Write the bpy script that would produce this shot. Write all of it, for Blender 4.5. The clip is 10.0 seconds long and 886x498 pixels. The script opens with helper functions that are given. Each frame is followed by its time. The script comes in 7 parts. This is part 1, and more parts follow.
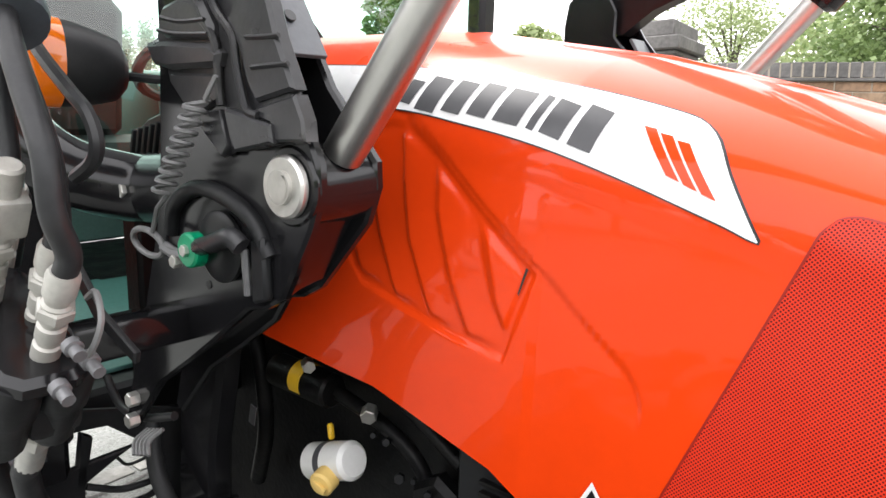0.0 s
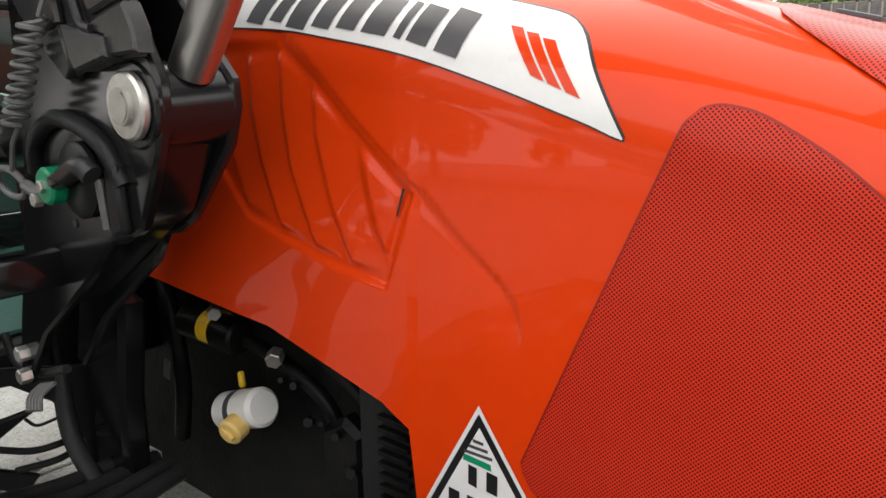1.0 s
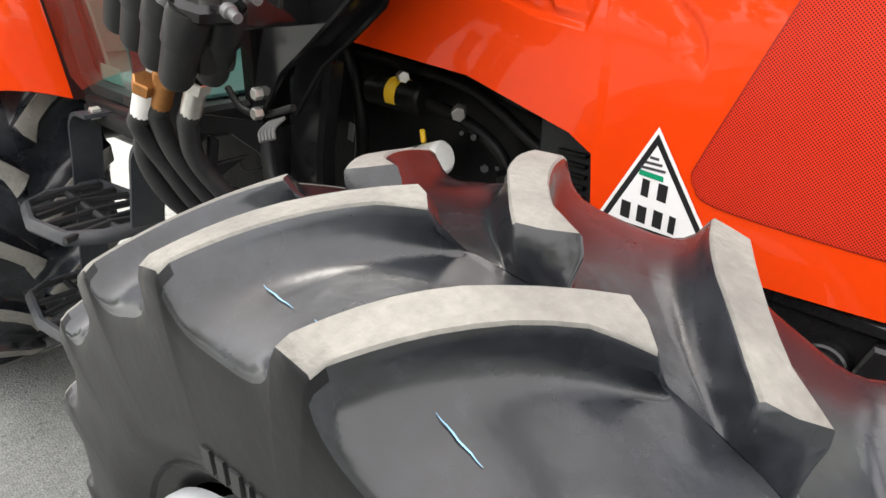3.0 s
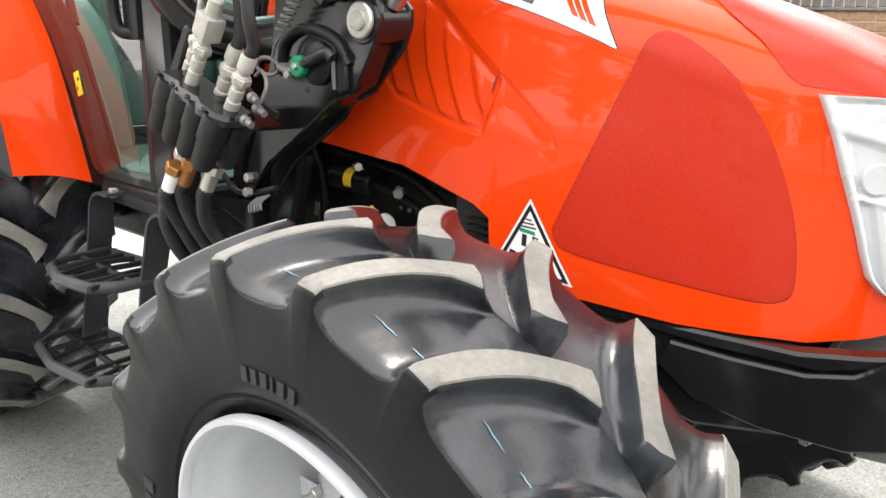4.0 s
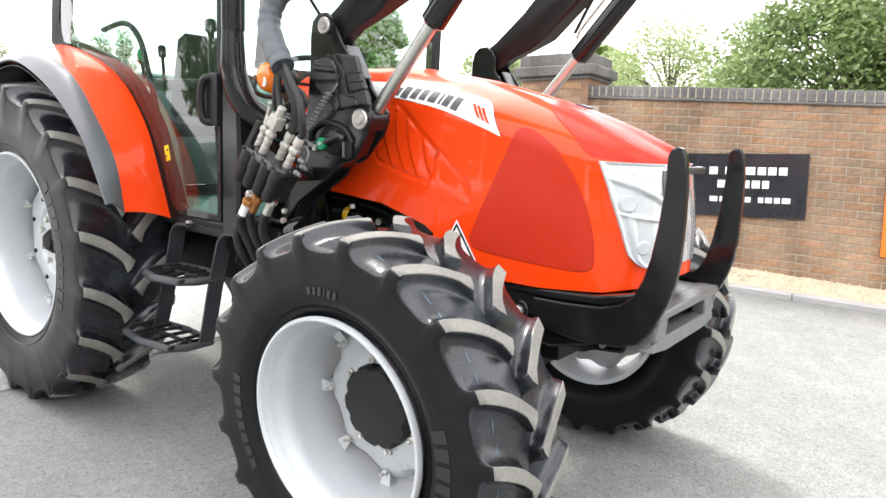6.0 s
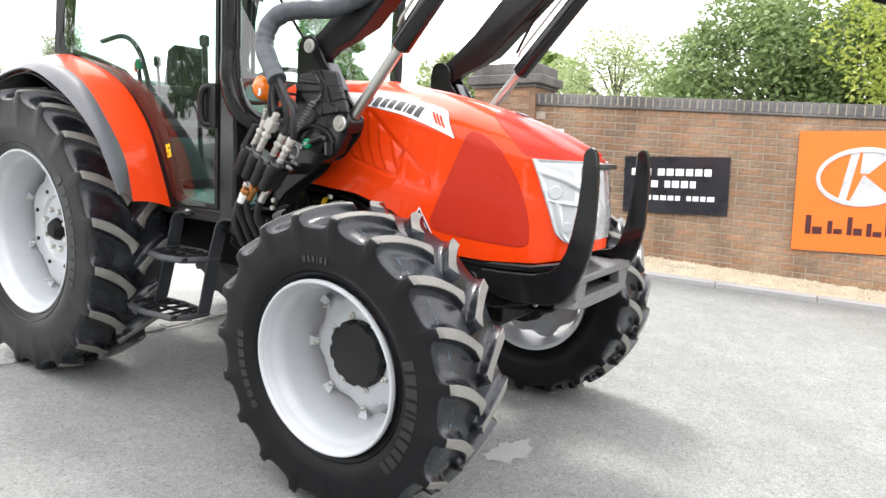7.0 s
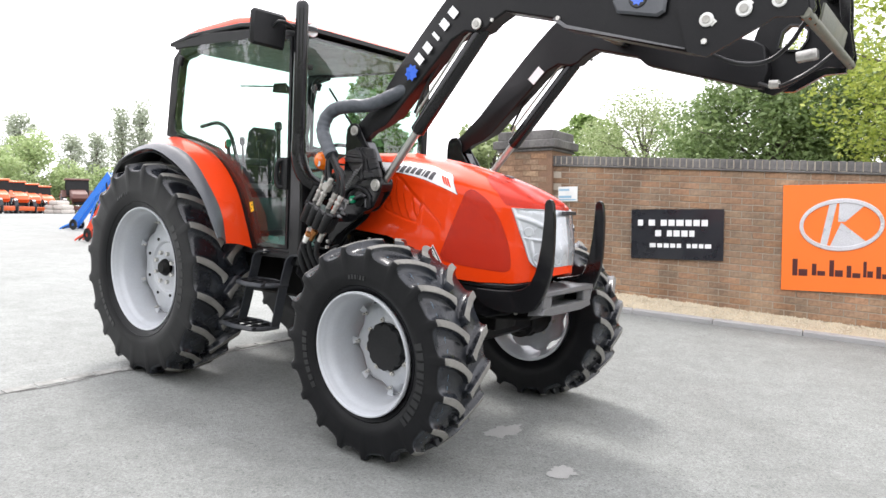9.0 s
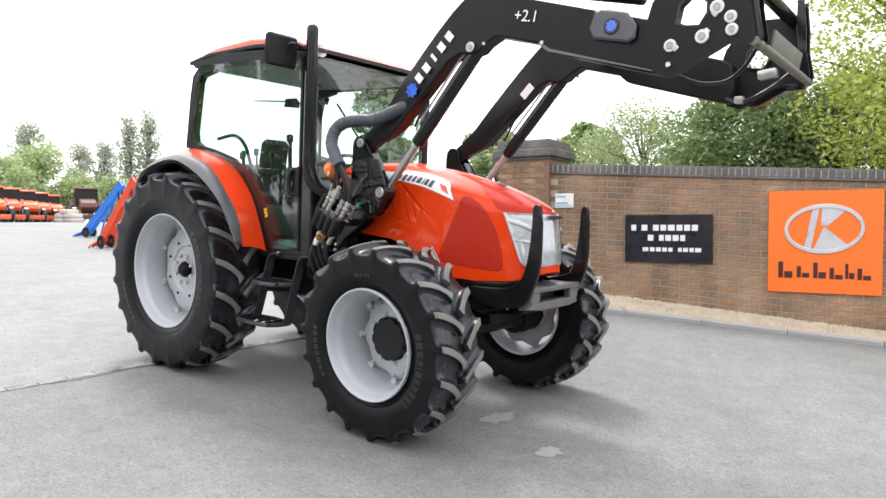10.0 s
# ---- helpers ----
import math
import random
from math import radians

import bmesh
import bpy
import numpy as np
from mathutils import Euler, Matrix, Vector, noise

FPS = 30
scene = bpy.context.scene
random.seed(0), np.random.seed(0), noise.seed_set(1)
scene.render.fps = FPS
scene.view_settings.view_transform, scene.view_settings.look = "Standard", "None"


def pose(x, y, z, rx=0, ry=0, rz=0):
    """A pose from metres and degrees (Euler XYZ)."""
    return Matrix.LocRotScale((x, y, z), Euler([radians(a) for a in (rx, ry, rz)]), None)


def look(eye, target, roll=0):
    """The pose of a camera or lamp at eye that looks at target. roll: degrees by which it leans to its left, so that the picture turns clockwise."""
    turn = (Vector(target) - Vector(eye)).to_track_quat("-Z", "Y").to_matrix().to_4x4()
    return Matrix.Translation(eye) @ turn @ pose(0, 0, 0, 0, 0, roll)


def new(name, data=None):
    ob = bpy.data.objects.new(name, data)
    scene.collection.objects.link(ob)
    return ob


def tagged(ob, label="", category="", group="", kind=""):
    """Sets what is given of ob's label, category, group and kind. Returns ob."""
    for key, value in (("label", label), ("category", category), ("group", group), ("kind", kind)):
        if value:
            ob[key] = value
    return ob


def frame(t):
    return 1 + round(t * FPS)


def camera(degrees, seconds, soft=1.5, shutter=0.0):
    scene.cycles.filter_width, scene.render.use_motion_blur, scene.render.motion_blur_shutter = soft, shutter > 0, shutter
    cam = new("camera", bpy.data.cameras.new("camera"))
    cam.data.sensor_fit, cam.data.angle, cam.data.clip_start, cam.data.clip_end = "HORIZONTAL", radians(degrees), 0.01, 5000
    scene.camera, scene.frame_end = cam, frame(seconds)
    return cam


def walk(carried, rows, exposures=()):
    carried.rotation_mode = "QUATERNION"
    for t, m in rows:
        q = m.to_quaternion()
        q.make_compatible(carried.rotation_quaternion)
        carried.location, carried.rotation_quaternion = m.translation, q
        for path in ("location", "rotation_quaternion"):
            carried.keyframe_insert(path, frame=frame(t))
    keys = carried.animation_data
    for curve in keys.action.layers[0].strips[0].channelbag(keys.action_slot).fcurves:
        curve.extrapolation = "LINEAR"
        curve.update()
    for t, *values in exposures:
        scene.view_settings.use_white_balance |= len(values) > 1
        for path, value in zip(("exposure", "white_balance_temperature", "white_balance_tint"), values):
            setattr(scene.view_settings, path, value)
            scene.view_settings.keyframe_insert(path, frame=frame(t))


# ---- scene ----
cam = camera(65.5, 10.0)
PATH = [
    (0, (0.647, -1.078, 1.526), (-0.624, 0.432, 1.199), -1.0),
    (0.5, (0.7, -1.002, 1.515), (-0.563, 0.516, 1.202), -2.5),
    (1, (0.722, -0.977, 1.459), (-0.498, 0.551, 1.04), -3.3),
    (1.5, (0.714, -1.022, 1.368), (-0.526, 0.423, 0.767), -2.4),
    (2, (0.704, -1.077, 1.336), (-0.6, 0.245, 0.594), -2.0),
    (2.5, (0.699, -1.143, 1.323), (-0.656, 0.103, 0.542), -1.4),
    (2.7, (0.708, -1.191, 1.316), (-0.638, 0.06, 0.526), -1.5),
    (3.8, (0.978, -1.524, 1.38), (-0.212, -0.004, 0.856), -0.4),
    (4, (1.07, -1.583, 1.366), (-0.189, -0.108, 0.878), -0.2),
    (4.5, (1.241, -1.756, 1.386), (-0.027, -0.276, 0.94), -0.8),
    (5, (1.398, -2.005, 1.365), (0.185, -0.461, 0.985), 0.2),
    (5.2, (1.471, -2.071, 1.369), (0.249, -0.526, 1.024), 0.1),
    (6.3, (1.852, -2.529, 1.354), (0.671, -0.939, 1.087), -0.2),
    (6.5, (1.909, -2.638, 1.341), (0.771, -1.016, 1.07), -0.5),
    (7, (2.067, -2.847, 1.346), (0.964, -1.201, 1.074), 0.7),
    (7.5, (2.279, -3.062, 1.334), (1.133, -1.441, 1.095), 0.8),
    (8, (2.448, -3.296, 1.323), (1.301, -1.668, 1.14), 0.1),
    (8.5, (2.623, -3.492, 1.331), (1.44, -1.889, 1.157), -0.1),
    (9, (2.883, -3.633, 1.304), (1.66, -2.055, 1.2), -0.0),
    (9.5, (3.028, -3.757, 1.297), (1.793, -2.187, 1.214), -0.1),
    (10, (3.156, -3.917, 1.284), (1.921, -2.346, 1.202), -0.2),
]
EXPOSURES = [(0, 1.64, 6550, 10), (0.5, 1.4, 6700, 10), (1, 0.93, 6850, 10), (1.5, 1.08, 6850, 10), (2, 1.50, 6850, 10), (2.5, 1.66, 6850, 10), (4, 1.8, 6850, 10), (5, 1.87, 6700, 10), (6.5, 1.70, 6550, 10), (8.5, 1.33, 6450, 12), (10, 1.02, 6400, 12)]
walk(cam, [(t, look(eye, target, roll)) for t, eye, target, roll in PATH], EXPOSURES)

# ---- world and light ----
world = bpy.data.worlds.new("overcast_sky")
scene.world = world
world.use_nodes = True
wn, wl = world.node_tree.nodes, world.node_tree.links
SUN_EL, SUN_AZ = 58.0, 148.0
sky = wn.new("ShaderNodeTexSky")
sky.sky_type, sky.sun_disc = "NISHITA", False
sky.sun_elevation, sky.sun_rotation = radians(SUN_EL), radians(90 - SUN_AZ)
sky.air_density, sky.dust_density, sky.ozone_density = 1.0, 6.0, 1.0
cloud = wn.new("ShaderNodeMix")
cloud.data_type = "RGBA"
cloud.inputs[0].default_value = 0.86
cloud.inputs[7].default_value = (9.3, 9.2, 9.4, 1)
wl.new(sky.outputs[0], cloud.inputs[6])
wl.new(cloud.outputs[2], wn["Background"].inputs[0])
wn["Background"].inputs[1].default_value = 0.145
sun_data = bpy.data.lights.new("sun", "SUN")
sun_data.energy, sun_data.angle, sun_data.color = 1.25, radians(13), (1.0, 0.975, 0.94)
sun = new("sun", sun_data)
_d = Vector((math.cos(radians(SUN_EL)) * math.cos(radians(SUN_AZ)), math.cos(radians(SUN_EL)) * math.sin(radians(SUN_AZ)), math.sin(radians(SUN_EL))))
sun.matrix_world = look(_d * 40, (0, 0, 0))


# ---- materials ----
def material(name, color, rough=0.5, metal=0.0, coat=0.0, var=0.12, scale=6.0, fine=90.0, bump=0.0, dirt_or_sheen=None, dirt_or_sheen_amount=0.0, spec=0.5):
    """Colour that varies at two scales, roughness that varies with it, a fine relief, and stains or a painted sheen of
    another colour.
    """
    m = bpy.data.materials.new(name)
    m.use_nodes = True
    n, l = m.node_tree.nodes, m.node_tree.links
    b = n["Principled BSDF"]
    b.inputs["Metallic"].default_value = metal
    b.inputs["Coat Weight"].default_value = coat
    b.inputs["Coat Roughness"].default_value = 0.03
    b.inputs["Specular IOR Level"].default_value = spec
    co = n.new("ShaderNodeTexCoord")
    big, small = n.new("ShaderNodeTexNoise"), n.new("ShaderNodeTexNoise")
    big.inputs["Scale"].default_value, big.inputs["Detail"].default_value = scale, 5
    small.inputs["Scale"].default_value, small.inputs["Detail"].default_value = fine, 3
    for t in (big, small):
        l.new(co.outputs["Object"], t.inputs["Vector"])
    add = n.new("ShaderNodeMath")
    add.operation = "ADD"
    l.new(big.outputs[0], add.inputs[0]), l.new(small.outputs[0], add.inputs[1])
    ramp = n.new("ShaderNodeMapRange")
    ramp.inputs[1].default_value, ramp.inputs[2].default_value = 0.6, 1.4
    ramp.inputs[3].default_value, ramp.inputs[4].default_value = 1 - var, 1 + var
    l.new(add.outputs[0], ramp.inputs[0])
    hue = n.new("ShaderNodeHueSaturation")
    hue.inputs["Color"].default_value = (*color, 1)
    l.new(ramp.outputs[0], hue.inputs["Value"])
    out = hue.outputs[0]
    if dirt_or_sheen:
        dn = n.new("ShaderNodeTexNoise")
        dn.inputs["Scale"].default_value, dn.inputs["Detail"].default_value, dn.inputs["Roughness"].default_value = scale * 0.7, 8, 0.65
        l.new(co.outputs["Object"], dn.inputs["Vector"])
        dr = n.new("ShaderNodeMapRange")
        dr.inputs[1].default_value, dr.inputs[2].default_value, dr.inputs[4].default_value = 0.45, 0.75, dirt_or_sheen_amount
        l.new(dn.outputs[0], dr.inputs[0])
        mix = n.new("ShaderNodeMix")
        mix.data_type = "RGBA"
        mix.inputs[7].default_value = (*dirt_or_sheen, 1)
        l.new(dr.outputs[0], mix.inputs[0]), l.new(out, mix.inputs[6])
        out = mix.outputs[2]
    l.new(out, b.inputs["Base Color"])
    rr = n.new("ShaderNodeMapRange")
    rr.inputs[1].default_value, rr.inputs[2].default_value = 0.3, 0.7
    rr.inputs[3].default_value, rr.inputs[4].default_value = max(rough - 0.08, 0.02), min(rough + 0.1, 1)
    l.new(big.outputs[0], rr.inputs[0]), l.new(rr.outputs[0], b.inputs["Roughness"])
    if bump:
        bp = n.new("ShaderNodeBump")
        bp.inputs["Strength"].default_value, bp.inputs["Distance"].default_value = bump, 0.004
        l.new(small.outputs[0], bp.inputs["Height"]), l.new(bp.outputs[0], b.inputs["Normal"])
    return m


RED = material("red_paint", (0.73, 0.047, 0.004), 0.32, coat=0.42, var=0.03, scale=3, fine=40, bump=0.006, spec=0.10)
GASKET = material("dark_red_seal", (0.30, 0.018, 0.010), 0.35, var=0.06, spec=0.3)
# for the inner fender edge and the fender's painted reflection in the door
DEEP_RED = material("deep_red_trim_and_reflection", (0.022, 0.0065, 0.006), 0.4, var=0.1, spec=0.16)
ZINC = material("pale_zinc_coupling", (0.40, 0.39, 0.36), 0.45, metal=0.35, var=0.18, scale=30, bump=0.1, dirt_or_sheen=(0.25, 0.22, 0.18), dirt_or_sheen_amount=0.4)
MOULD = material("grey_black_moulding", (0.024, 0.024, 0.026), 0.32, var=0.2, scale=12, bump=0.1, dirt_or_sheen=(0.07, 0.066, 0.062), dirt_or_sheen_amount=0.4, spec=0.4)
COIL = material("grey_cable", (0.15, 0.15, 0.15), 0.5, var=0.2)
BLACK = material("black_paint", (0.008, 0.008, 0.009), 0.15, coat=0.0, var=0.25, scale=5, dirt_or_sheen=(0.022, 0.021, 0.02), dirt_or_sheen_amount=0.2, spec=0.36)
BOOM = material("matt_black_boom_paint", (0.009, 0.009, 0.010), 0.40, var=0.25, scale=4, bump=0.03, dirt_or_sheen=(0.026, 0.025, 0.024), dirt_or_sheen_amount=0.3, spec=0.22)
SATIN = material("satin_black_plastic", (0.011, 0.0115, 0.0125), 0.42, var=0.25, bump=0.08, dirt_or_sheen=(0.04, 0.038, 0.035), dirt_or_sheen_amount=0.3, spec=0.25)
GREY_PLASTIC = material("grey_fender_plastic", (0.075, 0.08, 0.09), 0.42, var=0.12, bump=0.1, dirt_or_sheen=(0.16, 0.16, 0.16), dirt_or_sheen_amount=0.25)
ENGINE = material("engine_black", (0.0040, 0.0040, 0.0043), 0.40, var=0.5, scale=14, bump=0.25, dirt_or_sheen=(0.022, 0.020, 0.017), dirt_or_sheen_amount=0.45, spec=0.14)
LETTERING = material("raised_rubber_lettering", (0.0105, 0.011, 0.0120), 0.42, var=0.2, scale=10)
# the blue-grey patches paint the sky's sheen on the tread floor
RUBBER = material("tyre_rubber", (0.009, 0.010, 0.0125), 0.24, var=0.35, scale=7, fine=60, bump=0.10, dirt_or_sheen=(0.070, 0.082, 0.100), dirt_or_sheen_amount=0.45, coat=0.0, spec=0.5)
WALLRUB = material("sidewall_rubber", (0.0055, 0.0058, 0.0068), 0.36, var=0.25, scale=5, fine=80, bump=0.10, dirt_or_sheen=(0.013, 0.013, 0.0135), dirt_or_sheen_amount=0.35, spec=0.2)
WORN = material("worn_tread_rubber", (0.185, 0.180, 0.163), 0.85, var=0.22, scale=14, fine=120, bump=0.5, dirt_or_sheen=(0.10, 0.096, 0.09), dirt_or_sheen_amount=0.75)
HOSE = material("hose_rubber", (0.018, 0.0185, 0.02), 0.42, var=0.25, scale=20, bump=0.1, dirt_or_sheen=(0.06, 0.056, 0.05), dirt_or_sheen_amount=0.25, spec=0.3)
SLEEVE = material("hose_sleeve_fabric", (0.050, 0.058, 0.068), 0.5, var=0.3, scale=12, fine=34, bump=0.9)
RIM = material("silver_wheel_paint", (0.47, 0.49, 0.515), 0.40, metal=0.15, var=0.07, scale=5, dirt_or_sheen=(0.36, 0.345, 0.33), dirt_or_sheen_amount=0.35)
STEEL = material("zinc_steel", (0.58, 0.57, 0.54), 0.35, metal=0.85, var=0.15, scale=25, bump=0.08, dirt_or_sheen=(0.3, 0.25, 0.2), dirt_or_sheen_amount=0.25)
CHROME = material("chromed_rod", (0.52, 0.51, 0.49), 0.34, metal=1.0, var=0.05)
CAST_DARK = material("painted_cast_iron", (0.125, 0.127, 0.132), 0.4, metal=0.1, var=0.2, scale=14, bump=0.2, dirt_or_sheen=(0.12, 0.115, 0.11), dirt_or_sheen_amount=0.4)
LATCH = material("scuffed_hitch_steel", (0.13, 0.135, 0.11), 0.5, metal=0.3, var=0.3, scale=14, bump=0.2, dirt_or_sheen=(0.22, 0.19, 0.14), dirt_or_sheen_amount=0.5)
STEPS = material("dark_blue_grey_step_paint", (0.028, 0.031, 0.037), 0.45, var=0.25, scale=8, bump=0.1, dirt_or_sheen=(0.10, 0.095, 0.085), dirt_or_sheen_amount=0.4, spec=0.35)
CAST = material("cast_grey_iron", (0.14, 0.14, 0.145), 0.5, metal=0.4, var=0.15, scale=14, bump=0.25)
BRASS = material("rusty_brass", (0.36, 0.16, 0.05), 0.5, metal=0.7, var=0.3, scale=40)
WHITE = material("white_film", (0.80, 0.80, 0.80), 0.3, coat=0.3, var=0.03)
OFFWHITE = material("white_enamel", (0.74, 0.74, 0.72), 0.35, var=0.05, dirt_or_sheen=(0.5, 0.48, 0.42), dirt_or_sheen_amount=0.4)
LETTER = material("dark_grey_print", (0.06, 0.06, 0.065), 0.35, var=0.08)
INK = material("black_print", (0.012, 0.012, 0.013), 0.4, var=0.1)
YELLOW = material("yellow_label", (0.78, 0.47, 0.02), 0.4, var=0.06)
YELLOW_CAP = material("pale_yellow_plastic", (0.72, 0.50, 0.16), 0.45, var=0.08)
GREENP = material("green_plastic", (0.0, 0.26, 0.12), 0.35, var=0.1)
AMBER = material("amber_lens", (0.72, 0.15, 0.003), 0.12, coat=0.5, var=0.08)
LAMP = material("pale_headlamp_housing", (0.54, 0.56, 0.58), 0.24, metal=0.2, coat=0.6, var=0.04)
LAMP_IN = material("grey_lamp_reflector", (0.42, 0.44, 0.46), 0.25, metal=0.4, coat=0.6, var=0.08, scale=12)
LENS = material("headlamp_lens", (0.72, 0.74, 0.76), 0.08, metal=0.4, coat=1.0, var=0.03)
MARK_BLUE = material("pale_blue_mark", (0.16, 0.34, 0.50), 0.5, var=0.2, scale=30)
BLUE = material("blue_badge", (0.03, 0.12, 0.62), 0.3, coat=0.5, var=0.1)
TEAL = material("teal_mat", (0.06, 0.16, 0.145), 0.5, var=0.2)
INTERIOR = material("grey_green_cab_trim", (0.15, 0.26, 0.24), 0.6, var=0.12, bump=0.1)
SEAT = material("black_seat_vinyl", (0.02, 0.022, 0.022), 0.55, var=0.2, bump=0.15)
# the strong mottle paints foliage reflected in the glass onto the lining
HEADLINER = material("grey_roof_lining", (0.28, 0.30, 0.29), 0.7, var=0.4, scale=9, fine=40)


def glass_material(name, tint, gloss):
    m = bpy.data.materials.new(name)
    m.use_nodes = True
    n, l = m.node_tree.nodes, m.node_tree.links
    n.remove(n["Principled BSDF"])
    tr, gl, mix, fr = n.new("ShaderNodeBsdfTransparent"), n.new("ShaderNodeBsdfGlossy"), n.new("ShaderNodeMixShader"), n.new("ShaderNodeLayerWeight")
    pw, sc = n.new("ShaderNodeMath"), n.new("ShaderNodeMath")
    tr.inputs[0].default_value = (*tint, 1)
    gl.inputs[1].default_value = 0.02
    pw.operation, sc.operation = "POWER", "MULTIPLY_ADD"
    pw.inputs[1].default_value, sc.inputs[1].default_value, sc.inputs[2].default_value = 3.0, 0.5, gloss
    fr.inputs[0].default_value = 0.5
    l.new(fr.outputs["Facing"], pw.inputs[0]), l.new(pw.outputs[0], sc.inputs[0]), l.new(sc.outputs[0], mix.inputs[0])
    l.new(tr.outputs[0], mix.inputs[1]), l.new(gl.outputs[0], mix.inputs[2])
    l.new(mix.outputs[0], n["Material Output"].inputs[0])
    return m


GLASS = glass_material("tinted_cab_glass", (0.70, 0.85, 0.79), 0.085)


def perforated(name, color, hole, pitch):
    """Painted metal with rows of small holes, in offset rows."""
    m = material(name, color, 0.32, coat=0.06, var=0.05, spec=0.15)
    n, l = m.node_tree.nodes, m.node_tree.links
    b = n["Principled BSDF"]
    co, sep = n.new("ShaderNodeTexCoord"), n.new("ShaderNodeSeparateXYZ")
    l.new(co.outputs["Object"], sep.inputs[0])
    waves = []
    for sign in (1, -1):
        a = n.new("ShaderNodeMath")
        a.operation = "MULTIPLY_ADD"
        a.inputs[1].default_value = sign
        l.new(sep.outputs[0], a.inputs[0]), l.new(sep.outputs[2], a.inputs[2])
        s = n.new("ShaderNodeMath")
        s.operation = "MULTIPLY"
        s.inputs[1].default_value = math.pi / pitch
        l.new(a.outputs[0], s.inputs[0])
        w = n.new("ShaderNodeMath")
        w.operation = "SINE"
        l.new(s.outputs[0], w.inputs[0])
        sq = n.new("ShaderNodeMath")
        sq.operation = "MULTIPLY"
        l.new(w.outputs[0], sq.inputs[0]), l.new(w.outputs[0], sq.inputs[1])
        waves.append(sq)
    mul = n.new("ShaderNodeMath")
    mul.operation = "MULTIPLY"
    l.new(waves[0].outputs[0], mul.inputs[0]), l.new(waves[1].outputs[0], mul.inputs[1])
    step = n.new("ShaderNodeMapRange")
    step.inputs[1].default_value, step.inputs[2].default_value = 0.18, 0.38
    l.new(mul.outputs[0], step.inputs[0])
    mix = n.new("ShaderNodeMix")
    mix.data_type = "RGBA"
    l.new(step.outputs[0], mix.inputs[0])
    old = b.inputs["Base Color"].links[0].from_socket
    l.new(old, mix.inputs[6])
    mix.inputs[7].default_value = (*hole, 1)
    l.new(mix.outputs[2], b.inputs["Base Color"])
    return m


MESH = perforated("perforated_red_panel", (0.60, 0.036, 0.014), (0.10, 0.006, 0.006), 0.0046)


def leaf_material(name, a, b):
    m = bpy.data.materials.new(name)
    m.use_nodes = True
    n, l = m.node_tree.nodes, m.node_tree.links
    p = n["Principled BSDF"]
    g = n.new("ShaderNodeNewGeometry")
    r = n.new("ShaderNodeMix")
    r.data_type = "RGBA"
    r.inputs[6].default_value, r.inputs[7].default_value = (*a, 1), (*b, 1)
    l.new(g.outputs["Random Per Island"], r.inputs[0]), l.new(r.outputs[2], p.inputs["Base Color"])
    p.inputs["Roughness"].default_value = 0.6
    tl, mx = n.new("ShaderNodeBsdfTranslucent"), n.new("ShaderNodeMixShader")
    l.new(r.outputs[2], tl.inputs[0])
    mx.inputs[0].default_value = 0.35
    l.new(p.outputs[0], mx.inputs[1]), l.new(tl.outputs[0], mx.inputs[2])
    l.new(mx.outputs[0], n["Material Output"].inputs[0])
    return m


LEAF_DARK = leaf_material("dark_leaves", (0.11, 0.17, 0.055), (0.27, 0.36, 0.15))
LEAF_MID = leaf_material("green_leaves", (0.14, 0.22, 0.05), (0.28, 0.38, 0.13))
LEAF_PALE = leaf_material("pale_willow_leaves", (0.22, 0.28, 0.12), (0.38, 0.44, 0.22))
LEAF_GOLD = leaf_material("yellow_green_leaves", (0.23, 0.31, 0.045), (0.47, 0.52, 0.12))
# far leaves: the haze of distance is mixed into these two pale colours
LEAF_GREY = leaf_material("hazed_grey_green_leaves", (0.30, 0.34, 0.25), (0.50, 0.54, 0.42))
LEAF_HAZE = leaf_material("hazed_spring_leaves", (0.28, 0.37, 0.15), (0.47, 0.55, 0.29))
BARK = material("bark", (0.10, 0.085, 0.07), 0.9, var=0.3, scale=8, bump=0.4)


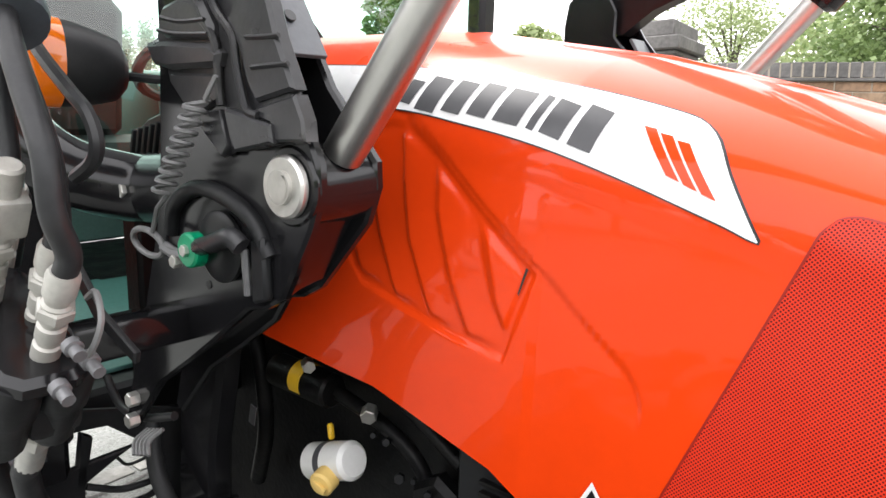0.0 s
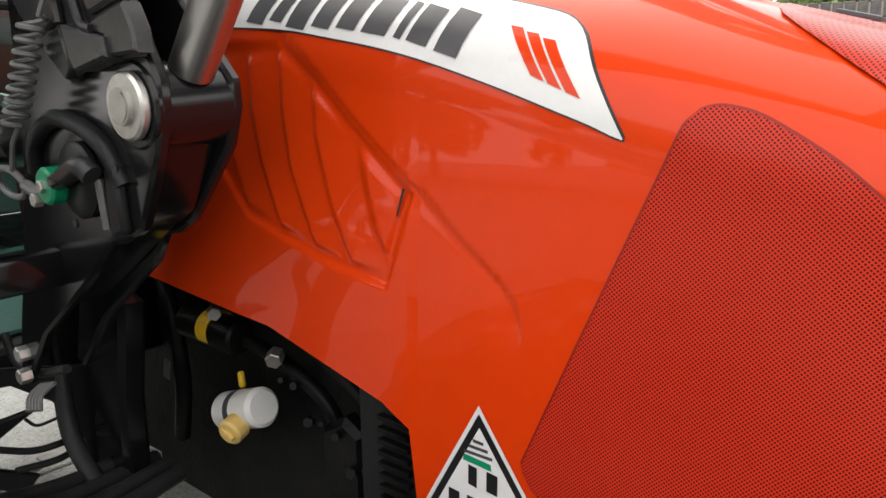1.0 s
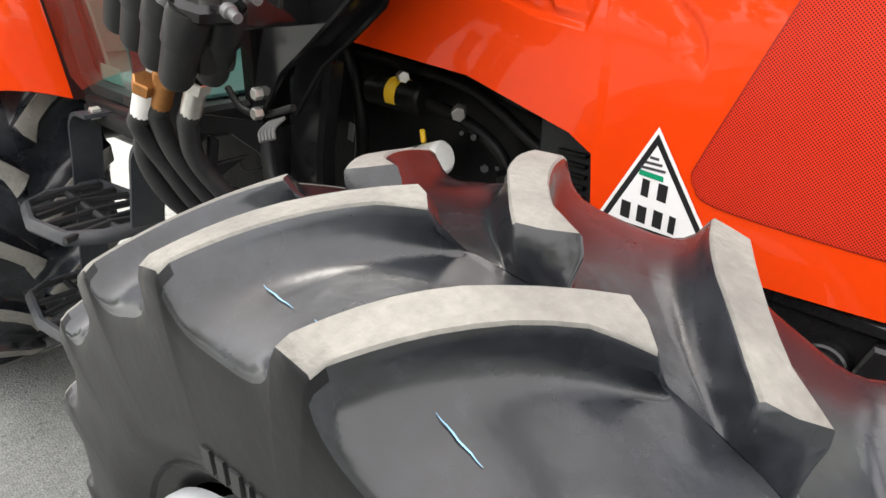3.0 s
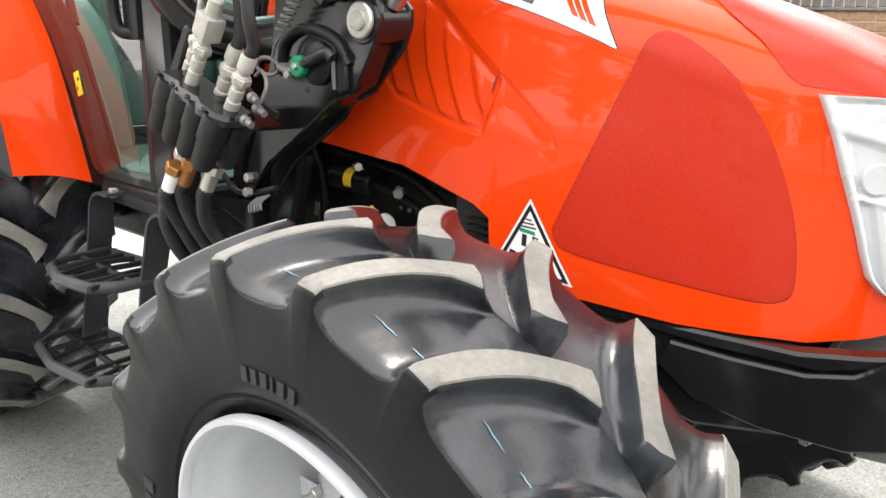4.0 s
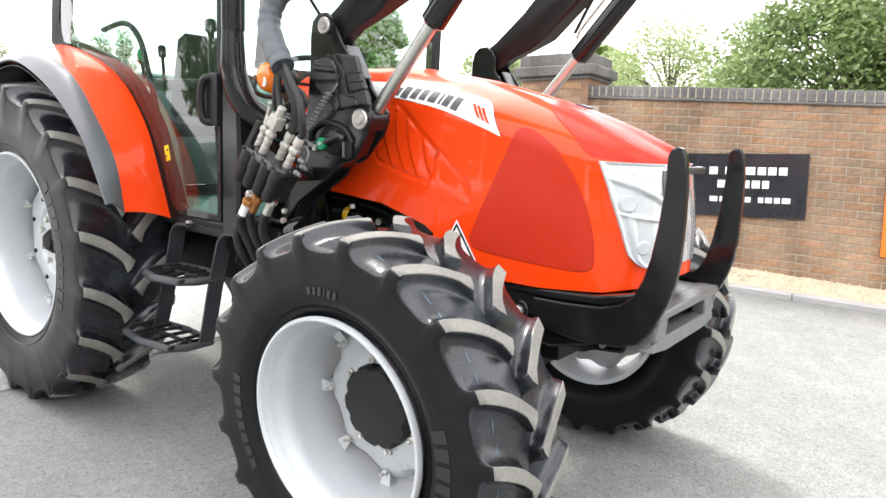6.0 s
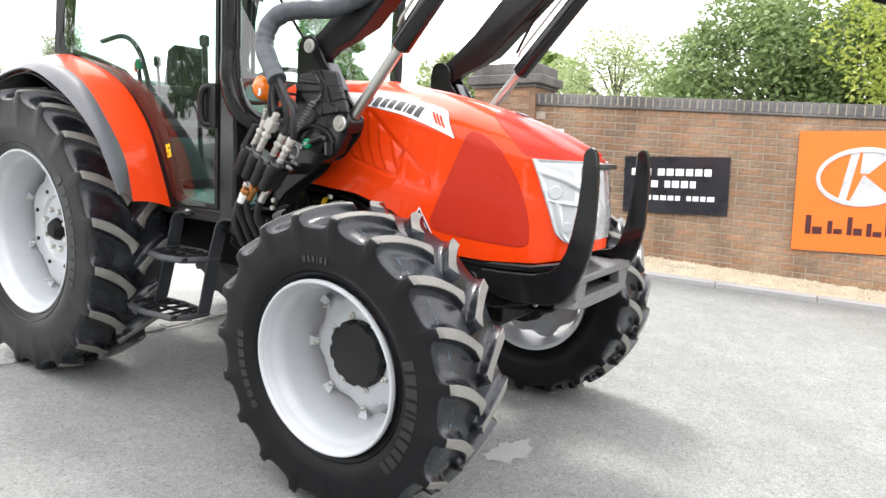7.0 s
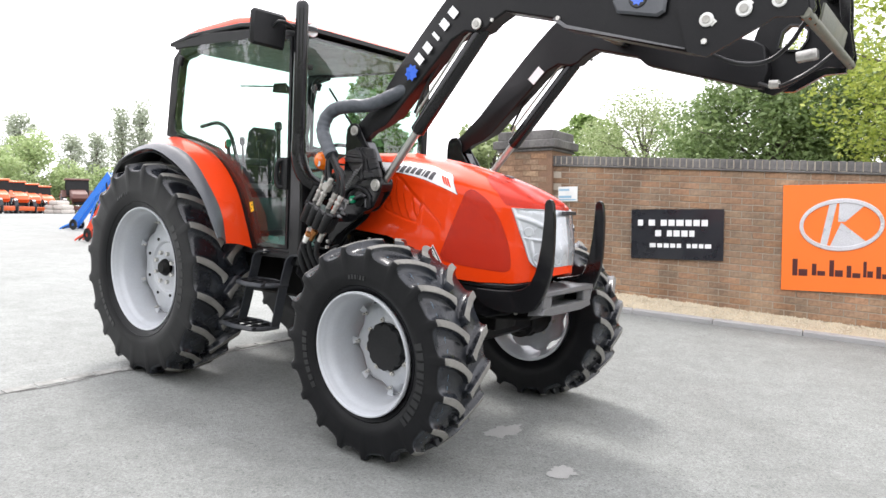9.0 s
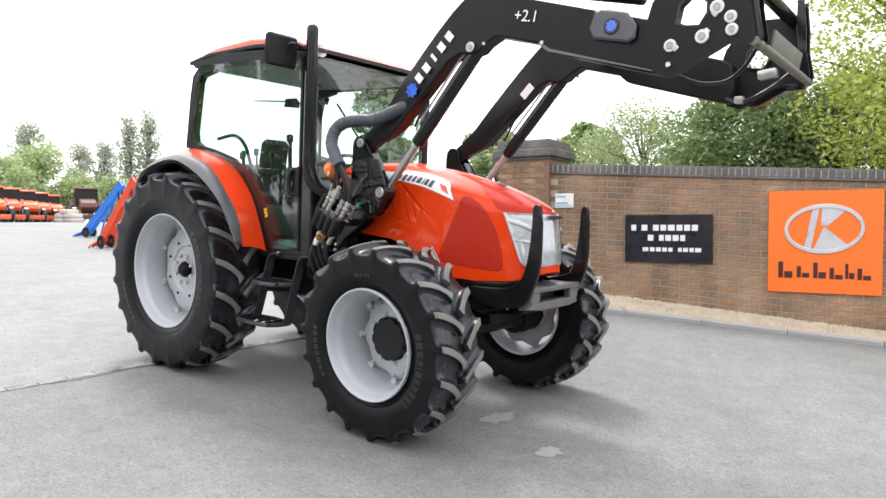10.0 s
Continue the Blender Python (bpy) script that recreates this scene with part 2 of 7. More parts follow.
def asphalt_material():
    m = material("worn_tarmac", (0.218, 0.228, 0.218), 0.85, var=0.16, scale=0.9, fine=26, bump=0.0, dirt_or_sheen=(0.155, 0.162, 0.153), dirt_or_sheen_amount=0.7)
    n, l = m.node_tree.nodes, m.node_tree.links
    b = n["Principled BSDF"]
    co, v, nz, mx = n.new("ShaderNodeTexCoord"), n.new("ShaderNodeTexVoronoi"), n.new("ShaderNodeTexNoise"), n.new("ShaderNodeMix")
    v.inputs["Scale"].default_value, nz.inputs["Scale"].default_value = 130, 420
    l.new(co.outputs["Object"], v.inputs["Vector"]), l.new(co.outputs["Object"], nz.inputs["Vector"])
    old = b.inputs["Base Color"].links[0].from_socket
    mx.data_type, mx.blend_type = "RGBA", "MULTIPLY"
    mx.inputs[0].default_value = 0.55
    cr = n.new("ShaderNodeValToRGB")
    cr.color_ramp.elements[0].color, cr.color_ramp.elements[1].color = (0.38, 0.375, 0.36, 1), (1.4, 1.4, 1.4, 1)
    l.new(v.outputs["Color"], cr.inputs[0])
    l.new(old, mx.inputs[6]), l.new(cr.outputs[0], mx.inputs[7]), l.new(mx.outputs[2], b.inputs["Base Color"])
    pit, pr, pm, sc_ = n.new("ShaderNodeTexVoronoi"), n.new("ShaderNodeMapRange"), n.new("ShaderNodeMix"), n.new("ShaderNodeTexNoise")
    pit.inputs["Scale"].default_value, sc_.inputs["Scale"].default_value, sc_.inputs["Detail"].default_value = 24, 5.5, 8
    pr.inputs[1].default_value, pr.inputs[2].default_value, pr.inputs[3].default_value, pr.inputs[4].default_value = 0.10, 0.22, 0.55, 1.0
    l.new(co.outputs["Object"], pit.inputs["Vector"]), l.new(co.outputs["Object"], sc_.inputs["Vector"])
    l.new(pit.outputs["Distance"], pr.inputs[0])
    pm.data_type, pm.blend_type = "RGBA", "MULTIPLY"
    pm.inputs[0].default_value = 0.8
    l.new(mx.outputs[2], pm.inputs[6]), l.new(pr.outputs[0], pm.inputs[7])
    wr, wm = n.new("ShaderNodeMapRange"), n.new("ShaderNodeMix")
    wr.inputs[1].default_value, wr.inputs[2].default_value, wr.inputs[3].default_value, wr.inputs[4].default_value = 0.30, 0.70, 0.72, 1.22
    wm.data_type, wm.blend_type = "RGBA", "MULTIPLY"
    wm.inputs[0].default_value = 0.35
    l.new(sc_.outputs[0], wr.inputs[0]), l.new(pm.outputs[2], wm.inputs[6]), l.new(wr.outputs[0], wm.inputs[7])
    # paler concrete beyond the joint
    sep, beyond, tone = n.new("ShaderNodeSeparateXYZ"), n.new("ShaderNodeMapRange"), n.new("ShaderNodeMix")
    beyond.inputs[1].default_value, beyond.inputs[2].default_value, beyond.inputs[3].default_value, beyond.inputs[4].default_value = -2.13, -2.09, 1.14, 0.90
    tone.data_type, tone.blend_type = "RGBA", "MULTIPLY"
    tone.inputs[0].default_value = 1.0
    l.new(co.outputs["Object"], sep.inputs[0]), l.new(sep.outputs[0], beyond.inputs[0])
    l.new(wm.outputs[2], tone.inputs[6]), l.new(beyond.outputs[0], tone.inputs[7]), l.new(tone.outputs[2], b.inputs["Base Color"])
    bp = n.new("ShaderNodeBump")
    bp.inputs["Strength"].default_value, bp.inputs["Distance"].default_value = 0.5, 0.006
    l.new(v.outputs[0], bp.inputs["Height"]), l.new(bp.outputs[0], b.inputs["Normal"])
    return m


TARMAC = asphalt_material()
STAIN = material("pale_dried_stain", (0.275, 0.275, 0.265), 0.8, var=0.12, scale=8, fine=120)
MORTAR = material("mortar", (0.36, 0.315, 0.255), 0.95, var=0.15, scale=9, bump=0.3)
KERB = material("kerb_concrete", (0.34, 0.335, 0.33), 0.85, var=0.12, scale=5, fine=140, bump=0.2)
GRAVEL = material("gravel_bank", (0.45, 0.38, 0.27), 0.95, var=0.3, scale=5, fine=70, bump=0.6, dirt_or_sheen=(0.55, 0.5, 0.38), dirt_or_sheen_amount=0.6)


def random_material(name, stops, rough, bump):
    m = bpy.data.materials.new(name)
    m.use_nodes = True
    n, l = m.node_tree.nodes, m.node_tree.links
    b = n["Principled BSDF"]
    info, ramp, co, nz, hue = n.new("ShaderNodeObjectInfo"), n.new("ShaderNodeValToRGB"), n.new("ShaderNodeTexCoord"), n.new("ShaderNodeTexNoise"), n.new("ShaderNodeHueSaturation")
    ramp.color_ramp.elements.remove(ramp.color_ramp.elements[1])
    for i, c in enumerate(stops):
        e = ramp.color_ramp.elements[0] if i == 0 else ramp.color_ramp.elements.new(i / (len(stops) - 1))
        e.position, e.color = i / (len(stops) - 1), (*c, 1)
    l.new(info.outputs["Random"], ramp.inputs[0]), l.new(ramp.outputs[0], hue.inputs["Color"])
    nz.inputs["Scale"].default_value, nz.inputs["Detail"].default_value = 30, 6
    l.new(co.outputs["Object"], nz.inputs["Vector"])
    mr = n.new("ShaderNodeMapRange")
    mr.inputs[1].default_value, mr.inputs[2].default_value, mr.inputs[3].default_value, mr.inputs[4].default_value = 0.25, 0.75, 0.72, 1.28
    geo, mp, wx, wr, mul = n.new("ShaderNodeNewGeometry"), n.new("ShaderNodeMapping"), n.new("ShaderNodeTexNoise"), n.new("ShaderNodeMapRange"), n.new("ShaderNodeMath")
    mp.inputs["Scale"].default_value = (2.2, 2.2, 0.8)
    wx.inputs["Scale"].default_value, wx.inputs["Detail"].default_value = 1.3, 7
    wr.inputs[1].default_value, wr.inputs[2].default_value, wr.inputs[3].default_value, wr.inputs[4].default_value = 0.32, 0.68, 0.62, 1.25
    mul.operation = "MULTIPLY"
    l.new(geo.outputs["Position"], mp.inputs["Vector"]), l.new(mp.outputs[0], wx.inputs["Vector"]), l.new(wx.outputs[0], wr.inputs[0])
    l.new(nz.outputs[0], mr.inputs[0]), l.new(mr.outputs[0], mul.inputs[0]), l.new(wr.outputs[0], mul.inputs[1]), l.new(mul.outputs[0], hue.inputs["Value"])
    l.new(hue.outputs[0], b.inputs["Base Color"])
    b.inputs["Roughness"].default_value = rough
    bp = n.new("ShaderNodeBump")
    bp.inputs["Strength"].default_value, bp.inputs["Distance"].default_value = bump, 0.004
    l.new(nz.outputs[0], bp.inputs["Height"]), l.new(bp.outputs[0], b.inputs["Normal"])
    return m


BRICK = random_material("red_brown_brick", [(0.26, 0.155, 0.090), (0.30, 0.175, 0.100), (0.26, 0.178, 0.118), (0.33, 0.190, 0.112), (0.23, 0.162, 0.110), (0.32, 0.215, 0.135), (0.25, 0.152, 0.095)], 0.9, 0.5)
COPING = random_material("blue_grey_coping_brick", [(0.115, 0.110, 0.108), (0.145, 0.138, 0.132), (0.125, 0.118, 0.112)], 0.75, 0.4)


# ---- mesh helpers ----
def finish(bm, name, mats, angle=38):
    bmesh.ops.recalc_face_normals(bm, faces=bm.faces)
    me = bpy.data.meshes.new(name)
    bm.to_mesh(me)
    bm.free()
    for m in mats if isinstance(mats, (list, tuple)) else [mats]:
        me.materials.append(m)
    me.polygons.foreach_set("use_smooth", [True] * len(me.polygons))
    me.set_sharp_from_angle(angle=radians(angle))
    return me


def part(name, bm, mat, parent, label="", angle=38):
    ob = new(name, finish(bm, name, mat, angle))
    ob.parent = parent
    return tagged(ob, label)


def thing(name, m, label, category, group="", kind=""):
    ob = new(name)
    ob.empty_display_size = 0.1
    ob.matrix_world = m
    return tagged(ob, label, category, group, kind)


def solid(name, bm, mat, label, category, group="", kind="", m=None, angle=38):
    ob = new(name, finish(bm, name, mat, angle))
    if m:
        ob.matrix_world = m
    return tagged(ob, label, category, group, kind)


def box(size, at=(0, 0, 0), bevel=0.004, rot=None, into=None):
    bm = bmesh.new()
    bmesh.ops.create_cube(bm, size=1)
    bmesh.ops.scale(bm, vec=size, verts=bm.verts)
    if bevel:
        bmesh.ops.bevel(bm, geom=bm.edges[:], offset=min(bevel, min(size) * 0.45), segments=2, affect="EDGES", profile=0.6)
    if rot:
        bmesh.ops.transform(bm, matrix=pose(0, 0, 0, *rot), verts=bm.verts)
    bmesh.ops.translate(bm, vec=at, verts=bm.verts)
    return merged(into, bm)


def merged(into, bm):
    """Adds bm to into, where there is one, and gives the whole back."""
    if into is None:
        return bm
    me = bpy.data.meshes.new("piece")
    bm.to_mesh(me)
    bm.free()
    into.from_mesh(me)
    bpy.data.meshes.remove(me)
    return into


def plate(pts, a, b, axis="y", bevel=0.004, into=None):
    """A flat plate: an outline, extruded from a to b along an axis. The outline's two numbers are the other two axes in order."""
    bm = bmesh.new()

    def place(p, d):
        return {"x": (d, p[0], p[1]), "y": (p[0], d, p[1]), "z": (p[0], p[1], d)}[axis]

    vs = [bm.verts.new(place(p, a)) for p in pts]
    f = bm.faces.new(vs)
    r = bmesh.ops.extrude_face_region(bm, geom=[f])
    shift = {"x": (b - a, 0, 0), "y": (0, b - a, 0), "z": (0, 0, b - a)}[axis]
    bmesh.ops.translate(bm, vec=shift, verts=[v for v in r["geom"] if isinstance(v, bmesh.types.BMVert)])
    bmesh.ops.recalc_face_normals(bm, faces=bm.faces)
    if bevel:
        rim = [e for e in bm.edges if len(e.link_faces) == 2 and any(len(k.verts) == len(pts) for k in e.link_faces)]
        bmesh.ops.bevel(bm, geom=rim, offset=min(bevel, abs(b - a) * 0.4), segments=1, affect="EDGES")
    return merged(into, bm)


def smooth_path(pts, steps=8):
    """A curve through the points."""
    P = [Vector(p) for p in pts]
    P = [P[0] * 2 - P[1], *P, P[-1] * 2 - P[-2]]
    out = []
    for i in range(1, len(P) - 2):
        a, b, c, d = P[i - 1:i + 3]
        for k in range(steps):
            t = k / steps
            out.append(0.5 * (2 * b + (c - a) * t + (2 * a - 5 * b + 4 * c - d) * t * t + (3 * b - a - 3 * c + d) * t ** 3))
    out.append(P[-2])
    return out


def tube(pts, r, n=10, into=None, ends=True, flat=1.0, rib=0.0):
    """A round bar along the points; r may be a list. rib: how far every second ring stands out."""
    bm = bmesh.new()
    P = [Vector(p) for p in pts]
    rs = list(r) if isinstance(r, (list, tuple)) else [r] * len(P)
    up, rings = None, []
    for i, p in enumerate(P):
        t = (P[min(i + 1, len(P) - 1)] - P[max(i - 1, 0)]).normalized()
        if up is None:
            up = t.orthogonal().normalized()
        up = (up - t * up.dot(t)).normalized()
        side = t.cross(up)
        rad = rs[i] + (rib if i % 2 else 0)
        rings.append([bm.verts.new(p + (up * math.cos(a) + side * math.sin(a) * flat) * rad) for a in [2 * math.pi * k / n for k in range(n)]])
    for A, B in zip(rings, rings[1:]):
        for k in range(n):
            bm.faces.new((A[k], A[(k + 1) % n], B[(k + 1) % n], B[k]))
    if ends:
        bm.faces.new(rings[0][::-1]), bm.faces.new(rings[-1])
    return merged(into, bm)


def rod(a, b, r, n=20, edge=0.003, into=None):
    """A cylinder between two points with a small chamfer at both ends."""
    a, b = Vector(a), Vector(b)
    d = (b - a).normalized() * min(edge, (b - a).length * 0.3)
    return tube([a, a + d, b - d, b], [max(r - edge, r * 0.6), r, r, max(r - edge, r * 0.6)], n, into)


def hexnut(a, b, r, into=None):
    return rod(a, b, r, 6, r * 0.12, into)


def turned(profile, n=64, into=None, closed=False, phase=0.0):
    """A body turned round the y axis from rows of (radius, y)."""
    bm = bmesh.new()
    rings = []
    for k in range(n):
        a = phase + 2 * math.pi * k / n
        rings.append([bm.verts.new((r * math.sin(a), y, r * math.cos(a))) for r, y in profile])
    m = len(profile)
    for k in range(n):
        A, B = rings[k], rings[(k + 1) % n]
        for i in range(m if closed else m - 1):
            j = (i + 1) % m
            bm.faces.new((A[i], A[j], B[j], B[i]))
    bmesh.ops.remove_doubles(bm, verts=bm.verts, dist=1e-5)
    return merged(into, bm)


def lerp(table, x):
    return float(np.interp(x, [a for a, _ in table], [b for _, b in table]))

# ---- ground ----
SLOPE = math.tan(radians(3.4))


def ground_z(x, y):
    """The yard falls gently along x, levels out far off, and rises a little towards the wall."""
    xx = -21.5 + max(0.0, x + 21.5) if x < 6 else 6 + (x - 6) * 0.15
    return -0.02 - SLOPE * (xx - 0.3) + 0.02 * max(0.0, min(y, 5.5) - 0.5) * max(0.0, min(1.0, (x + 9) / 5))


def axis_steps(lo, hi, near_lo, near_hi, fine):
    a = list(np.arange(near_lo, near_hi + 1e-6, fine))
    out, d = [], fine
    v = near_hi
    while v < hi:
        d *= 1.35
        v = min(v + d, hi)
        out.append(v)
    low, d, v = [], fine, near_lo
    while v > lo:
        d *= 1.35
        v = max(v - d, lo)
        low.append(v)
    return low[::-1] + a + out


# the wall's line: its face starts at WALL0 and runs along WALL_U; WALL_N points to the yard
WALL_U = Vector((1, 0.122, 0)).normalized()
WALL_N = Vector((0.122, -1, 0)).normalized()
WALL0 = Vector((0, 4.816, 0)) - WALL_U * (WALL_U.y * 4.816)


def wall_at(u, out=0.0, z=0.0):
    p = WALL0 + WALL_U * u + WALL_N * out
    return Vector((p.x, p.y, z))


def coping_z(u):
    return 1.872 - 0.061 * u


def bank_z(u):
    return 0.265 - 0.078 * u


bm = bmesh.new()
gx, gy = axis_steps(-400, 300, -7, 6, 0.25), axis_steps(-300, 500, -6, 6, 0.25)
rows = [[bm.verts.new((x, y, ground_z(x, y))) for x in gx] for y in gy]
for A, B in zip(rows, rows[1:]):
    for i in range(len(gx) - 1):
        bm.faces.new((A[i], A[i + 1], B[i + 1], B[i]))
solid("ground", bm, TARMAC, "pale grey worn tarmac yard, gently sloping", "ground", kind="structure", angle=60)

# drain line of small setts behind the rear wheels
drain = thing("drain_channel", Matrix.Identity(4), "line of dark joint and worn setts across the yard", "drain", kind="structure")
bm = bmesh.new()
DRAIN = material("dark_joint", (0.10, 0.095, 0.09), 0.9, var=0.2, scale=10)
pts = [(-2.10 - 0.03 * math.sin(k * 1.7), -3.0 + k * 0.22) for k in range(40)]
for (x0, y0), (x1, y1) in zip(pts, pts[1:]):
    w = 0.007
    q = [(x0 - w, y0), (x0 + w, y0), (x1 + w, y1), (x1 - w, y1)]
    bm.faces.new([bm.verts.new((x, y, ground_z(x, y) + 0.004)) for x, y in q])
part("joint", bm, DRAIN, drain)
SETT = random_material("pale_sett", [(0.26, 0.26, 0.245), (0.33, 0.33, 0.31), (0.20, 0.20, 0.19)], 0.9, 0.4)
bm = box((0.10, 0.19, 0.03), (0, 0, 0), 0.012)
sett_mesh = finish(bm, "sett", SETT)
for k in range(30):
    o = new("sett", sett_mesh)
    y = -3.0 + k * 0.205
    x = -2.17 - 0.02 * math.sin(k * 0.9)
    o.parent = drain
    o.matrix_basis = pose(x, y, ground_z(x, y) - 0.0065, random.uniform(-1, 1), 3.4, random.uniform(-3, 3))

# dried splashes on the tarmac
rng = random.Random(5)
for cx, cy, rr, st in ((0.62, -0.10, 0.20, 1.9), (1.18, -0.40, 0.13, 1.3), (-1.35, 1.15, 0.16, 2.0)):
    bm = bmesh.new()
    ring = []
    for k in range(90):
        a = 2 * math.pi * k / 90
        r = rr * (0.72 + 0.40 * noise.noise((cx * 7 + math.cos(a) * 1.6, cy * 5 + math.sin(a) * 1.6, 3)) + 0.20 * noise.noise((cx + math.cos(a) * 5, math.sin(a) * 5, 8)) + 0.10 * noise.noise((cx + math.cos(a) * 15, math.sin(a) * 15, 2)))
        x, y = cx + math.cos(a) * r / st, cy + math.sin(a) * r * 0.7 * st ** 0.5
        ring.append(bm.verts.new((x, y, ground_z(x, y) + 0.003)))
    bm.faces.new(ring)
    solid("dried_splash", bm, STAIN, "pale dried splash mark on the tarmac", "stain", "splashes on the yard", kind="structure")

# ---- kerb and gravel bank ----
kerb = thing("kerb", Matrix.Identity(4), "low grey concrete kerb in front of the gravel bank", "kerb", kind="structure")
KERB_OUT = 0.50


def slab(u0, u1, out0, out1, z0, z1, bevel=0.008):
    """A block along the wall's line; z0 and z1 are functions of u for its underside and top."""
    b = bmesh.new()
    c = [(u0, out0), (u1, out0), (u1, out1), (u0, out1)]
    lo = [b.verts.new(wall_at(u, o, z0(u))) for u, o in c]
    hi = [b.verts.new(wall_at(u, o, z1(u))) for u, o in c]
    b.faces.new(lo), b.faces.new(hi)
    for i in range(4):
        j = (i + 1) % 4
        b.faces.new((lo[i], lo[j], hi[j], hi[i]))
    bmesh.ops.recalc_face_normals(b, faces=b.faces)
    if bevel:
        bmesh.ops.bevel(b, geom=b.edges[:], offset=bevel, segments=1, affect="EDGES")
    return b


def kerb_z(u):
    p = wall_at(u, KERB_OUT)
    return ground_z(p.x, p.y)


u = -9.0
while u < 9:
    part("kerb_stone", slab(u + 0.004, u + 0.911, KERB_OUT - 0.13, KERB_OUT, lambda v: kerb_z(v) - 0.12, lambda v: kerb_z(v) + 0.055, 0.012), KERB, kerb)
    u += 0.915

bm = bmesh.new()
us = np.arange(-1.2, 9.01, 0.06)
grid = []
for u in us:
    row = []
    for k in range(9):
        f = k / 8
        out = (KERB_OUT - 0.12) * (1 - f) + 0.0 * f
        z = (kerb_z(u) + 0.035) * (1 - f) ** 1.2 + bank_z(u) * (1 - (1 - f) ** 1.2)
        p = wall_at(u, out, z + (0.018 * noise.noise((u * 9, f * 4, 1)) + 0.012 * noise.noise((u * 31, f * 13, 4))) * (1 if 0 < k else 0.3))
        row.append(bm.verts.new(p))
    grid.append(row)
for A, B in zip(grid, grid[1:]):
    for i in range(8):
        bm.faces.new((A[i], A[i + 1], B[i + 1], B[i]))
tagged(solid("gravel_bank", bm, GRAVEL, "sandy gravel and soil strip at the foot of the wall", "gravel"), kind="stuff")
bm = bmesh.new()
for k in range(2600):
    u, f = rng.uniform(-1.2, 5.2), rng.random()
    out = (KERB_OUT - 0.12) * (1 - f)
    z = (kerb_z(u) + 0.035) * (1 - f) ** 1.2 + bank_z(u) * (1 - (1 - f) ** 1.2)
    s = rng.uniform(0.006, 0.017)
    c = wall_at(u, out, z + 0.004)
    top = bm.verts.new(c + Vector((0, 0, s)))
    base = [bm.verts.new(c + Vector((math.cos(a) * s * rng.uniform(0.8, 1.4), math.sin(a) * s * rng.uniform(0.8, 1.4), -0.006))) for a in (0.3, 1.9, 3.5, 5.0)]
    for i in range(4):
        bm.faces.new((base[i], base[(i + 1) % 4], top))
solid("gravel", bm, material("gravel_stone", (0.50, 0.44, 0.33), 0.9, var=0.35, scale=40), "loose pale gravel stones", "gravel", kind="stuff")

# ---- tractor frame of reference ----
T = pose(0.3, -0.03, -0.02, 0, 3.4, 0)
tractor = thing("tractor", T, "red utility tractor with silver wheels standing on the tarmac yard", "tractor")

# ---- hood ----
PLAN = [(-0.98, 0.375), (-0.75, 0.378), (-0.5, 0.376), (-0.2, 0.366), (0.0, 0.350), (0.2, 0.322), (0.36, 0.292), (0.46, 0.262), (0.53, 0.225), (0.58, 0.178), (0.615, 0.122), (0.635, 0.062), (0.642, 0.0)]
CREST = [(-0.98, 1.69), (-0.8, 1.70), (-0.52, 1.70), (-0.17, 1.65), (0.05, 1.60), (0.25, 1.545), (0.42, 1.487), (0.55, 1.435), (0.60, 1.412), (0.66, 1.39)]
BELLY = [(-0.98, 1.19), (-0.73, 1.18), (-0.43, 1.158), (-0.22, 1.10), (-0.178, 1.075), (-0.165, 0.955), (0.04, 0.943), (0.25, 0.938), (0.46, 0.952), (0.56, 0.975), (0.61, 1.0), (0.66, 1.02)]
_len = [0.0]
for (xa, wa), (xb, wb) in zip(PLAN, PLAN[1:]):
    _len.append(_len[-1] + math.hypot(xb - xa, wb - wa))
Q_END = _len[-1]


def plan(q):
    return (float(np.interp(q, _len, [p[0] for p in PLAN])), float(np.interp(q, _len, [p[1] for p in PLAN])))


def q_of(x):
    return float(np.interp(x, [p[0] for p in PLAN], _len))


def hood_at(q, z, side=-1, proud=0.0):
    """The point of the hood's flank at q along its plan and at height z; side -1 is the right flank."""
    x, w = plan(q)
    top = lerp(CREST, x) - 0.005
    nose = max(0.0, min(1.0, (x - 0.30) / 0.34))
    drop = 0.17 - 0.10 * nose
    knee = top - drop
    low = lerp(BELLY, x)
    if z <= knee:
        f = (z - low) / max(knee - low, 0.05)
        k = 1 - 0.045 * max(f, 0) ** 2
        inn = 0.0
    else:
        f = min(1.0, (z - knee) / drop)
        k = 0.955 * (1 - f ** 2.6) ** (1 / 2.6)
        inn = 0.0
    # at the nose the flank leans back with height
    lean = nose ** 2 * 0.05 * max(0.0, (z - 1.15)) / 0.3
    n2 = plan(min(q + 0.01, Q_END))
    n1 = plan(max(q - 0.01, 0))
    t = Vector((n2[0] - n1[0], n2[1] - n1[1])).normalized()
    nx, ny = -t.y, t.x
    xx = x - lean + inn
    return Vector((xx + nx * proud, side * (w * k + abs(ny) * proud), z))


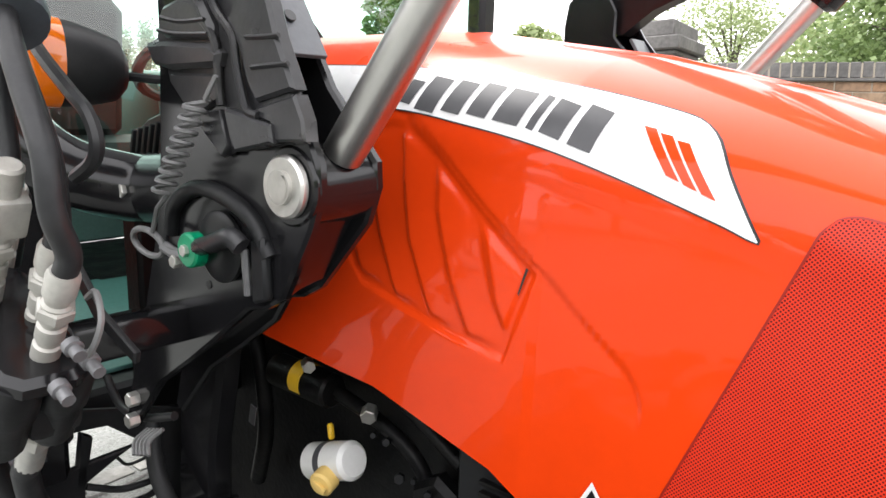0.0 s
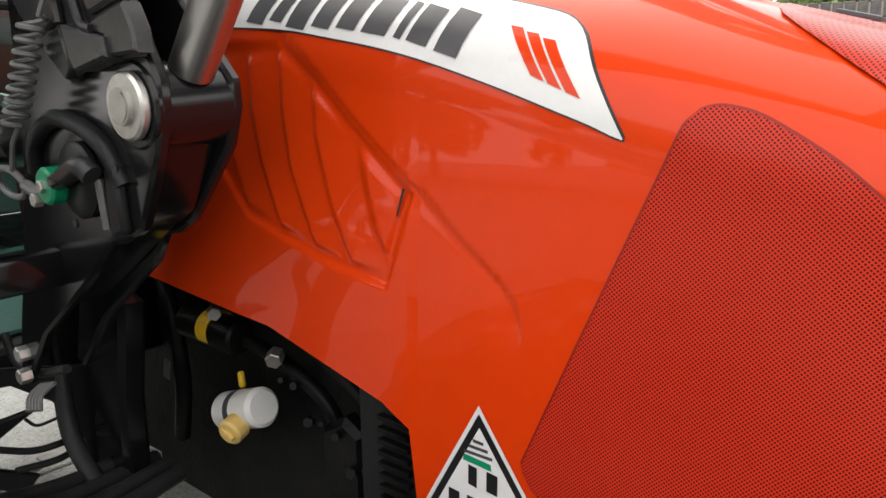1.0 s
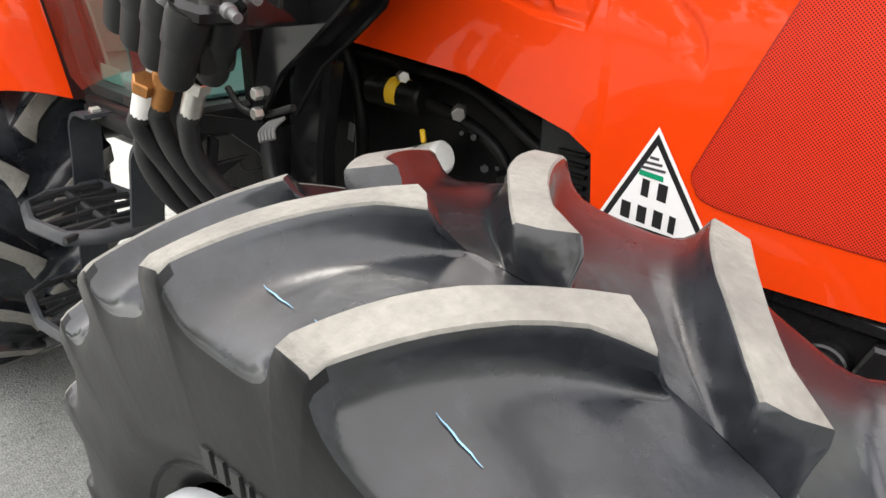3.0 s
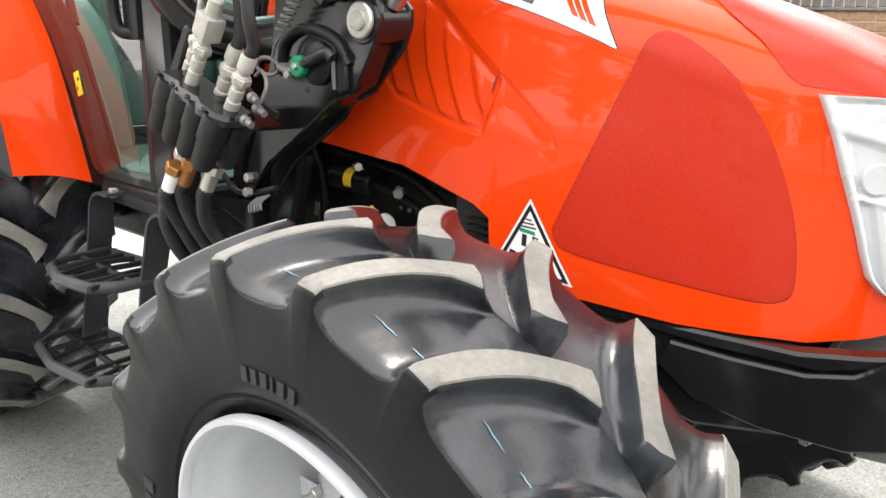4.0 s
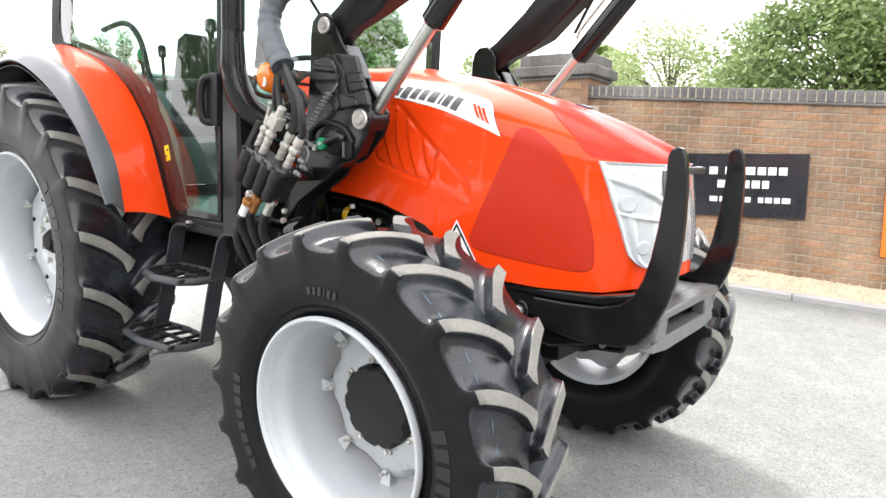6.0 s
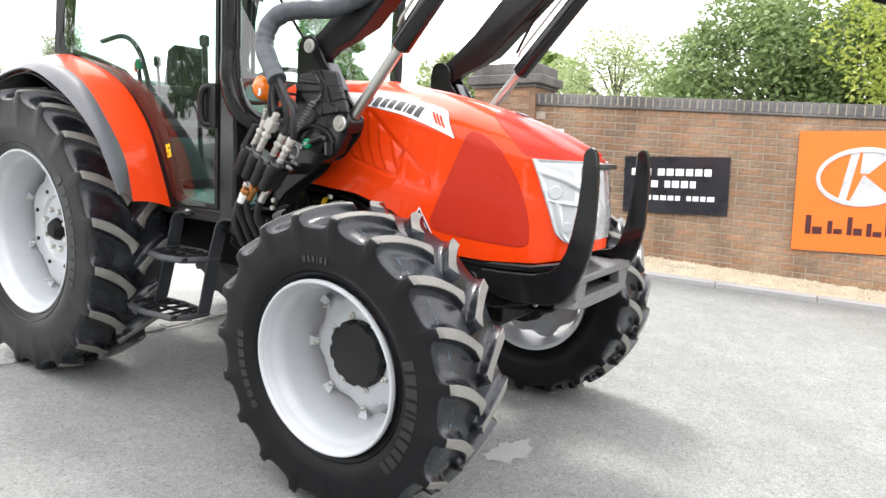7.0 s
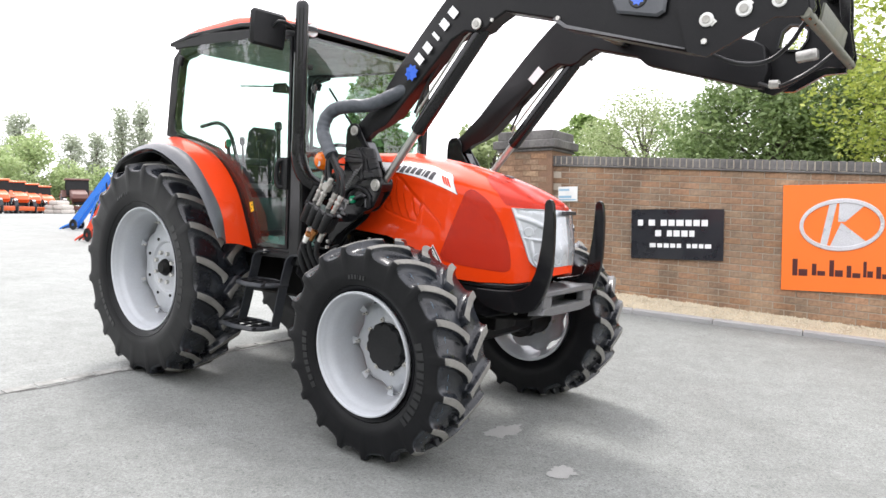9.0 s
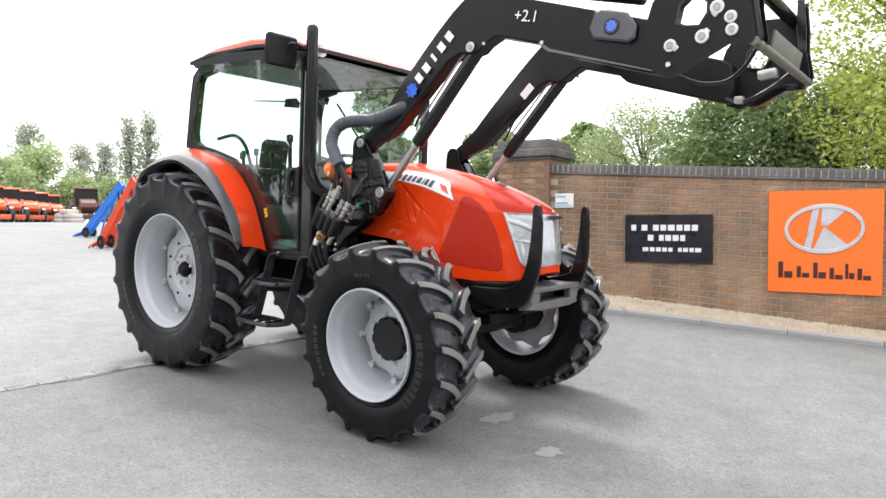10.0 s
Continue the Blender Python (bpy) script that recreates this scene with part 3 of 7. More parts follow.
# the pressed crease that runs down the flank, the vent's edges and its louvre ridges, as (x, z)
CREASE = [(-0.395, 1.562), (-0.365, 1.540), (-0.347, 1.527), (-0.272, 1.460), (-0.200, 1.402), (-0.160, 1.371), (-0.100, 1.318), (-0.052, 1.280), (-0.037, 1.258), (-0.030, 1.234), (-0.031, 1.195)]
VENT_LOW = [(-0.56, 1.420), (-0.503, 1.360), (-0.459, 1.311), (-0.385, 1.288), (-0.294, 1.263), (-0.208, 1.250)]
RIDGES = [[(1.26, dx - 0.375), (1.323, dx - 0.407), (1.390, dx - 0.435), (1.455, dx - 0.454), (1.514, dx - 0.459), (1.56, dx - 0.460)] for dx in (-0.116, -0.058, 0.0)]
RIDGES += [[(1.26, -0.318), (1.303, -0.342), (1.386, -0.380), (1.465, -0.395), (1.541, -0.402), (1.56, -0.403)], [(1.25, -0.258), (1.279, -0.275), (1.345, -0.308), (1.430, -0.336), (1.52, -0.343), (1.56, -0.343)], [(1.25, -0.190), (1.277, -0.206), (1.323, -0.236), (1.388, -0.257), (1.46, -0.267), (1.56, -0.268)], [(1.25, -0.130), (1.30, -0.150), (1.40, -0.165), (1.56, -0.165)]]


def ease(f):
    f = max(0.0, min(1.0, f))
    return f * f * (3 - 2 * f)


def hood_relief(x, z):
    """How far the pressed shapes of the flank stand out, in metres."""
    if not (-0.60 < x < 0.02 and 1.15 < z < 1.575):
        return 0.0
    best, below, along = 9.0, False, 0.0
    for i, ((xa, za), (xb, zb)) in enumerate(zip(CREASE, CREASE[1:])):
        dx, dz = xb - xa, zb - za
        f = max(0.0, min(1.0, ((x - xa) * dx + (z - za) * dz) / (dx * dx + dz * dz)))
        d = math.hypot(x - xa - f * dx, z - za - f * dz)
        if d < best:
            best, below, along = d, dx * (z - za) - dz * (x - xa) < 0, (i + f) / (len(CREASE) - 1)
    out = 0.0
    if below:
        out -= 0.0040 * math.exp(-best / 0.022) * ease((1 - along) / 0.15) * ease((best + 0.001) / 0.004)
    top = float(np.interp(x, [p[0] for p in CREASE], [p[1] for p in CREASE])) if x > -0.395 else 1.556
    low = float(np.interp(x, [p[0] for p in VENT_LOW], [p[1] for p in VENT_LOW]))
    right = -0.208 + (z - 1.250) * 0.305
    m = min((top - 0.010 - z) * 0.75, (z - low) * 0.93, (right - x) * 0.95)
    if m > 0:
        out -= 0.0050 * ease(m / 0.006)
        g = ease((m - 0.013) / 0.006)
        if g:
            xs = [float(np.interp(z, [p[0] for p in r], [p[1] for p in r])) for r in RIDGES]
            for a, b in zip(xs, xs[1:]):
                if a <= x < b:
                    f = (x - a) / (b - a)
                    out += g * (0.0065 * (f / 0.16 if f < 0.16 else (1 - f) / 0.84) - 0.001)
    return out


def hood_surface(side):
    bm = bmesh.new()
    qs = sorted(set([q_of(-0.178), q_of(-0.165)] + list(np.linspace(0, q_of(0.4), 44)) + list(np.linspace(q_of(-0.58), q_of(0.0), 190)) + list(np.linspace(q_of(0.4), Q_END, 26))))
    cols = []
    for q in qs:
        x, w = plan(q)
        low, top = lerp(BELLY, x), lerp(CREST, x) - 0.005
        nose = max(0.0, min(1.0, (x - 0.30) / 0.34))
        drop = 0.17 - 0.10 * nose
        knee = top - drop
        zs = [low + (knee - low) * k / 84 for k in range(85)]
        zs += [knee + drop * math.sin(math.radians(a)) for a in (2, 4, 6, 8, 10, 12, 15, 18, 24, 30, 36, 46, 55, 63, 70, 76, 81, 85, 88)]
        col = [hood_at(q, low + 0.012, side, -0.03), hood_at(q, low, side, -0.012)] + [hood_at(q, z, side, hood_relief(x, z)) for z in zs]
        cx = min(x, 0.60)
        last = col[-1]
        for f in (0.35, 0.7, 1.0):
            col.append(Vector((last.x + (min(cx, last.x) - last.x) * f, last.y * (1 - f), last.z + (lerp(CREST, min(cx, last.x)) - last.z) * (1 - (1 - f) ** 2))))
        cols.append([bm.verts.new(c) for c in col])
    for A, B in zip(cols, cols[1:]):
        for i in range(len(A) - 1):
            bm.faces.new((A[i], B[i], B[i + 1], A[i + 1]))
    bmesh.ops.remove_doubles(bm, verts=bm.verts, dist=0.0004)
    return bm


bm = hood_surface(-1)
merged(bm, hood_surface(1))
bmesh.ops.remove_doubles(bm, verts=bm.verts, dist=0.0006)
hood = part("hood", bm, RED, tractor, "glossy orange-red sheet hood, flanks and nose", angle=55)


def ruled(upper, lower, side, proud, nu=24, nv=8, thick=0.0, proud2=None):
    """A patch on the hood's flank between two lines of (x or q, z); each line is a list of (q, z)."""
    bm = bmesh.new()

    def along(line, f):
        d = [0.0]
        for a, b in zip(line, line[1:]):
            d.append(d[-1] + math.hypot(b[0] - a[0], b[1] - a[1]))
        return (float(np.interp(f * d[-1], d, [p[0] for p in line])), float(np.interp(f * d[-1], d, [p[1] for p in line])))

    rows = []
    for j in range(nv + 1):
        g = j / nv
        row = []
        for i in range(nu + 1):
            a, b = along(upper, i / nu), along(lower, i / nu)
            row.append((a[0] + (b[0] - a[0]) * g, a[1] + (b[1] - a[1]) * g))
        rows.append(row)
    out = [proud + ((proud if proud2 is None else proud2) - proud) * j / nv for j in range(nv + 1)]
    vs = [[bm.verts.new(hood_at(q, z, side, pr)) for q, z in row] for row, pr in zip(rows, out)]
    for A, B in zip(vs, vs[1:]):
        for i in range(nu):
            bm.faces.new((A[i], A[i + 1], B[i + 1], B[i]))
    if thick:
        edge = [vs[0], [r[-1] for r in vs], vs[-1], [r[0] for r in vs]]
        flat = [rows[0], [r[-1] for r in rows], rows[-1], [r[0] for r in rows]]
        for line, at2 in zip(edge, flat):
            low = [bm.verts.new(hood_at(q, z, side, (proud if proud2 is None else min(proud, proud2)) - thick)) for q, z in at2]
            for i in range(len(line) - 1):
                bm.faces.new((line[i], line[i + 1], low[i + 1], low[i]))
    bmesh.ops.remove_doubles(bm, verts=bm.verts, dist=0.0003)
    return bm


def rounded(pts, steps=5):
    return [(p.x, p.y) for p in smooth_path([(x, z, 0) for x, z in pts], steps)]


def qx(pts):
    return [(q_of(x), z) for x, z in pts]


for side in (-1, 1):
    # white swoosh with a dark edge, letter bars and red slashes
    up = [(-0.86, 1.612), (-0.66, 1.622), (-0.517, 1.621), (-0.374, 1.615), (-0.195, 1.598), (-0.06, 1.571), (-0.003, 1.549), (0.03, 1.500), (0.065, 1.441)]
    lo = [(-0.86, 1.560), (-0.66, 1.571), (-0.424, 1.562), (-0.30, 1.545), (-0.19, 1.524), (-0.08, 1.492), (0.024, 1.456), (0.050, 1.445), (0.064, 1.440)]
    up, lo = rounded(up), rounded(lo)
    part("decal_border", ruled(qx([(x + (0.0022 if x > 0 else 0), z + 0.0016) for x, z in up]), qx([(x + (0.0022 if x > 0.06 else 0), z - 0.0020) for x, z in lo]), side, 0.0012, 80, 6), INK, hood)
    decal = part("decal", ruled(qx(up), qx(lo), side, 0.0022, 80, 6), WHITE, hood, "white swoosh decal with grey letter bars")
    x = -0.455
    for wd, hg in ((0.042, 0.036), (0.030, 0.030), (0.044, 0.044), (0.040, 0.040), (0.040, 0.040), (0.050, 0.040), (0.014, 0.040), (0.038, 0.040), (0.040, 0.046)):
        zc = float(np.interp(x, [-0.46, -0.3, -0.2, -0.1, 0.0], [1.590, 1.578, 1.562, 1.538, 1.505]))
        sl = 0.012
        dz = -0.13 * wd - (0.10 * wd if x > -0.25 else 0)
        part("letter_bar", ruled(qx([(x + sl, zc + hg / 2), (x + wd * 0.74 + sl, zc + hg / 2 + dz)]), qx([(x, zc - hg / 2), (x + wd * 0.74, zc - hg / 2 + dz)]), side, 0.0034, 4, 3), LETTER, decal)
        x += wd * 0.86 + 0.006
    for k in range(3):
        o = 0.0195 * k
        part("slash", ruled(qx([(-0.072 + o, 1.551 - o * 0.36), (-0.058 + o, 1.548 - o * 0.36)]), qx([(-0.033 + o, 1.500 - o * 0.42), (-0.018 + o, 1.494 - o * 0.42)]), side, 0.0034, 3, 6), RED, decal)
    # perforated cooling panel in each flank
    up = [(-0.022, 1.078), (0.020, 1.190), (0.068, 1.318), (0.106, 1.420), (0.122, 1.462), (0.138, 1.472), (0.160, 1.470), (0.187, 1.460), (0.240, 1.428), (0.282, 1.394)]
    lo = [(-0.020, 1.068), (0.016, 1.040), (0.20, 1.022), (0.36, 1.014), (0.405, 1.020), (0.424, 1.044), (0.415, 1.130), (0.388, 1.220), (0.345, 1.310), (0.284, 1.392)]
    up, lo = rounded(up), rounded(lo)
    part("panel_gasket", ruled(qx([(x - 0.002 if x < 0.12 else x + 0.0015, z + 0.002) for x, z in up]), qx([(x - 0.001 if x < 0 else x + 0.002, z - 0.0025) for x, z in lo]), side, 0.0010, 90, 20), GASKET, hood)
    part("cooling_panel", ruled(qx(up), qx(lo), side, 0.0030, 90, 20), MESH, hood, "perforated dark red cooling panel")
    part("vent_slit", ruled(qx([(-0.187, 1.376), (-0.184, 1.374)]), qx([(-0.196, 1.342), (-0.194, 1.340)]), side, -0.0015, 2, 6), INK, hood, "narrow black slit in the vent")
    # headlamp panel that wraps round the nose
    EDGE = [(1.040, 0.585), (1.047, 0.560), (1.058, 0.541), (1.083, 0.521), (1.125, 0.505), (1.192, 0.484), (1.299, 0.446), (1.381, 0.409), (1.40, 0.405)]
    bm = bmesh.new()
    grid = []
    for j in range(73):
        z = 1.042 + (1.381 - 1.042) * j / 72
        qa, qb = q_of(lerp(EDGE, z)), q_of(0.600)
        row = []
        for i in range(49):
            f = i / 48
            brow = lerp([(0.0, 1.335), (0.15, 1.328), (0.45, 1.312), (0.75, 1.288), (1.0, 1.262)], f)
            shelf = 1.213 - 0.014 * f + 0.010 * (1 - f) ** 4
            d = 0.0035 + 0.0125 * ease((0.10 - f) / 0.05 + 0.5)
            d = max(d, 0.0035 + 0.0135 * ease(1.6 - abs(z - brow) / 0.0115))
            d = max(d, 0.0035 + 0.0125 * ease(1.5 - abs(z - shelf) / 0.0055))
            d = max(d, 0.0035 + 0.0115 * ease(1.5 - (1.381 - z) / 0.006))
            d = max(d, 0.0035 + 0.0110 * ease(1.5 - (z - 1.042) / 0.008))
            d = max(d, 0.0035 + 0.0090 * ease(1.4 - abs(f - 0.26 - (z - 1.13) * 0.3) / 0.07) * (1 if z < shelf else 0))
            d *= ease(min(i / 1.5, 1)) * ease(min(j / 1.5, 1)) * 0.8 + 0.2
            row.append(bm.verts.new(hood_at(qa + (qb - qa) * f, z, side, d)))
        grid.append(row)
    for A, B in zip(grid, grid[1:]):
        for i in range(48):
            bm.faces.new((A[i], A[i + 1], B[i + 1], B[i]))
    lamp = part("headlamp_panel", bm, LAMP, hood, "pale grey moulded headlamp panel", angle=75)
    part("grille_panel", ruled([(q_of(0.600), 1.381), (Q_END, 1.376)], [(q_of(0.600), 1.052), (Q_END, 1.060)], side, 0.0045, 12, 10), LAMP_IN, hood, "grey grille between the headlamps")
    for zc, qf, rr in ((1.251, 0.514, 0.021), (1.110, 0.556, 0.017)):
        c = hood_at(q_of(qf), zc, side, 0.003)
        out = (hood_at(q_of(qf), zc, side, 0.05) - c).normalized()
        ring = part("lamp_ring", tube([c - out * 0.006, c + out * 0.009, c + out * 0.012, c + out * 0.010, c + out * 0.004], [rr + 0.006, rr + 0.0055, rr + 0.003, rr, rr - 0.001], 28), LAMP, lamp)
        part("lens", rod(c - out * 0.004, c + out * 0.0075, rr - 0.002, 28, 0.005), LENS, ring, "clear round headlamp lens")
    part("inner_edge", ruled([(q_of(0.598), 1.36), (q_of(0.603), 1.07)], [(q_of(0.606), 1.36), (q_of(0.611), 1.07)], side, 0.010, 12, 2, 0.008), GREY_PLASTIC, lamp)
    # perforated top of the nose
    lo = [(q_of(0.13), 1.572), (q_of(0.20), 1.528), (q_of(0.30), 1.462), (q_of(0.372), 1.392), (q_of(0.45), 1.384), (q_of(0.53), 1.378), (q_of(0.60), 1.372), (Q_END - 0.002, 1.368)]
    qs = np.linspace(q_of(0.13), Q_END - 0.002, 30)
    bm = bmesh.new()
    cols = []
    for q in qs:
        z0 = float(np.interp(q, [p[0] for p in lo], [p[1] for p in lo]))
        z1 = lerp(CREST, plan(q)[0]) - 0.006
        col = [hood_at(q, min(z0 + (z1 - z0) * math.sin(math.radians(90 * k / 10)), z1), side, 0.0) for k in range(11)]
        last = col[-1]
        cx = min(last.x, 0.60)
        col += [Vector((last.x + (cx - last.x) * f, last.y * (1 - f), last.z + (lerp(CREST, cx) - last.z) * (1 - (1 - f) ** 2))) for f in (0.35, 0.7, 1.0)]
        cols.append([bm.verts.new(c + Vector((0, side * 0.0012, 0.0022))) for c in col])
    for A, B in zip(cols, cols[1:]):
        for i in range(len(A) - 1):
            bm.faces.new((A[i], A[i + 1], B[i + 1], B[i]))
    bmesh.ops.remove_doubles(bm, verts=bm.verts, dist=0.0003)
    part("nose_screen", bm, MESH, hood, "perforated dark red nose screen")

part("badge_bar", plate([(-0.06, 1.352), (0.06, 1.352), (0.055, 1.374), (-0.055, 1.374)], 0.615, 0.652, "x", 0.003), INK, hood, "dark badge plate on the nose")
part("hood_scoop", box((0.05, 0.05, 0.010), (0.20, 0.02, lerp(CREST, 0.2) + 0.003), 0.004, (0, 14, 0)), GREY_PLASTIC, hood, "small clip on the hood")

# triangular plate sticker with plain bars
tri = [(-0.078, 1.130), (0.030, 0.967), (-0.155, 0.978)]


def tri_patch(scale, mat, proud, name, parent):
    cx, cz = sum(p[0] for p in tri) / 3, sum(p[1] for p in tri) / 3 - 0.004
    P = [(cx + (x - cx) * scale, cz + (z - cz) * scale) for x, z in tri]
    up = [P[2], P[0]]
    lo = [P[2], P[1]]
    return part(name, ruled(qx(up), qx(lo), -1, proud, 14, 10), mat, parent)


sticker = tri_patch(1.04, WHITE, 0.0022, "triangle_plate", hood)
tagged(sticker, "white and black triangular plate sticker with plain bars")
tri_patch(0.95, INK, 0.0030, "black_border", sticker)
tri_patch(0.80, WHITE, 0.0038, "white_field", sticker)
for x, z, w, h in ((-0.092, 1.045, 0.016, 0.030), (-0.068, 1.043, 0.020, 0.030), (-0.120, 1.006, 0.021, 0.030), (-0.094, 1.004, 0.020, 0.030), (-0.069, 1.002, 0.020, 0.030), (-0.044, 0.9995, 0.014, 0.030)):
    x, w, h = x + w * 0.14, w * 0.72, h * 0.86
    part("plate_bar", ruled(qx([(x, z + h / 2), (x + w, z + h / 2 - 0.002)]), qx([(x, z - h / 2), (x + w, z - h / 2 - 0.002)]), -1, 0.0046, 2, 2), INK, sticker)
for k in range(3):
    part("print_line", ruled(qx([(-0.084 - 0.006 * k, 1.092 - 0.008 * k), (-0.070 + 0.006 * k, 1.091 - 0.008 * k)]), qx([(-0.084 - 0.006 * k, 1.088 - 0.008 * k), (-0.070 + 0.006 * k, 1.087 - 0.008 * k)]), -1, 0.0046, 2, 2), LETTER, sticker)
part("label_strip", ruled(qx([(-0.096, 1.070), (-0.060, 1.066)]), qx([(-0.097, 1.062), (-0.059, 1.058)]), -1, 0.0046, 3, 2), GREENP, sticker)

# ---- frame rail, black skirt, bumper ----
chassis = part("front_frame", plate([(-0.30, 0.90), (-0.20, 0.945), (0.05, 0.925), (0.30, 0.918), (0.46, 0.925), (0.482, 0.91), (0.482, 0.80), (0.45, 0.775), (0.30, 0.735), (0.16, 0.76), (0.0, 0.80), (-0.2, 0.79), (-0.30, 0.80)], -0.30, 0.30, "y", 0.01), BLACK, tractor, "black painted front frame casting")
for side in (-1, 1):
    part("skirt", plate([(-0.165, 0.955), (0.04, 0.940), (0.25, 0.934), (0.46, 0.948), (0.56, 0.972), (0.60, 0.985), (0.585, 0.955), (0.50, 0.922), (0.30, 0.908), (0.10, 0.91), (-0.165, 0.925)], side * 0.265, side * 0.312, "y", 0.006), BLACK, tractor)
    b = rod((0.188, side * 0.300, 0.848), (0.188, side * 0.322, 0.848), 0.034, 28)
    part("boss", b, BLACK, chassis)
    part("frame_bolt", hexnut((0.188, side * 0.318, 0.848), (0.188, side * 0.338, 0.848), 0.018), STEEL, chassis, "large zinc hexagon bolt")
    part("small_bolt", hexnut((-0.256, side * 0.300, 0.845), (-0.256, side * 0.316, 0.845), 0.013), STEEL, chassis)
    part("small_bolt", hexnut((-0.250, side * 0.300, 0.800), (-0.250, side * 0.316, 0.800), 0.013), STEEL, chassis)
    part("bolt", hexnut((0.497, side * 0.298, 0.791), (0.497, side * 0.309, 0.791), 0.011), STEEL, chassis)
part("belly_pan", plate([(0.0, 0.68), (0.52, 0.74), (0.58, 0.80), (-0.2, 0.80), (-0.2, 0.68)], -0.20, 0.20, "y", 0.01), ENGINE, tractor)
# nose guard: two upright curved blades on a cast cross bar
guard = part("cross_bar", plate([(-0.298, 0.900), (-0.298, 0.932), (0.298, 0.932), (0.298, 0.900)], 0.612, 0.676, "x", 0.006), CAST_DARK, tractor, "cast grey front weight carrier bar")
part("lower_bar", plate([(-0.298, 0.800), (-0.28, 0.838), (0.28, 0.838), (0.298, 0.800), (0.18, 0.785), (-0.18, 0.785)], 0.612, 0.668, "x", 0.006), CAST_DARK, guard)
for y0, y1 in ((-0.298, -0.19), (0.19, 0.298)):
    part("bar_post", plate([(y0, 0.832), (y1 - 0.012 if y0 < 0 else y1, 0.832), (y1, 0.906), (y0, 0.906)], 0.618, 0.666, "x", 0.006), CAST_DARK, guard)
part("shelf", plate([(-0.275, 0.802), (0.275, 0.802), (0.275, 0.822), (-0.275, 0.822)], 0.50, 0.614, "x", 0.003), CAST_DARK, guard)
part("top_flange", plate([(-0.275, 0.912), (0.275, 0.912), (0.275, 0.930), (-0.275, 0.930)], 0.50, 0.614, "x", 0.003), CAST_DARK, guard)
part("recess_back", plate([(-0.275, 0.80), (0.275, 0.80), (0.275, 0.93), (-0.275, 0.93)], 0.485, 0.50, "x", 0.002), CAST_DARK, guard)
for s in (-1, 1):
    part("web", plate([(0.57, 0.785), (0.640, 0.795), (0.668, 0.87), (0.676, 0.930), (0.60, 0.930)], s * 0.2955, s * 0.275, "y", 0.004), CAST_DARK, guard)
    blade = [(0.652, 1.415), (0.662, 1.434), (0.677, 1.441), (0.693, 1.436), (0.706, 1.415), (0.718, 1.33), (0.722, 1.22), (0.722, 1.10), (0.715, 1.03), (0.700, 0.97), (0.680, 0.92), (0.655, 0.87), (0.62, 0.825), (0.56, 0.80), (0.42, 0.79), (0.30, 0.80), (0.22, 0.85), (0.24, 0.905), (0.36, 0.908), (0.48, 0.918), (0.55, 0.94), (0.59, 0.975), (0.615, 1.03), (0.632, 1.10), (0.645, 1.20), (0.652, 1.32)]
    part("guard_blade", plate(blade, s * 0.296, s * 0.325, "y", 0.005), BLACK, tractor, "tall curved black nose guard blade")

# ---- engine bay, gearbox, axles ----
engine = part("engine_block", plate([(-1.05, 0.62), (-0.15, 0.62), (-0.15, 1.18), (-1.05, 1.30)], -0.24, 0.24, "y", 0.02), ENGINE, tractor, "black engine block and radiator in the open bay")
part("hood_inner", plate([(-0.95, 1.15), (-0.20, 1.06), (-0.17, 0.95), (0.28, 0.96), (0.28, 1.40), (-0.1, 1.55), (-0.95, 1.62)], -0.27, 0.27, "y", 0.01), ENGINE, engine)
part("radiator_cowl", plate([(-0.30, 0.86), (-0.18, 0.86), (-0.18, 1.08), (-0.30, 1.13)], -0.335, 0.335, "y", 0.008), SATIN, engine)
for k in range(11):
    part("cowl_slot", box((0.055, 0.012, 0.007), (-0.225, -0.339, 0.885 + k * 0.0175), 0.002), ENGINE, engine)
part("air_cover", plate([(-0.42, 0.86), (-0.33, 0.86), (-0.33, 0.98), (-0.37, 1.0), (-0.42, 0.97)], -0.30, -0.26, "y", 0.01), ENGINE, engine)
part("starter", rod((-0.76, -0.30, 1.075), (-0.60, -0.30, 1.075), 0.031, 24, 0.005), ENGINE, engine)
part("warning_band", rod((-0.690, -0.30, 1.078), (-0.660, -0.30, 1.078), 0.0325, 24, 0.0005), YELLOW, engine, "yellow electrical warning label")
part("pipe", tube(smooth_path([(-0.60, -0.29, 1.07), (-0.50, -0.29, 1.05), (-0.42, -0.28, 1.0), (-0.38, -0.27, 0.9)]), 0.013, 12), ENGINE, engine)
part("pipe", tube(smooth_path([(-0.9, -0.27, 1.14), (-0.7, -0.29, 1.135), (-0.5, -0.28, 1.11), (-0.33, -0.28, 1.03)]), 0.012, 10), ENGINE, engine)
part("pipe", tube(smooth_path([(-0.86, -0.28, 0.8), (-0.8, -0.3, 0.95), (-0.82, -0.3, 1.1), (-0.9, -0.28, 1.2)]), 0.016, 10), ENGINE, engine)
part("union", hexnut((-0.505, -0.305, 1.075), (-0.49, -0.325, 1.07), 0.014), STEEL, engine)
part("union", hexnut((-0.655, -0.315, 1.118), (-0.63, -0.33, 1.12), 0.012), STEEL, engine)
part("dipstick", rod((-0.60, -0.31, 1.02), (-0.59, -0.315, 0.995), 0.006, 8), YELLOW, engine)
fil = part("oil_filter", rod((-0.628, -0.325, 0.944), (-0.522, -0.325, 0.984), 0.033, 32, 0.007), OFFWHITE, tractor, "white spin-on oil filter canister")
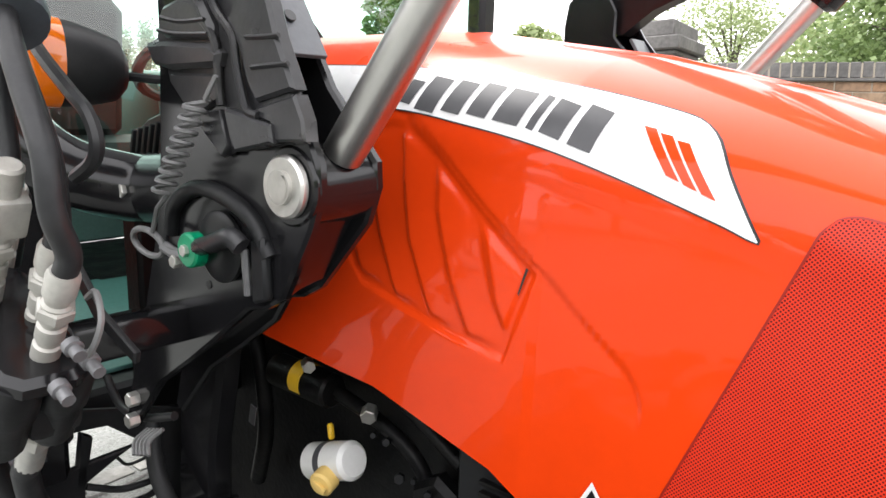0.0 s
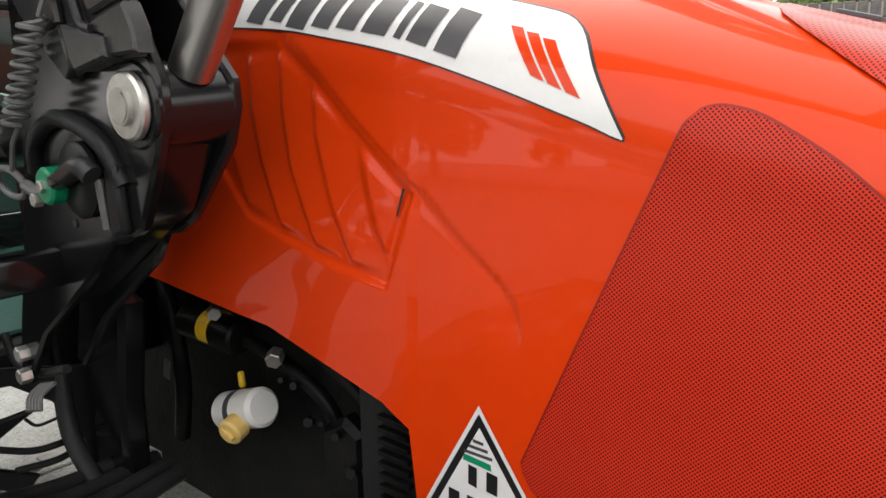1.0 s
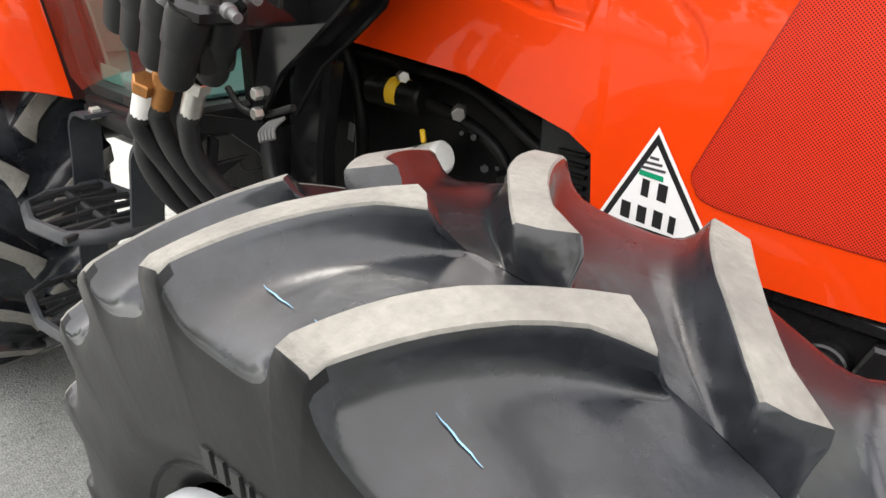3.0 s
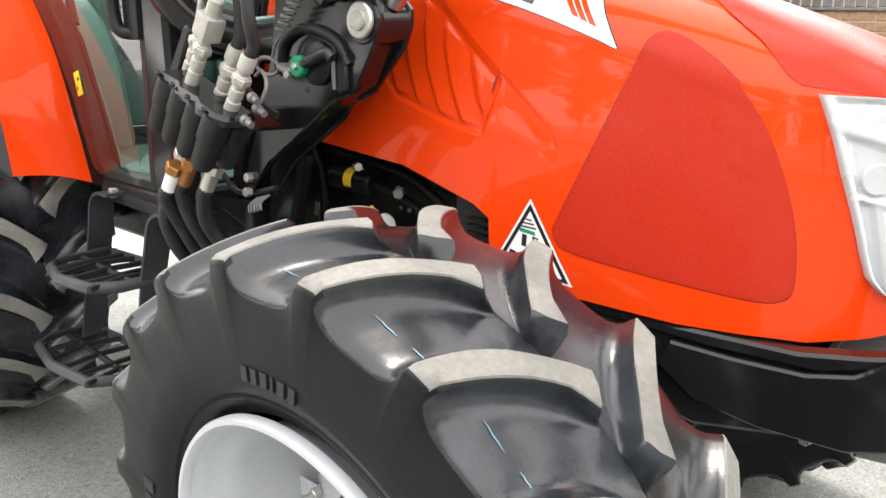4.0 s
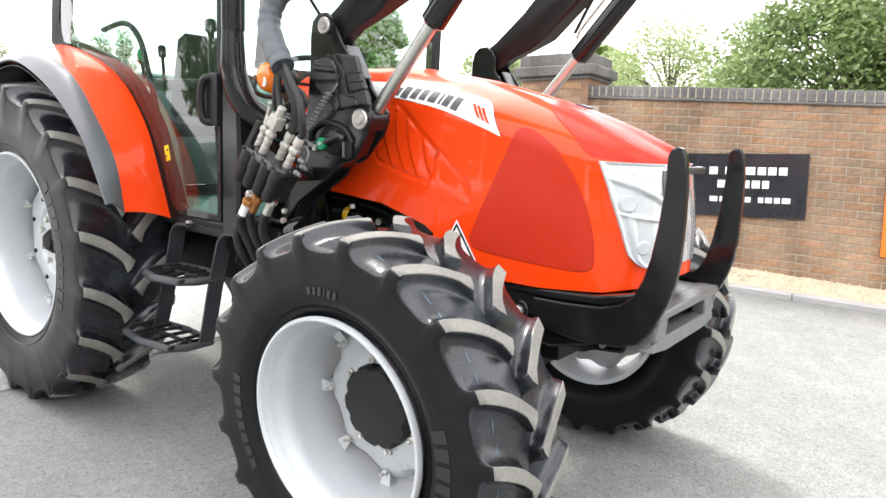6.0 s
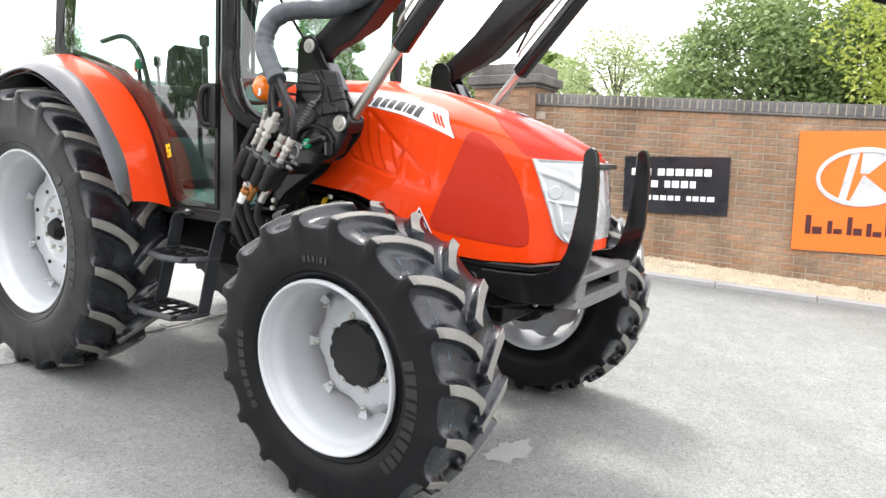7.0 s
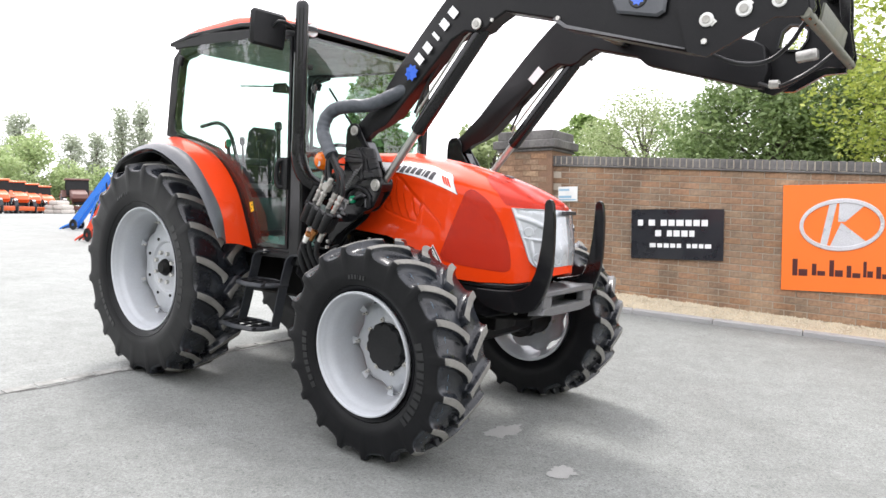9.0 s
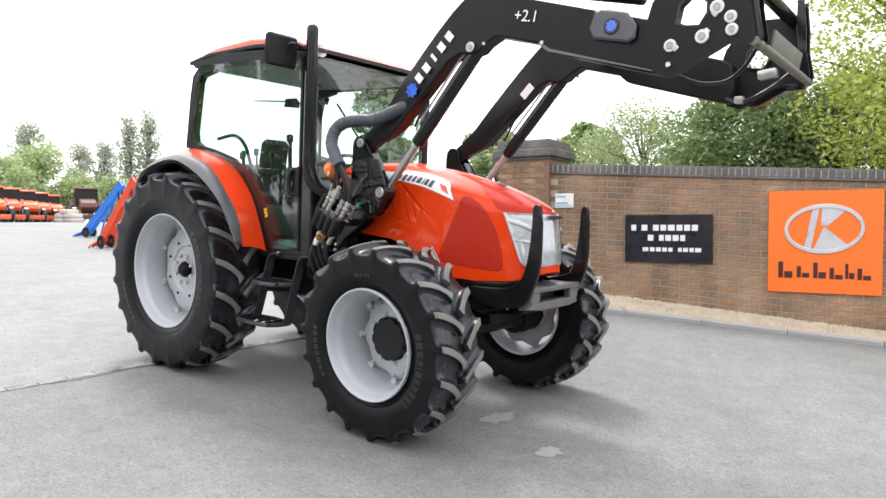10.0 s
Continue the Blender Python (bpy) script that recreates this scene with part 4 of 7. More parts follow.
part("filter_print", rod((-0.590, -0.325, 0.9583), (-0.575, -0.325, 0.964), 0.0334, 32, 0.0005), LETTER, fil)
cap = part("filler_cap", rod((-0.555, -0.350, 0.955), (-0.548, -0.378, 0.950), 0.022, 20, 0.004), YELLOW_CAP, tractor, "pale yellow filler cap")
part("grip", box((0.030, 0.008, 0.010), (-0.547, -0.380, 0.950), 0.003, (0, 20, 0)), YELLOW_CAP, cap)
part("tag", box((0.018, 0.003, 0.040), (-0.80, -0.33, 0.978), 0.001, (0, 12, 0)), CAST, engine)
for k in range(9):
    p = Vector((-0.50 + 0.03 * k, -0.30, 1.03 - 0.018 * k + 0.02 * math.sin(k * 2.2)))
    part("fitting", hexnut(p, p + Vector((0.008, -0.012, 0.004)), 0.005 + 0.002 * (k % 3)), SATIN, engine)
part("gearbox", plate([(-2.9, 0.56), (-1.0, 0.62), (-1.0, 1.0), (-1.9, 1.05), (-2.9, 1.0)], -0.20, 0.20, "y", 0.02), ENGINE, tractor, "dark transmission housing")
part("front_axle", plate([(-0.11, 0.52), (0.11, 0.52), (0.09, 0.68), (-0.09, 0.68)], -0.66, 0.66, "y", 0.02), ENGINE, tractor, "black front axle beam")
part("axle_pivot", box((0.5, 0.24, 0.2), (0.0, 0, 0.72), 0.02), ENGINE, tractor)
for s in (-1, 1):
    part("kingpin_housing", rod((0, s * 0.62, 0.46), (0, s * 0.62, 0.74), 0.10, 20, 0.02), ENGINE, tractor)
    part("hub", rod((0, s * 0.55, 0.575), (0, s * 0.80, 0.575), 0.13, 28, 0.01), ENGINE, tractor)
    part("rear_half_axle", rod((-2.295, s * 0.2, 0.775), (-2.295, s * 0.72, 0.775), 0.12, 24, 0.01), ENGINE, tractor)
part("tie_rod", rod((-0.16, -0.56, 0.60), (-0.16, 0.56, 0.60), 0.018, 12), BLACK, tractor)

# ---- wheels ----
def tyre_mesh(R, h, rim_r, deep, count):
    """A whole tyre as one moulded body: bars that run from the middle over the shoulder, with hollow fillets between."""
    k = R / 0.60
    pitch = 2 * math.pi / count
    wide_bar = 0.92 if R > 0.7 else 1.0
    # rows over the section: s for the bar's course, radius and offset on a bar, and between bars
    low = rim_r + (R - deep - rim_r) * 0.42
    rows = [(0.0, R, 0.0, R - deep, 0.0), (0.03, R, 0.03, R - deep, 0.03), (0.055, R, 0.055, R - deep, 0.055)]
    for s in (0.14, 0.24, 0.34, 0.44, 0.54, 0.64, 0.74, 0.83, 0.90, 0.955):
        rows.append((s, R - 0.022 * s ** 2.2, s * 0.985, R - deep - 0.005 * s - 0.020 * s ** 4, s * 0.985))
    rows.append((0.985, R - 0.026, 0.990, R - deep - 0.028, 0.982))
    rows.append((1.0, R - 0.034, 1.006, R - deep - 0.034, 0.998))
    rows.append((1.01, R - 0.060, 1.018, R - deep - 0.050, 1.006))
    rows.append((1.02, R - 0.095, 1.022, R - deep - 0.075, 1.012))
    rows.append((1.03, low + 0.014, 1.017, low + 0.009, 1.016))
    tail = [(rim_r + (R - deep - rim_r) * 0.32, 1.012), (rim_r + 0.05, 0.955), (rim_r + 0.012, 0.86), (rim_r - 0.004, 0.80)]
    lag = [(0.0, 0.0), (0.10, 0.18), (0.26, 0.42), (0.47, 0.66), (0.68, 0.83), (0.86, 0.94), (0.97, 1.0), (1.03, 1.03)]
    # columns across one pitch: place, height on the bar
    cols = [("t", -1.0, 1.0), ("t", -0.9, 1.0), ("t", 0.0, 1.0), ("t", 0.9, 1.0), ("t", 1.0, 1.0)]
    wall = [(0.05, 0.74), (0.12, 0.50), (0.25, 0.29), (0.45, 0.12), (0.72, 0.03), (1.0, 0.0)]
    cols += [("f", x, y) for x, y in wall]
    cols += [("g", 0.5, 0.0)]
    cols += [("r", x, y) for x, y in wall[::-1]]
    m = len(cols)
    verts, faces, mats = [], [], []
    for sgn in (-1, 1):
        base = len(verts)
        grid = rows + [(1.03, r, y, r, y) for r, y in tail]
        for s, rt, yt, rb, yb in grid:
            wt = (0.0205 + 0.0030 * math.sin(math.pi * min(s, 1.0)) - 0.002 * s) * k * wide_bar
            wf = (0.020 + 0.046 * s) * k
            present = 0.0 if s < 0.02 else (0.75 if s < 0.04 else 1.0)
            lg = lerp(lag, s) * pitch * 0.69
            for c in range(count):
                mid = pitch * (c + (0.5 if sgn > 0 else 0.0)) - lg
                for kind, x, hh in cols:
                    if kind == "t":
                        a = mid + x * wt / R
                    elif kind == "f":
                        a = mid + (wt + x * wf) / R
                    elif kind == "g":
                        a = mid + pitch / 2
                    else:
                        a = mid + pitch - (wt + x * wf) / R
                    g = hh * present
                    if kind == "t" and abs(x) == 1.0:
                        g *= 0.94
                    r, y = rb + (rt - rb) * g, yb + (yt - yb) * g
                    if present and s < 0.26 and hh > 0.05:
                        lean = x if kind == "t" else (1.0 if kind == "f" else -1.0)
                        y += lean * (0.024 if lean > 0 else 0.013) / h * (1 - s / 0.26) * min(1.0, hh * 1.3) * k
                    verts.append((r * math.sin(a), sgn * h * y, r * math.cos(a)))
        wide = m * count
        for i in range(len(grid) - 1):
            for j in range(wide):
                q = (j + 1) % wide
                f = (base + i * wide + j, base + i * wide + q, base + (i + 1) * wide + q, base + (i + 1) * wide + j)
                faces.append(f)
                cc = j % m
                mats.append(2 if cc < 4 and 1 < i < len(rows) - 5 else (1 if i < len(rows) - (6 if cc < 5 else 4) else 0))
    me = bpy.data.meshes.new("tyre")
    me.from_pydata(verts, [], faces)
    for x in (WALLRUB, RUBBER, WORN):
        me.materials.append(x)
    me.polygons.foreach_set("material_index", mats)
    bm = bmesh.new()
    bm.from_mesh(me)
    bmesh.ops.recalc_face_normals(bm, faces=bm.faces)
    bm.to_mesh(me)
    bm.free()
    me.polygons.foreach_set("use_smooth", [True] * len(me.polygons))
    me.set_sharp_from_angle(angle=radians(50))
    return me


TYRES = {}


def letter_blocks(r, y, start, widths, gap, h, sgn, parent, mat):
    """Raised blocks round the sidewall."""
    a = start
    for w in widths:
        bm = bmesh.new()
        rows = []
        for k in range(4):
            b = a + w * k / 3
            rows.append([bm.verts.new((rr * math.sin(b), yy, rr * math.cos(b))) for rr, yy in ((r - h, y + sgn * 0.001), (r - h, y + sgn * 0.0100), (r, y + sgn * 0.0088), (r, y - sgn * 0.002))])
        for A, B in zip(rows, rows[1:]):
            for i in range(4):
                bm.faces.new((A[i], A[(i + 1) % 4], B[(i + 1) % 4], B[i]))
        bm.faces.new(rows[0]), bm.faces.new(rows[-1])
        part("sidewall_bar", bm, mat, parent)
        a += w + gap


def wheel(name, at, R, width, rim_r, count, sgn, turn, front, label):
    """A wheel at its axle point: tyre, lugs, rim, disc, hub and nuts. sgn: the side it faces."""
    camber = 3.0 if front else 0.6
    w = new(name)
    w.parent = tractor
    w.matrix_basis = pose(*at, -sgn * camber) @ pose(0, 0, 0, 0, turn, 0)
    tagged(w, label)
    h = width / 2
    deep = 0.042 if front else 0.046
    Rc = R - deep
    side = [(rim_r - 0.004, h * 0.80), (rim_r + 0.012, h * 0.86), (rim_r + 0.05, h * 0.955), (rim_r + (Rc - rim_r) * 0.40, h * 1.02), (rim_r + (Rc - rim_r) * 0.62, h * 1.015), (Rc - 0.075, h * 0.97)]
    if name not in TYRES:
        TYRES[name] = tyre_mesh(R, h, rim_r, deep, count)
    tyre = new("tyre", TYRES[name])
    tyre.parent = w
    tagged(tyre, "black tyre with deep slanting tread bars, worn pale on top")
    for f in (0.14,):
        rr = rim_r + (Rc - rim_r) * f
        yy = float(np.interp(rr, [p[0] for p in side], [p[1] for p in side]))
        part("sidewall_ring", turned([(rr - 0.004, sgn * (yy - 0.002)), (rr, sgn * (yy + 0.004)), (rr + 0.004, sgn * (yy - 0.002))], 72), WALLRUB, w)
    if front:
        pitch = 2 * math.pi / count
        for c in range(count):
            for a0, a1, s0 in ((5.2, 9.5, 0.735), (12.0, 14.6, 0.745)):
                line, bm = [], bmesh.new()
                for j in range(9):
                    a = pitch * c - pitch * 0.60 + radians(a0 + (a1 - a0) * j / 8)
                    sp = s0 + 0.014 * math.sin(c * 1.7) + 0.012 * (j - 4) / 8 + 0.002 * math.sin(j * 1.9 + c)
                    rr = Rc - 0.005 * sp - 0.020 * sp ** 4 + deep * lerp([(0.0, 0.2), (4.0, 0.12), (6.5, 0.03), (8.0, 0.0), (11.0, 0.0), (14.0, 0.06)], a0 + (a1 - a0) * j / 8) + 0.0012
                    wd = 0.0007 * math.sin(math.pi * (j + 0.6) / 9.2)
                    line.append([bm.verts.new((rr * math.sin(a), sgn * (h * sp * 0.985 + e * wd), rr * math.cos(a))) for e in (-1, 1)])
                for A, B in zip(line, line[1:]):
                    bm.faces.new((A[0], A[1], B[1], B[0]))
                part("paint_mark", bm, MARK_BLUE, tyre)
    rl = rim_r + (Rc - rim_r) * 0.50
    yl = sgn * (h * 1.012)
    u = 1 if front else 0.9
    letter_blocks(rl, yl - sgn * 0.006, 0.9, [x * u for x in (0.080, 0.085, 0.085, 0.070, 0.026, 0.085, 0.065, 0.085, 0.070, 0.080, 0.060)], 0.030, 0.046 if front else 0.052, sgn, w, LETTERING)
    letter_blocks(rl, yl - sgn * 0.006, 3.75, [x * u for x in (0.070, 0.072, 0.075, 0.060, 0.066, 0.072, 0.070, 0.058)], 0.030, 0.036, sgn, w, LETTERING)
    letter_blocks(rl - 0.02, yl - sgn * 0.006, 5.75, [0.034, 0.03, 0.034, 0.012, 0.034, 0.03], 0.022, 0.022, sgn, w, LETTERING)
    # rim: flange, well and barrel
    fl = h * (0.97 if front else 0.84)
    well = fl - (0.105 if front else 0.085)
    barrel = [(rim_r - 0.016, fl - 0.010), (rim_r - 0.014, fl - 0.001), (rim_r - 0.008, fl + 0.005), (rim_r - 0.001, fl + 0.005), (rim_r + 0.003, fl - 0.002), (rim_r + 0.002, fl - 0.014), (rim_r - 0.012, fl - 0.014)]
    bowl = [(rim_r - 0.015, fl - 0.009), (rim_r - 0.018, fl - 0.016), (rim_r - 0.026, fl - 0.034), (rim_r - 0.029, fl - 0.050), (rim_r - 0.040, fl - 0.062), (rim_r - 0.045, well), (rim_r - 0.052, well - 0.035), (rim_r - 0.058, -fl + 0.10), (rim_r - 0.030, -fl + 0.05), (rim_r - 0.020, -fl), (rim_r, -fl - 0.004)]
    rim = part("rim", turned([(r, sgn * y) for r, y in barrel], 96, closed=True), RIM, w, "silver painted steel rim")
    part("barrel", turned([(r, sgn * y) for r, y in bowl], 96), RIM, w, "silver painted rim barrel")
    yd = -0.052 if front else -0.03
    edge = rim_r - 0.062
    prof = [(1.0, yd - 0.030), (0.955, yd - 0.018), (0.90, yd - 0.004), (0.80, yd + 0.004), (0.62, yd + 0.014), (0.56, yd + 0.022), (0.50, yd + 0.020), (0.47, yd + 0.004), (0.30, yd + 0.0), (0.12, yd + 0.0)]
    bm = bmesh.new()
    rings = []
    for k in range(96):
        a = 2 * math.pi * k / 96
        wave = 0.5 + 0.5 * math.cos(8 * (a - math.pi / 8))
        rings.append([bm.verts.new((r * math.sin(a), sgn * y, r * math.cos(a))) for r, y in [(edge * f * (1 - (0.10 * (1 - wave) ** 1.6 if f > 0.85 else 0.0)), y) for f, y in prof]])
    for A, B in zip(rings, rings[1:] + rings[:1]):
        for i in range(len(prof) - 1):
            bm.faces.new((A[i], A[i + 1], B[i + 1], B[i]))
    bmesh.ops.recalc_face_normals(bm, faces=bm.faces)
    bmesh.ops.solidify(bm, geom=bm.faces[:], thickness=0.009)
    part("disc", bm, RIM, w, "silver pressed wheel disc with a waved edge")
    if not front:
        part("brake_backing", turned([(rim_r - 0.075, sgn * (yd - 0.10)), (0.10, sgn * (yd - 0.10))], 48), ENGINE, w)
    for k in range(8):
        a = 2 * math.pi * (k + 0.5) / 8
        r0 = rim_r - 0.064
        bm = bmesh.new()
        p = [(r0 + 0.010, yd - 0.024, 0.022), (r0 - 0.036, yd - 0.004, 0.015), (r0 - 0.036, yd + 0.006, 0.015), (r0 + 0.010, yd + 0.016, 0.022)]
        vs = []
        for r, y, ww in p:
            vs.append([bm.verts.new((r * math.sin(a + e * ww / r0), sgn * y, r * math.cos(a + e * ww / r0))) for e in (-1, -0.4, 0.4, 1)])
        for A, B in zip(vs, vs[1:]):
            for i in range(3):
                bm.faces.new((A[i], A[i + 1], B[i + 1], B[i]))
        part("rim_lug", bm, RIM, w)
        c = Vector(((r0 - 0.035) * math.sin(a), sgn * (yd + 0.004), (r0 - 0.035) * math.cos(a)))
        part("lug_bolt", hexnut(c, c + Vector((0, sgn * 0.018, 0)), 0.011), STEEL, w)
        part("lug_stud", rod(c + Vector((0, sgn * 0.014, 0)), c + Vector((0, sgn * 0.036, 0)), 0.006, 10), STEEL, w)
    if front:
        n = 60
        bm = bmesh.new()
        loops = []
        for y, sc in ((yd - 0.02, 1.0), (yd + 0.045, 1.0), (yd + 0.055, 0.94), (yd + 0.055, 0.0)):
            loops.append([bm.verts.new((0.135 * sc * (1 - 0.07 * (1 if math.sin(10 * 2 * math.pi * k / n) > 0.55 else 0)) * math.sin(2 * math.pi * k / n), sgn * y, 0.135 * sc * (1 - 0.07 * (1 if math.sin(10 * 2 * math.pi * k / n) > 0.55 else 0)) * math.cos(2 * math.pi * k / n))) for k in range(n)])
        for A, B in zip(loops, loops[1:]):
            for k in range(n):
                bm.faces.new((A[k], A[(k + 1) % n], B[(k + 1) % n], B[k]))
        bmesh.ops.remove_doubles(bm, verts=bm.verts, dist=1e-4)
        part("hub_cap", bm, SATIN, w, "black hub end with scalloped rim")
        for k in range(8):
            a = 2 * math.pi * (k + 0.25) / 8
            c = Vector((0.150 * math.sin(a), sgn * (yd + 0.004), 0.150 * math.cos(a)))
            part("wheel_nut", hexnut(c, c + Vector((0, sgn * 0.028, 0)), 0.015), STEEL, w)
            part("stud", rod(c, c + Vector((0, sgn * 0.040, 0)), 0.007, 10), STEEL, w)
    else:
        part("hub_cap", turned([(0.0, sgn * 0.045), (0.040, sgn * 0.042), (0.050, sgn * 0.030), (0.062, sgn * 0.014), (0.066, 0.0)], 28), ENGINE, w, "dark axle end")
        for k in range(8):
            a = 2 * math.pi * (k + 0.5) / 8
            c = Vector((0.115 * math.sin(a), 0, 0.115 * math.cos(a)))
            part("wheel_nut", hexnut(c, c + Vector((0, sgn * 0.026, 0)), 0.016), STEEL, w)
            part("hole", rod(Vector((0.22 * math.sin(a), sgn * 0.006, 0.22 * math.cos(a))), Vector((0.22 * math.sin(a), sgn * 0.0165, 0.22 * math.cos(a))), 0.012, 12), ENGINE, w)
    return w


for side in (-1, 1):
    wheel("front_wheel", (0.004, side * 0.848, 0.590), 0.600, 0.382, 0.334, 19, side, 20.0 if side < 0 else 4, True, "silver front wheel with deep-lugged tyre")
    wheel("rear_wheel", (-2.295, side * 0.79, 0.782), 0.790, 0.440, 0.452, 20, side, 1.2 if side < 0 else 8, False, "large silver rear wheel with deep-lugged tyre")

# ---- rear fenders ----
RED_IN = [(-2.82, 1.46), (-2.68, 1.66), (-2.41, 1.765), (-2.07, 1.716), (-1.785, 1.605), (-1.58, 1.412), (-1.462, 1.185), (-1.386, 1.005)]
RED_OUT = [(-2.78, 1.43), (-2.65, 1.585), (-2.40, 1.685), (-2.07, 1.690), (-1.80, 1.605), (-1.60, 1.430), (-1.45, 1.250), (-1.385, 1.045)]
BLK_OUT = [(-2.735, 1.38), (-2.63, 1.535), (-2.42, 1.620), (-2.13, 1.655), (-1.81, 1.545), (-1.54, 1.366), (-1.40, 1.19), (-1.325, 1.09)]


def strip(a, b, steps=6, thick=0.006, bulge=0.0):
    """A sheet between two space curves with the same number of points, with thickness."""
    A, B = smooth_path(a, steps), smooth_path(b, steps)
    bm = bmesh.new()
    rows = []
    for p, q in zip(A, B):
        rows.append([bm.verts.new(p.lerp(q, k / 5) + Vector((0, 0, bulge * math.sin(math.pi * k / 5)))) for k in range(6)])
    for R0, R1 in zip(rows, rows[1:]):
        for k in range(5):
            bm.faces.new((R0[k], R0[k + 1], R1[k + 1], R1[k]))
    bmesh.ops.recalc_face_normals(bm, faces=bm.faces)
    bmesh.ops.solidify(bm, geom=bm.faces[:], thickness=thick)
    return bm


for s in (-1, 1):
    fen = part("rear_fender", strip([(x, s * 0.69, z) for x, z in RED_IN], [(x, s * 0.90, z) for x, z in RED_OUT], bulge=0.012), RED, tractor, "glossy orange-red rear fender")
    part("fender_extension", strip([(x, s * 0.895, z) for x, z in RED_OUT], [(x, s * 1.0, z) for x, z in BLK_OUT], thick=0.008, bulge=0.018), GREY_PLASTIC, fen, "grey-black plastic fender extension")

    part("inner_wall", plate([(x, z - 0.004) for x, z in RED_IN] + [(-1.52, 1.02), (-1.66, 1.25), (-1.90, 1.42), (-2.295, 1.50), (-2.62, 1.40), (-2.78, 1.30)], s * 0.592, s * 0.600, "y", 0), SATIN, fen)
    part("liner", strip([(x, s * 0.602, z - 0.030) for x, z in RED_IN[:5]], [(x, s * 0.985, z - 0.022) for x, z in BLK_OUT[:5]], thick=0.004), SATIN, fen)
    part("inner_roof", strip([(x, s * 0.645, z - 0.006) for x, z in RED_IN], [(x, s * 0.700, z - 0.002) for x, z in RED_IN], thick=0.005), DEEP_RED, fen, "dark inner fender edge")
# ---- cab ----
cab = new("cab")
cab.parent = tractor
tagged(cab, "glazed operator cab with black posts and red roof")
GL = 0.66
door = [(-1.045, 1.03), (-1.045, 2.40), (-2.30, 2.42), (-2.455, 1.80), (-2.10, 1.735), (-1.84, 1.665), (-1.66, 1.555), (-1.53, 1.42), (-1.43, 1.24), (-1.36, 1.06), (-1.30, 1.03)]


def ring_frame(outline, inset, y0, y1, into=None):
    """A closed frame of even width round an outline in the x-z plane."""
    n = len(outline)
    P = [Vector((x, z)) for x, z in outline]
    area = sum(P[i].x * P[(i + 1) % n].y - P[(i + 1) % n].x * P[i].y for i in range(n))
    inner = []
    for i in range(n):
        a, b, c = P[i - 1], P[i], P[(i + 1) % n]
        d1, d2 = (b - a).normalized(), (c - b).normalized()
        n1, n2 = Vector((-d1.y, d1.x)), Vector((-d2.y, d2.x))
        m = (n1 + n2)
        m = m / max(m.length_squared * 0.5, 0.2)
        inner.append(b + m * inset * (1 if area > 0 else -1))
    bm = bmesh.new()
    loops = [[bm.verts.new((p.x, y, p.y)) for p in src] for src, y in ((P, y0), (P, y1), (inner, y1), (inner, y0))]
    for k in range(4):
        A, B = loops[k], loops[(k + 1) % 4]
        for i in range(n):
            j = (i + 1) % n
            bm.faces.new((A[i], A[j], B[j], B[i]))
    return merged(into, bm)


def sheet(pts):
    b = bmesh.new()
    b.faces.new([b.verts.new(p) for p in pts])
    return b


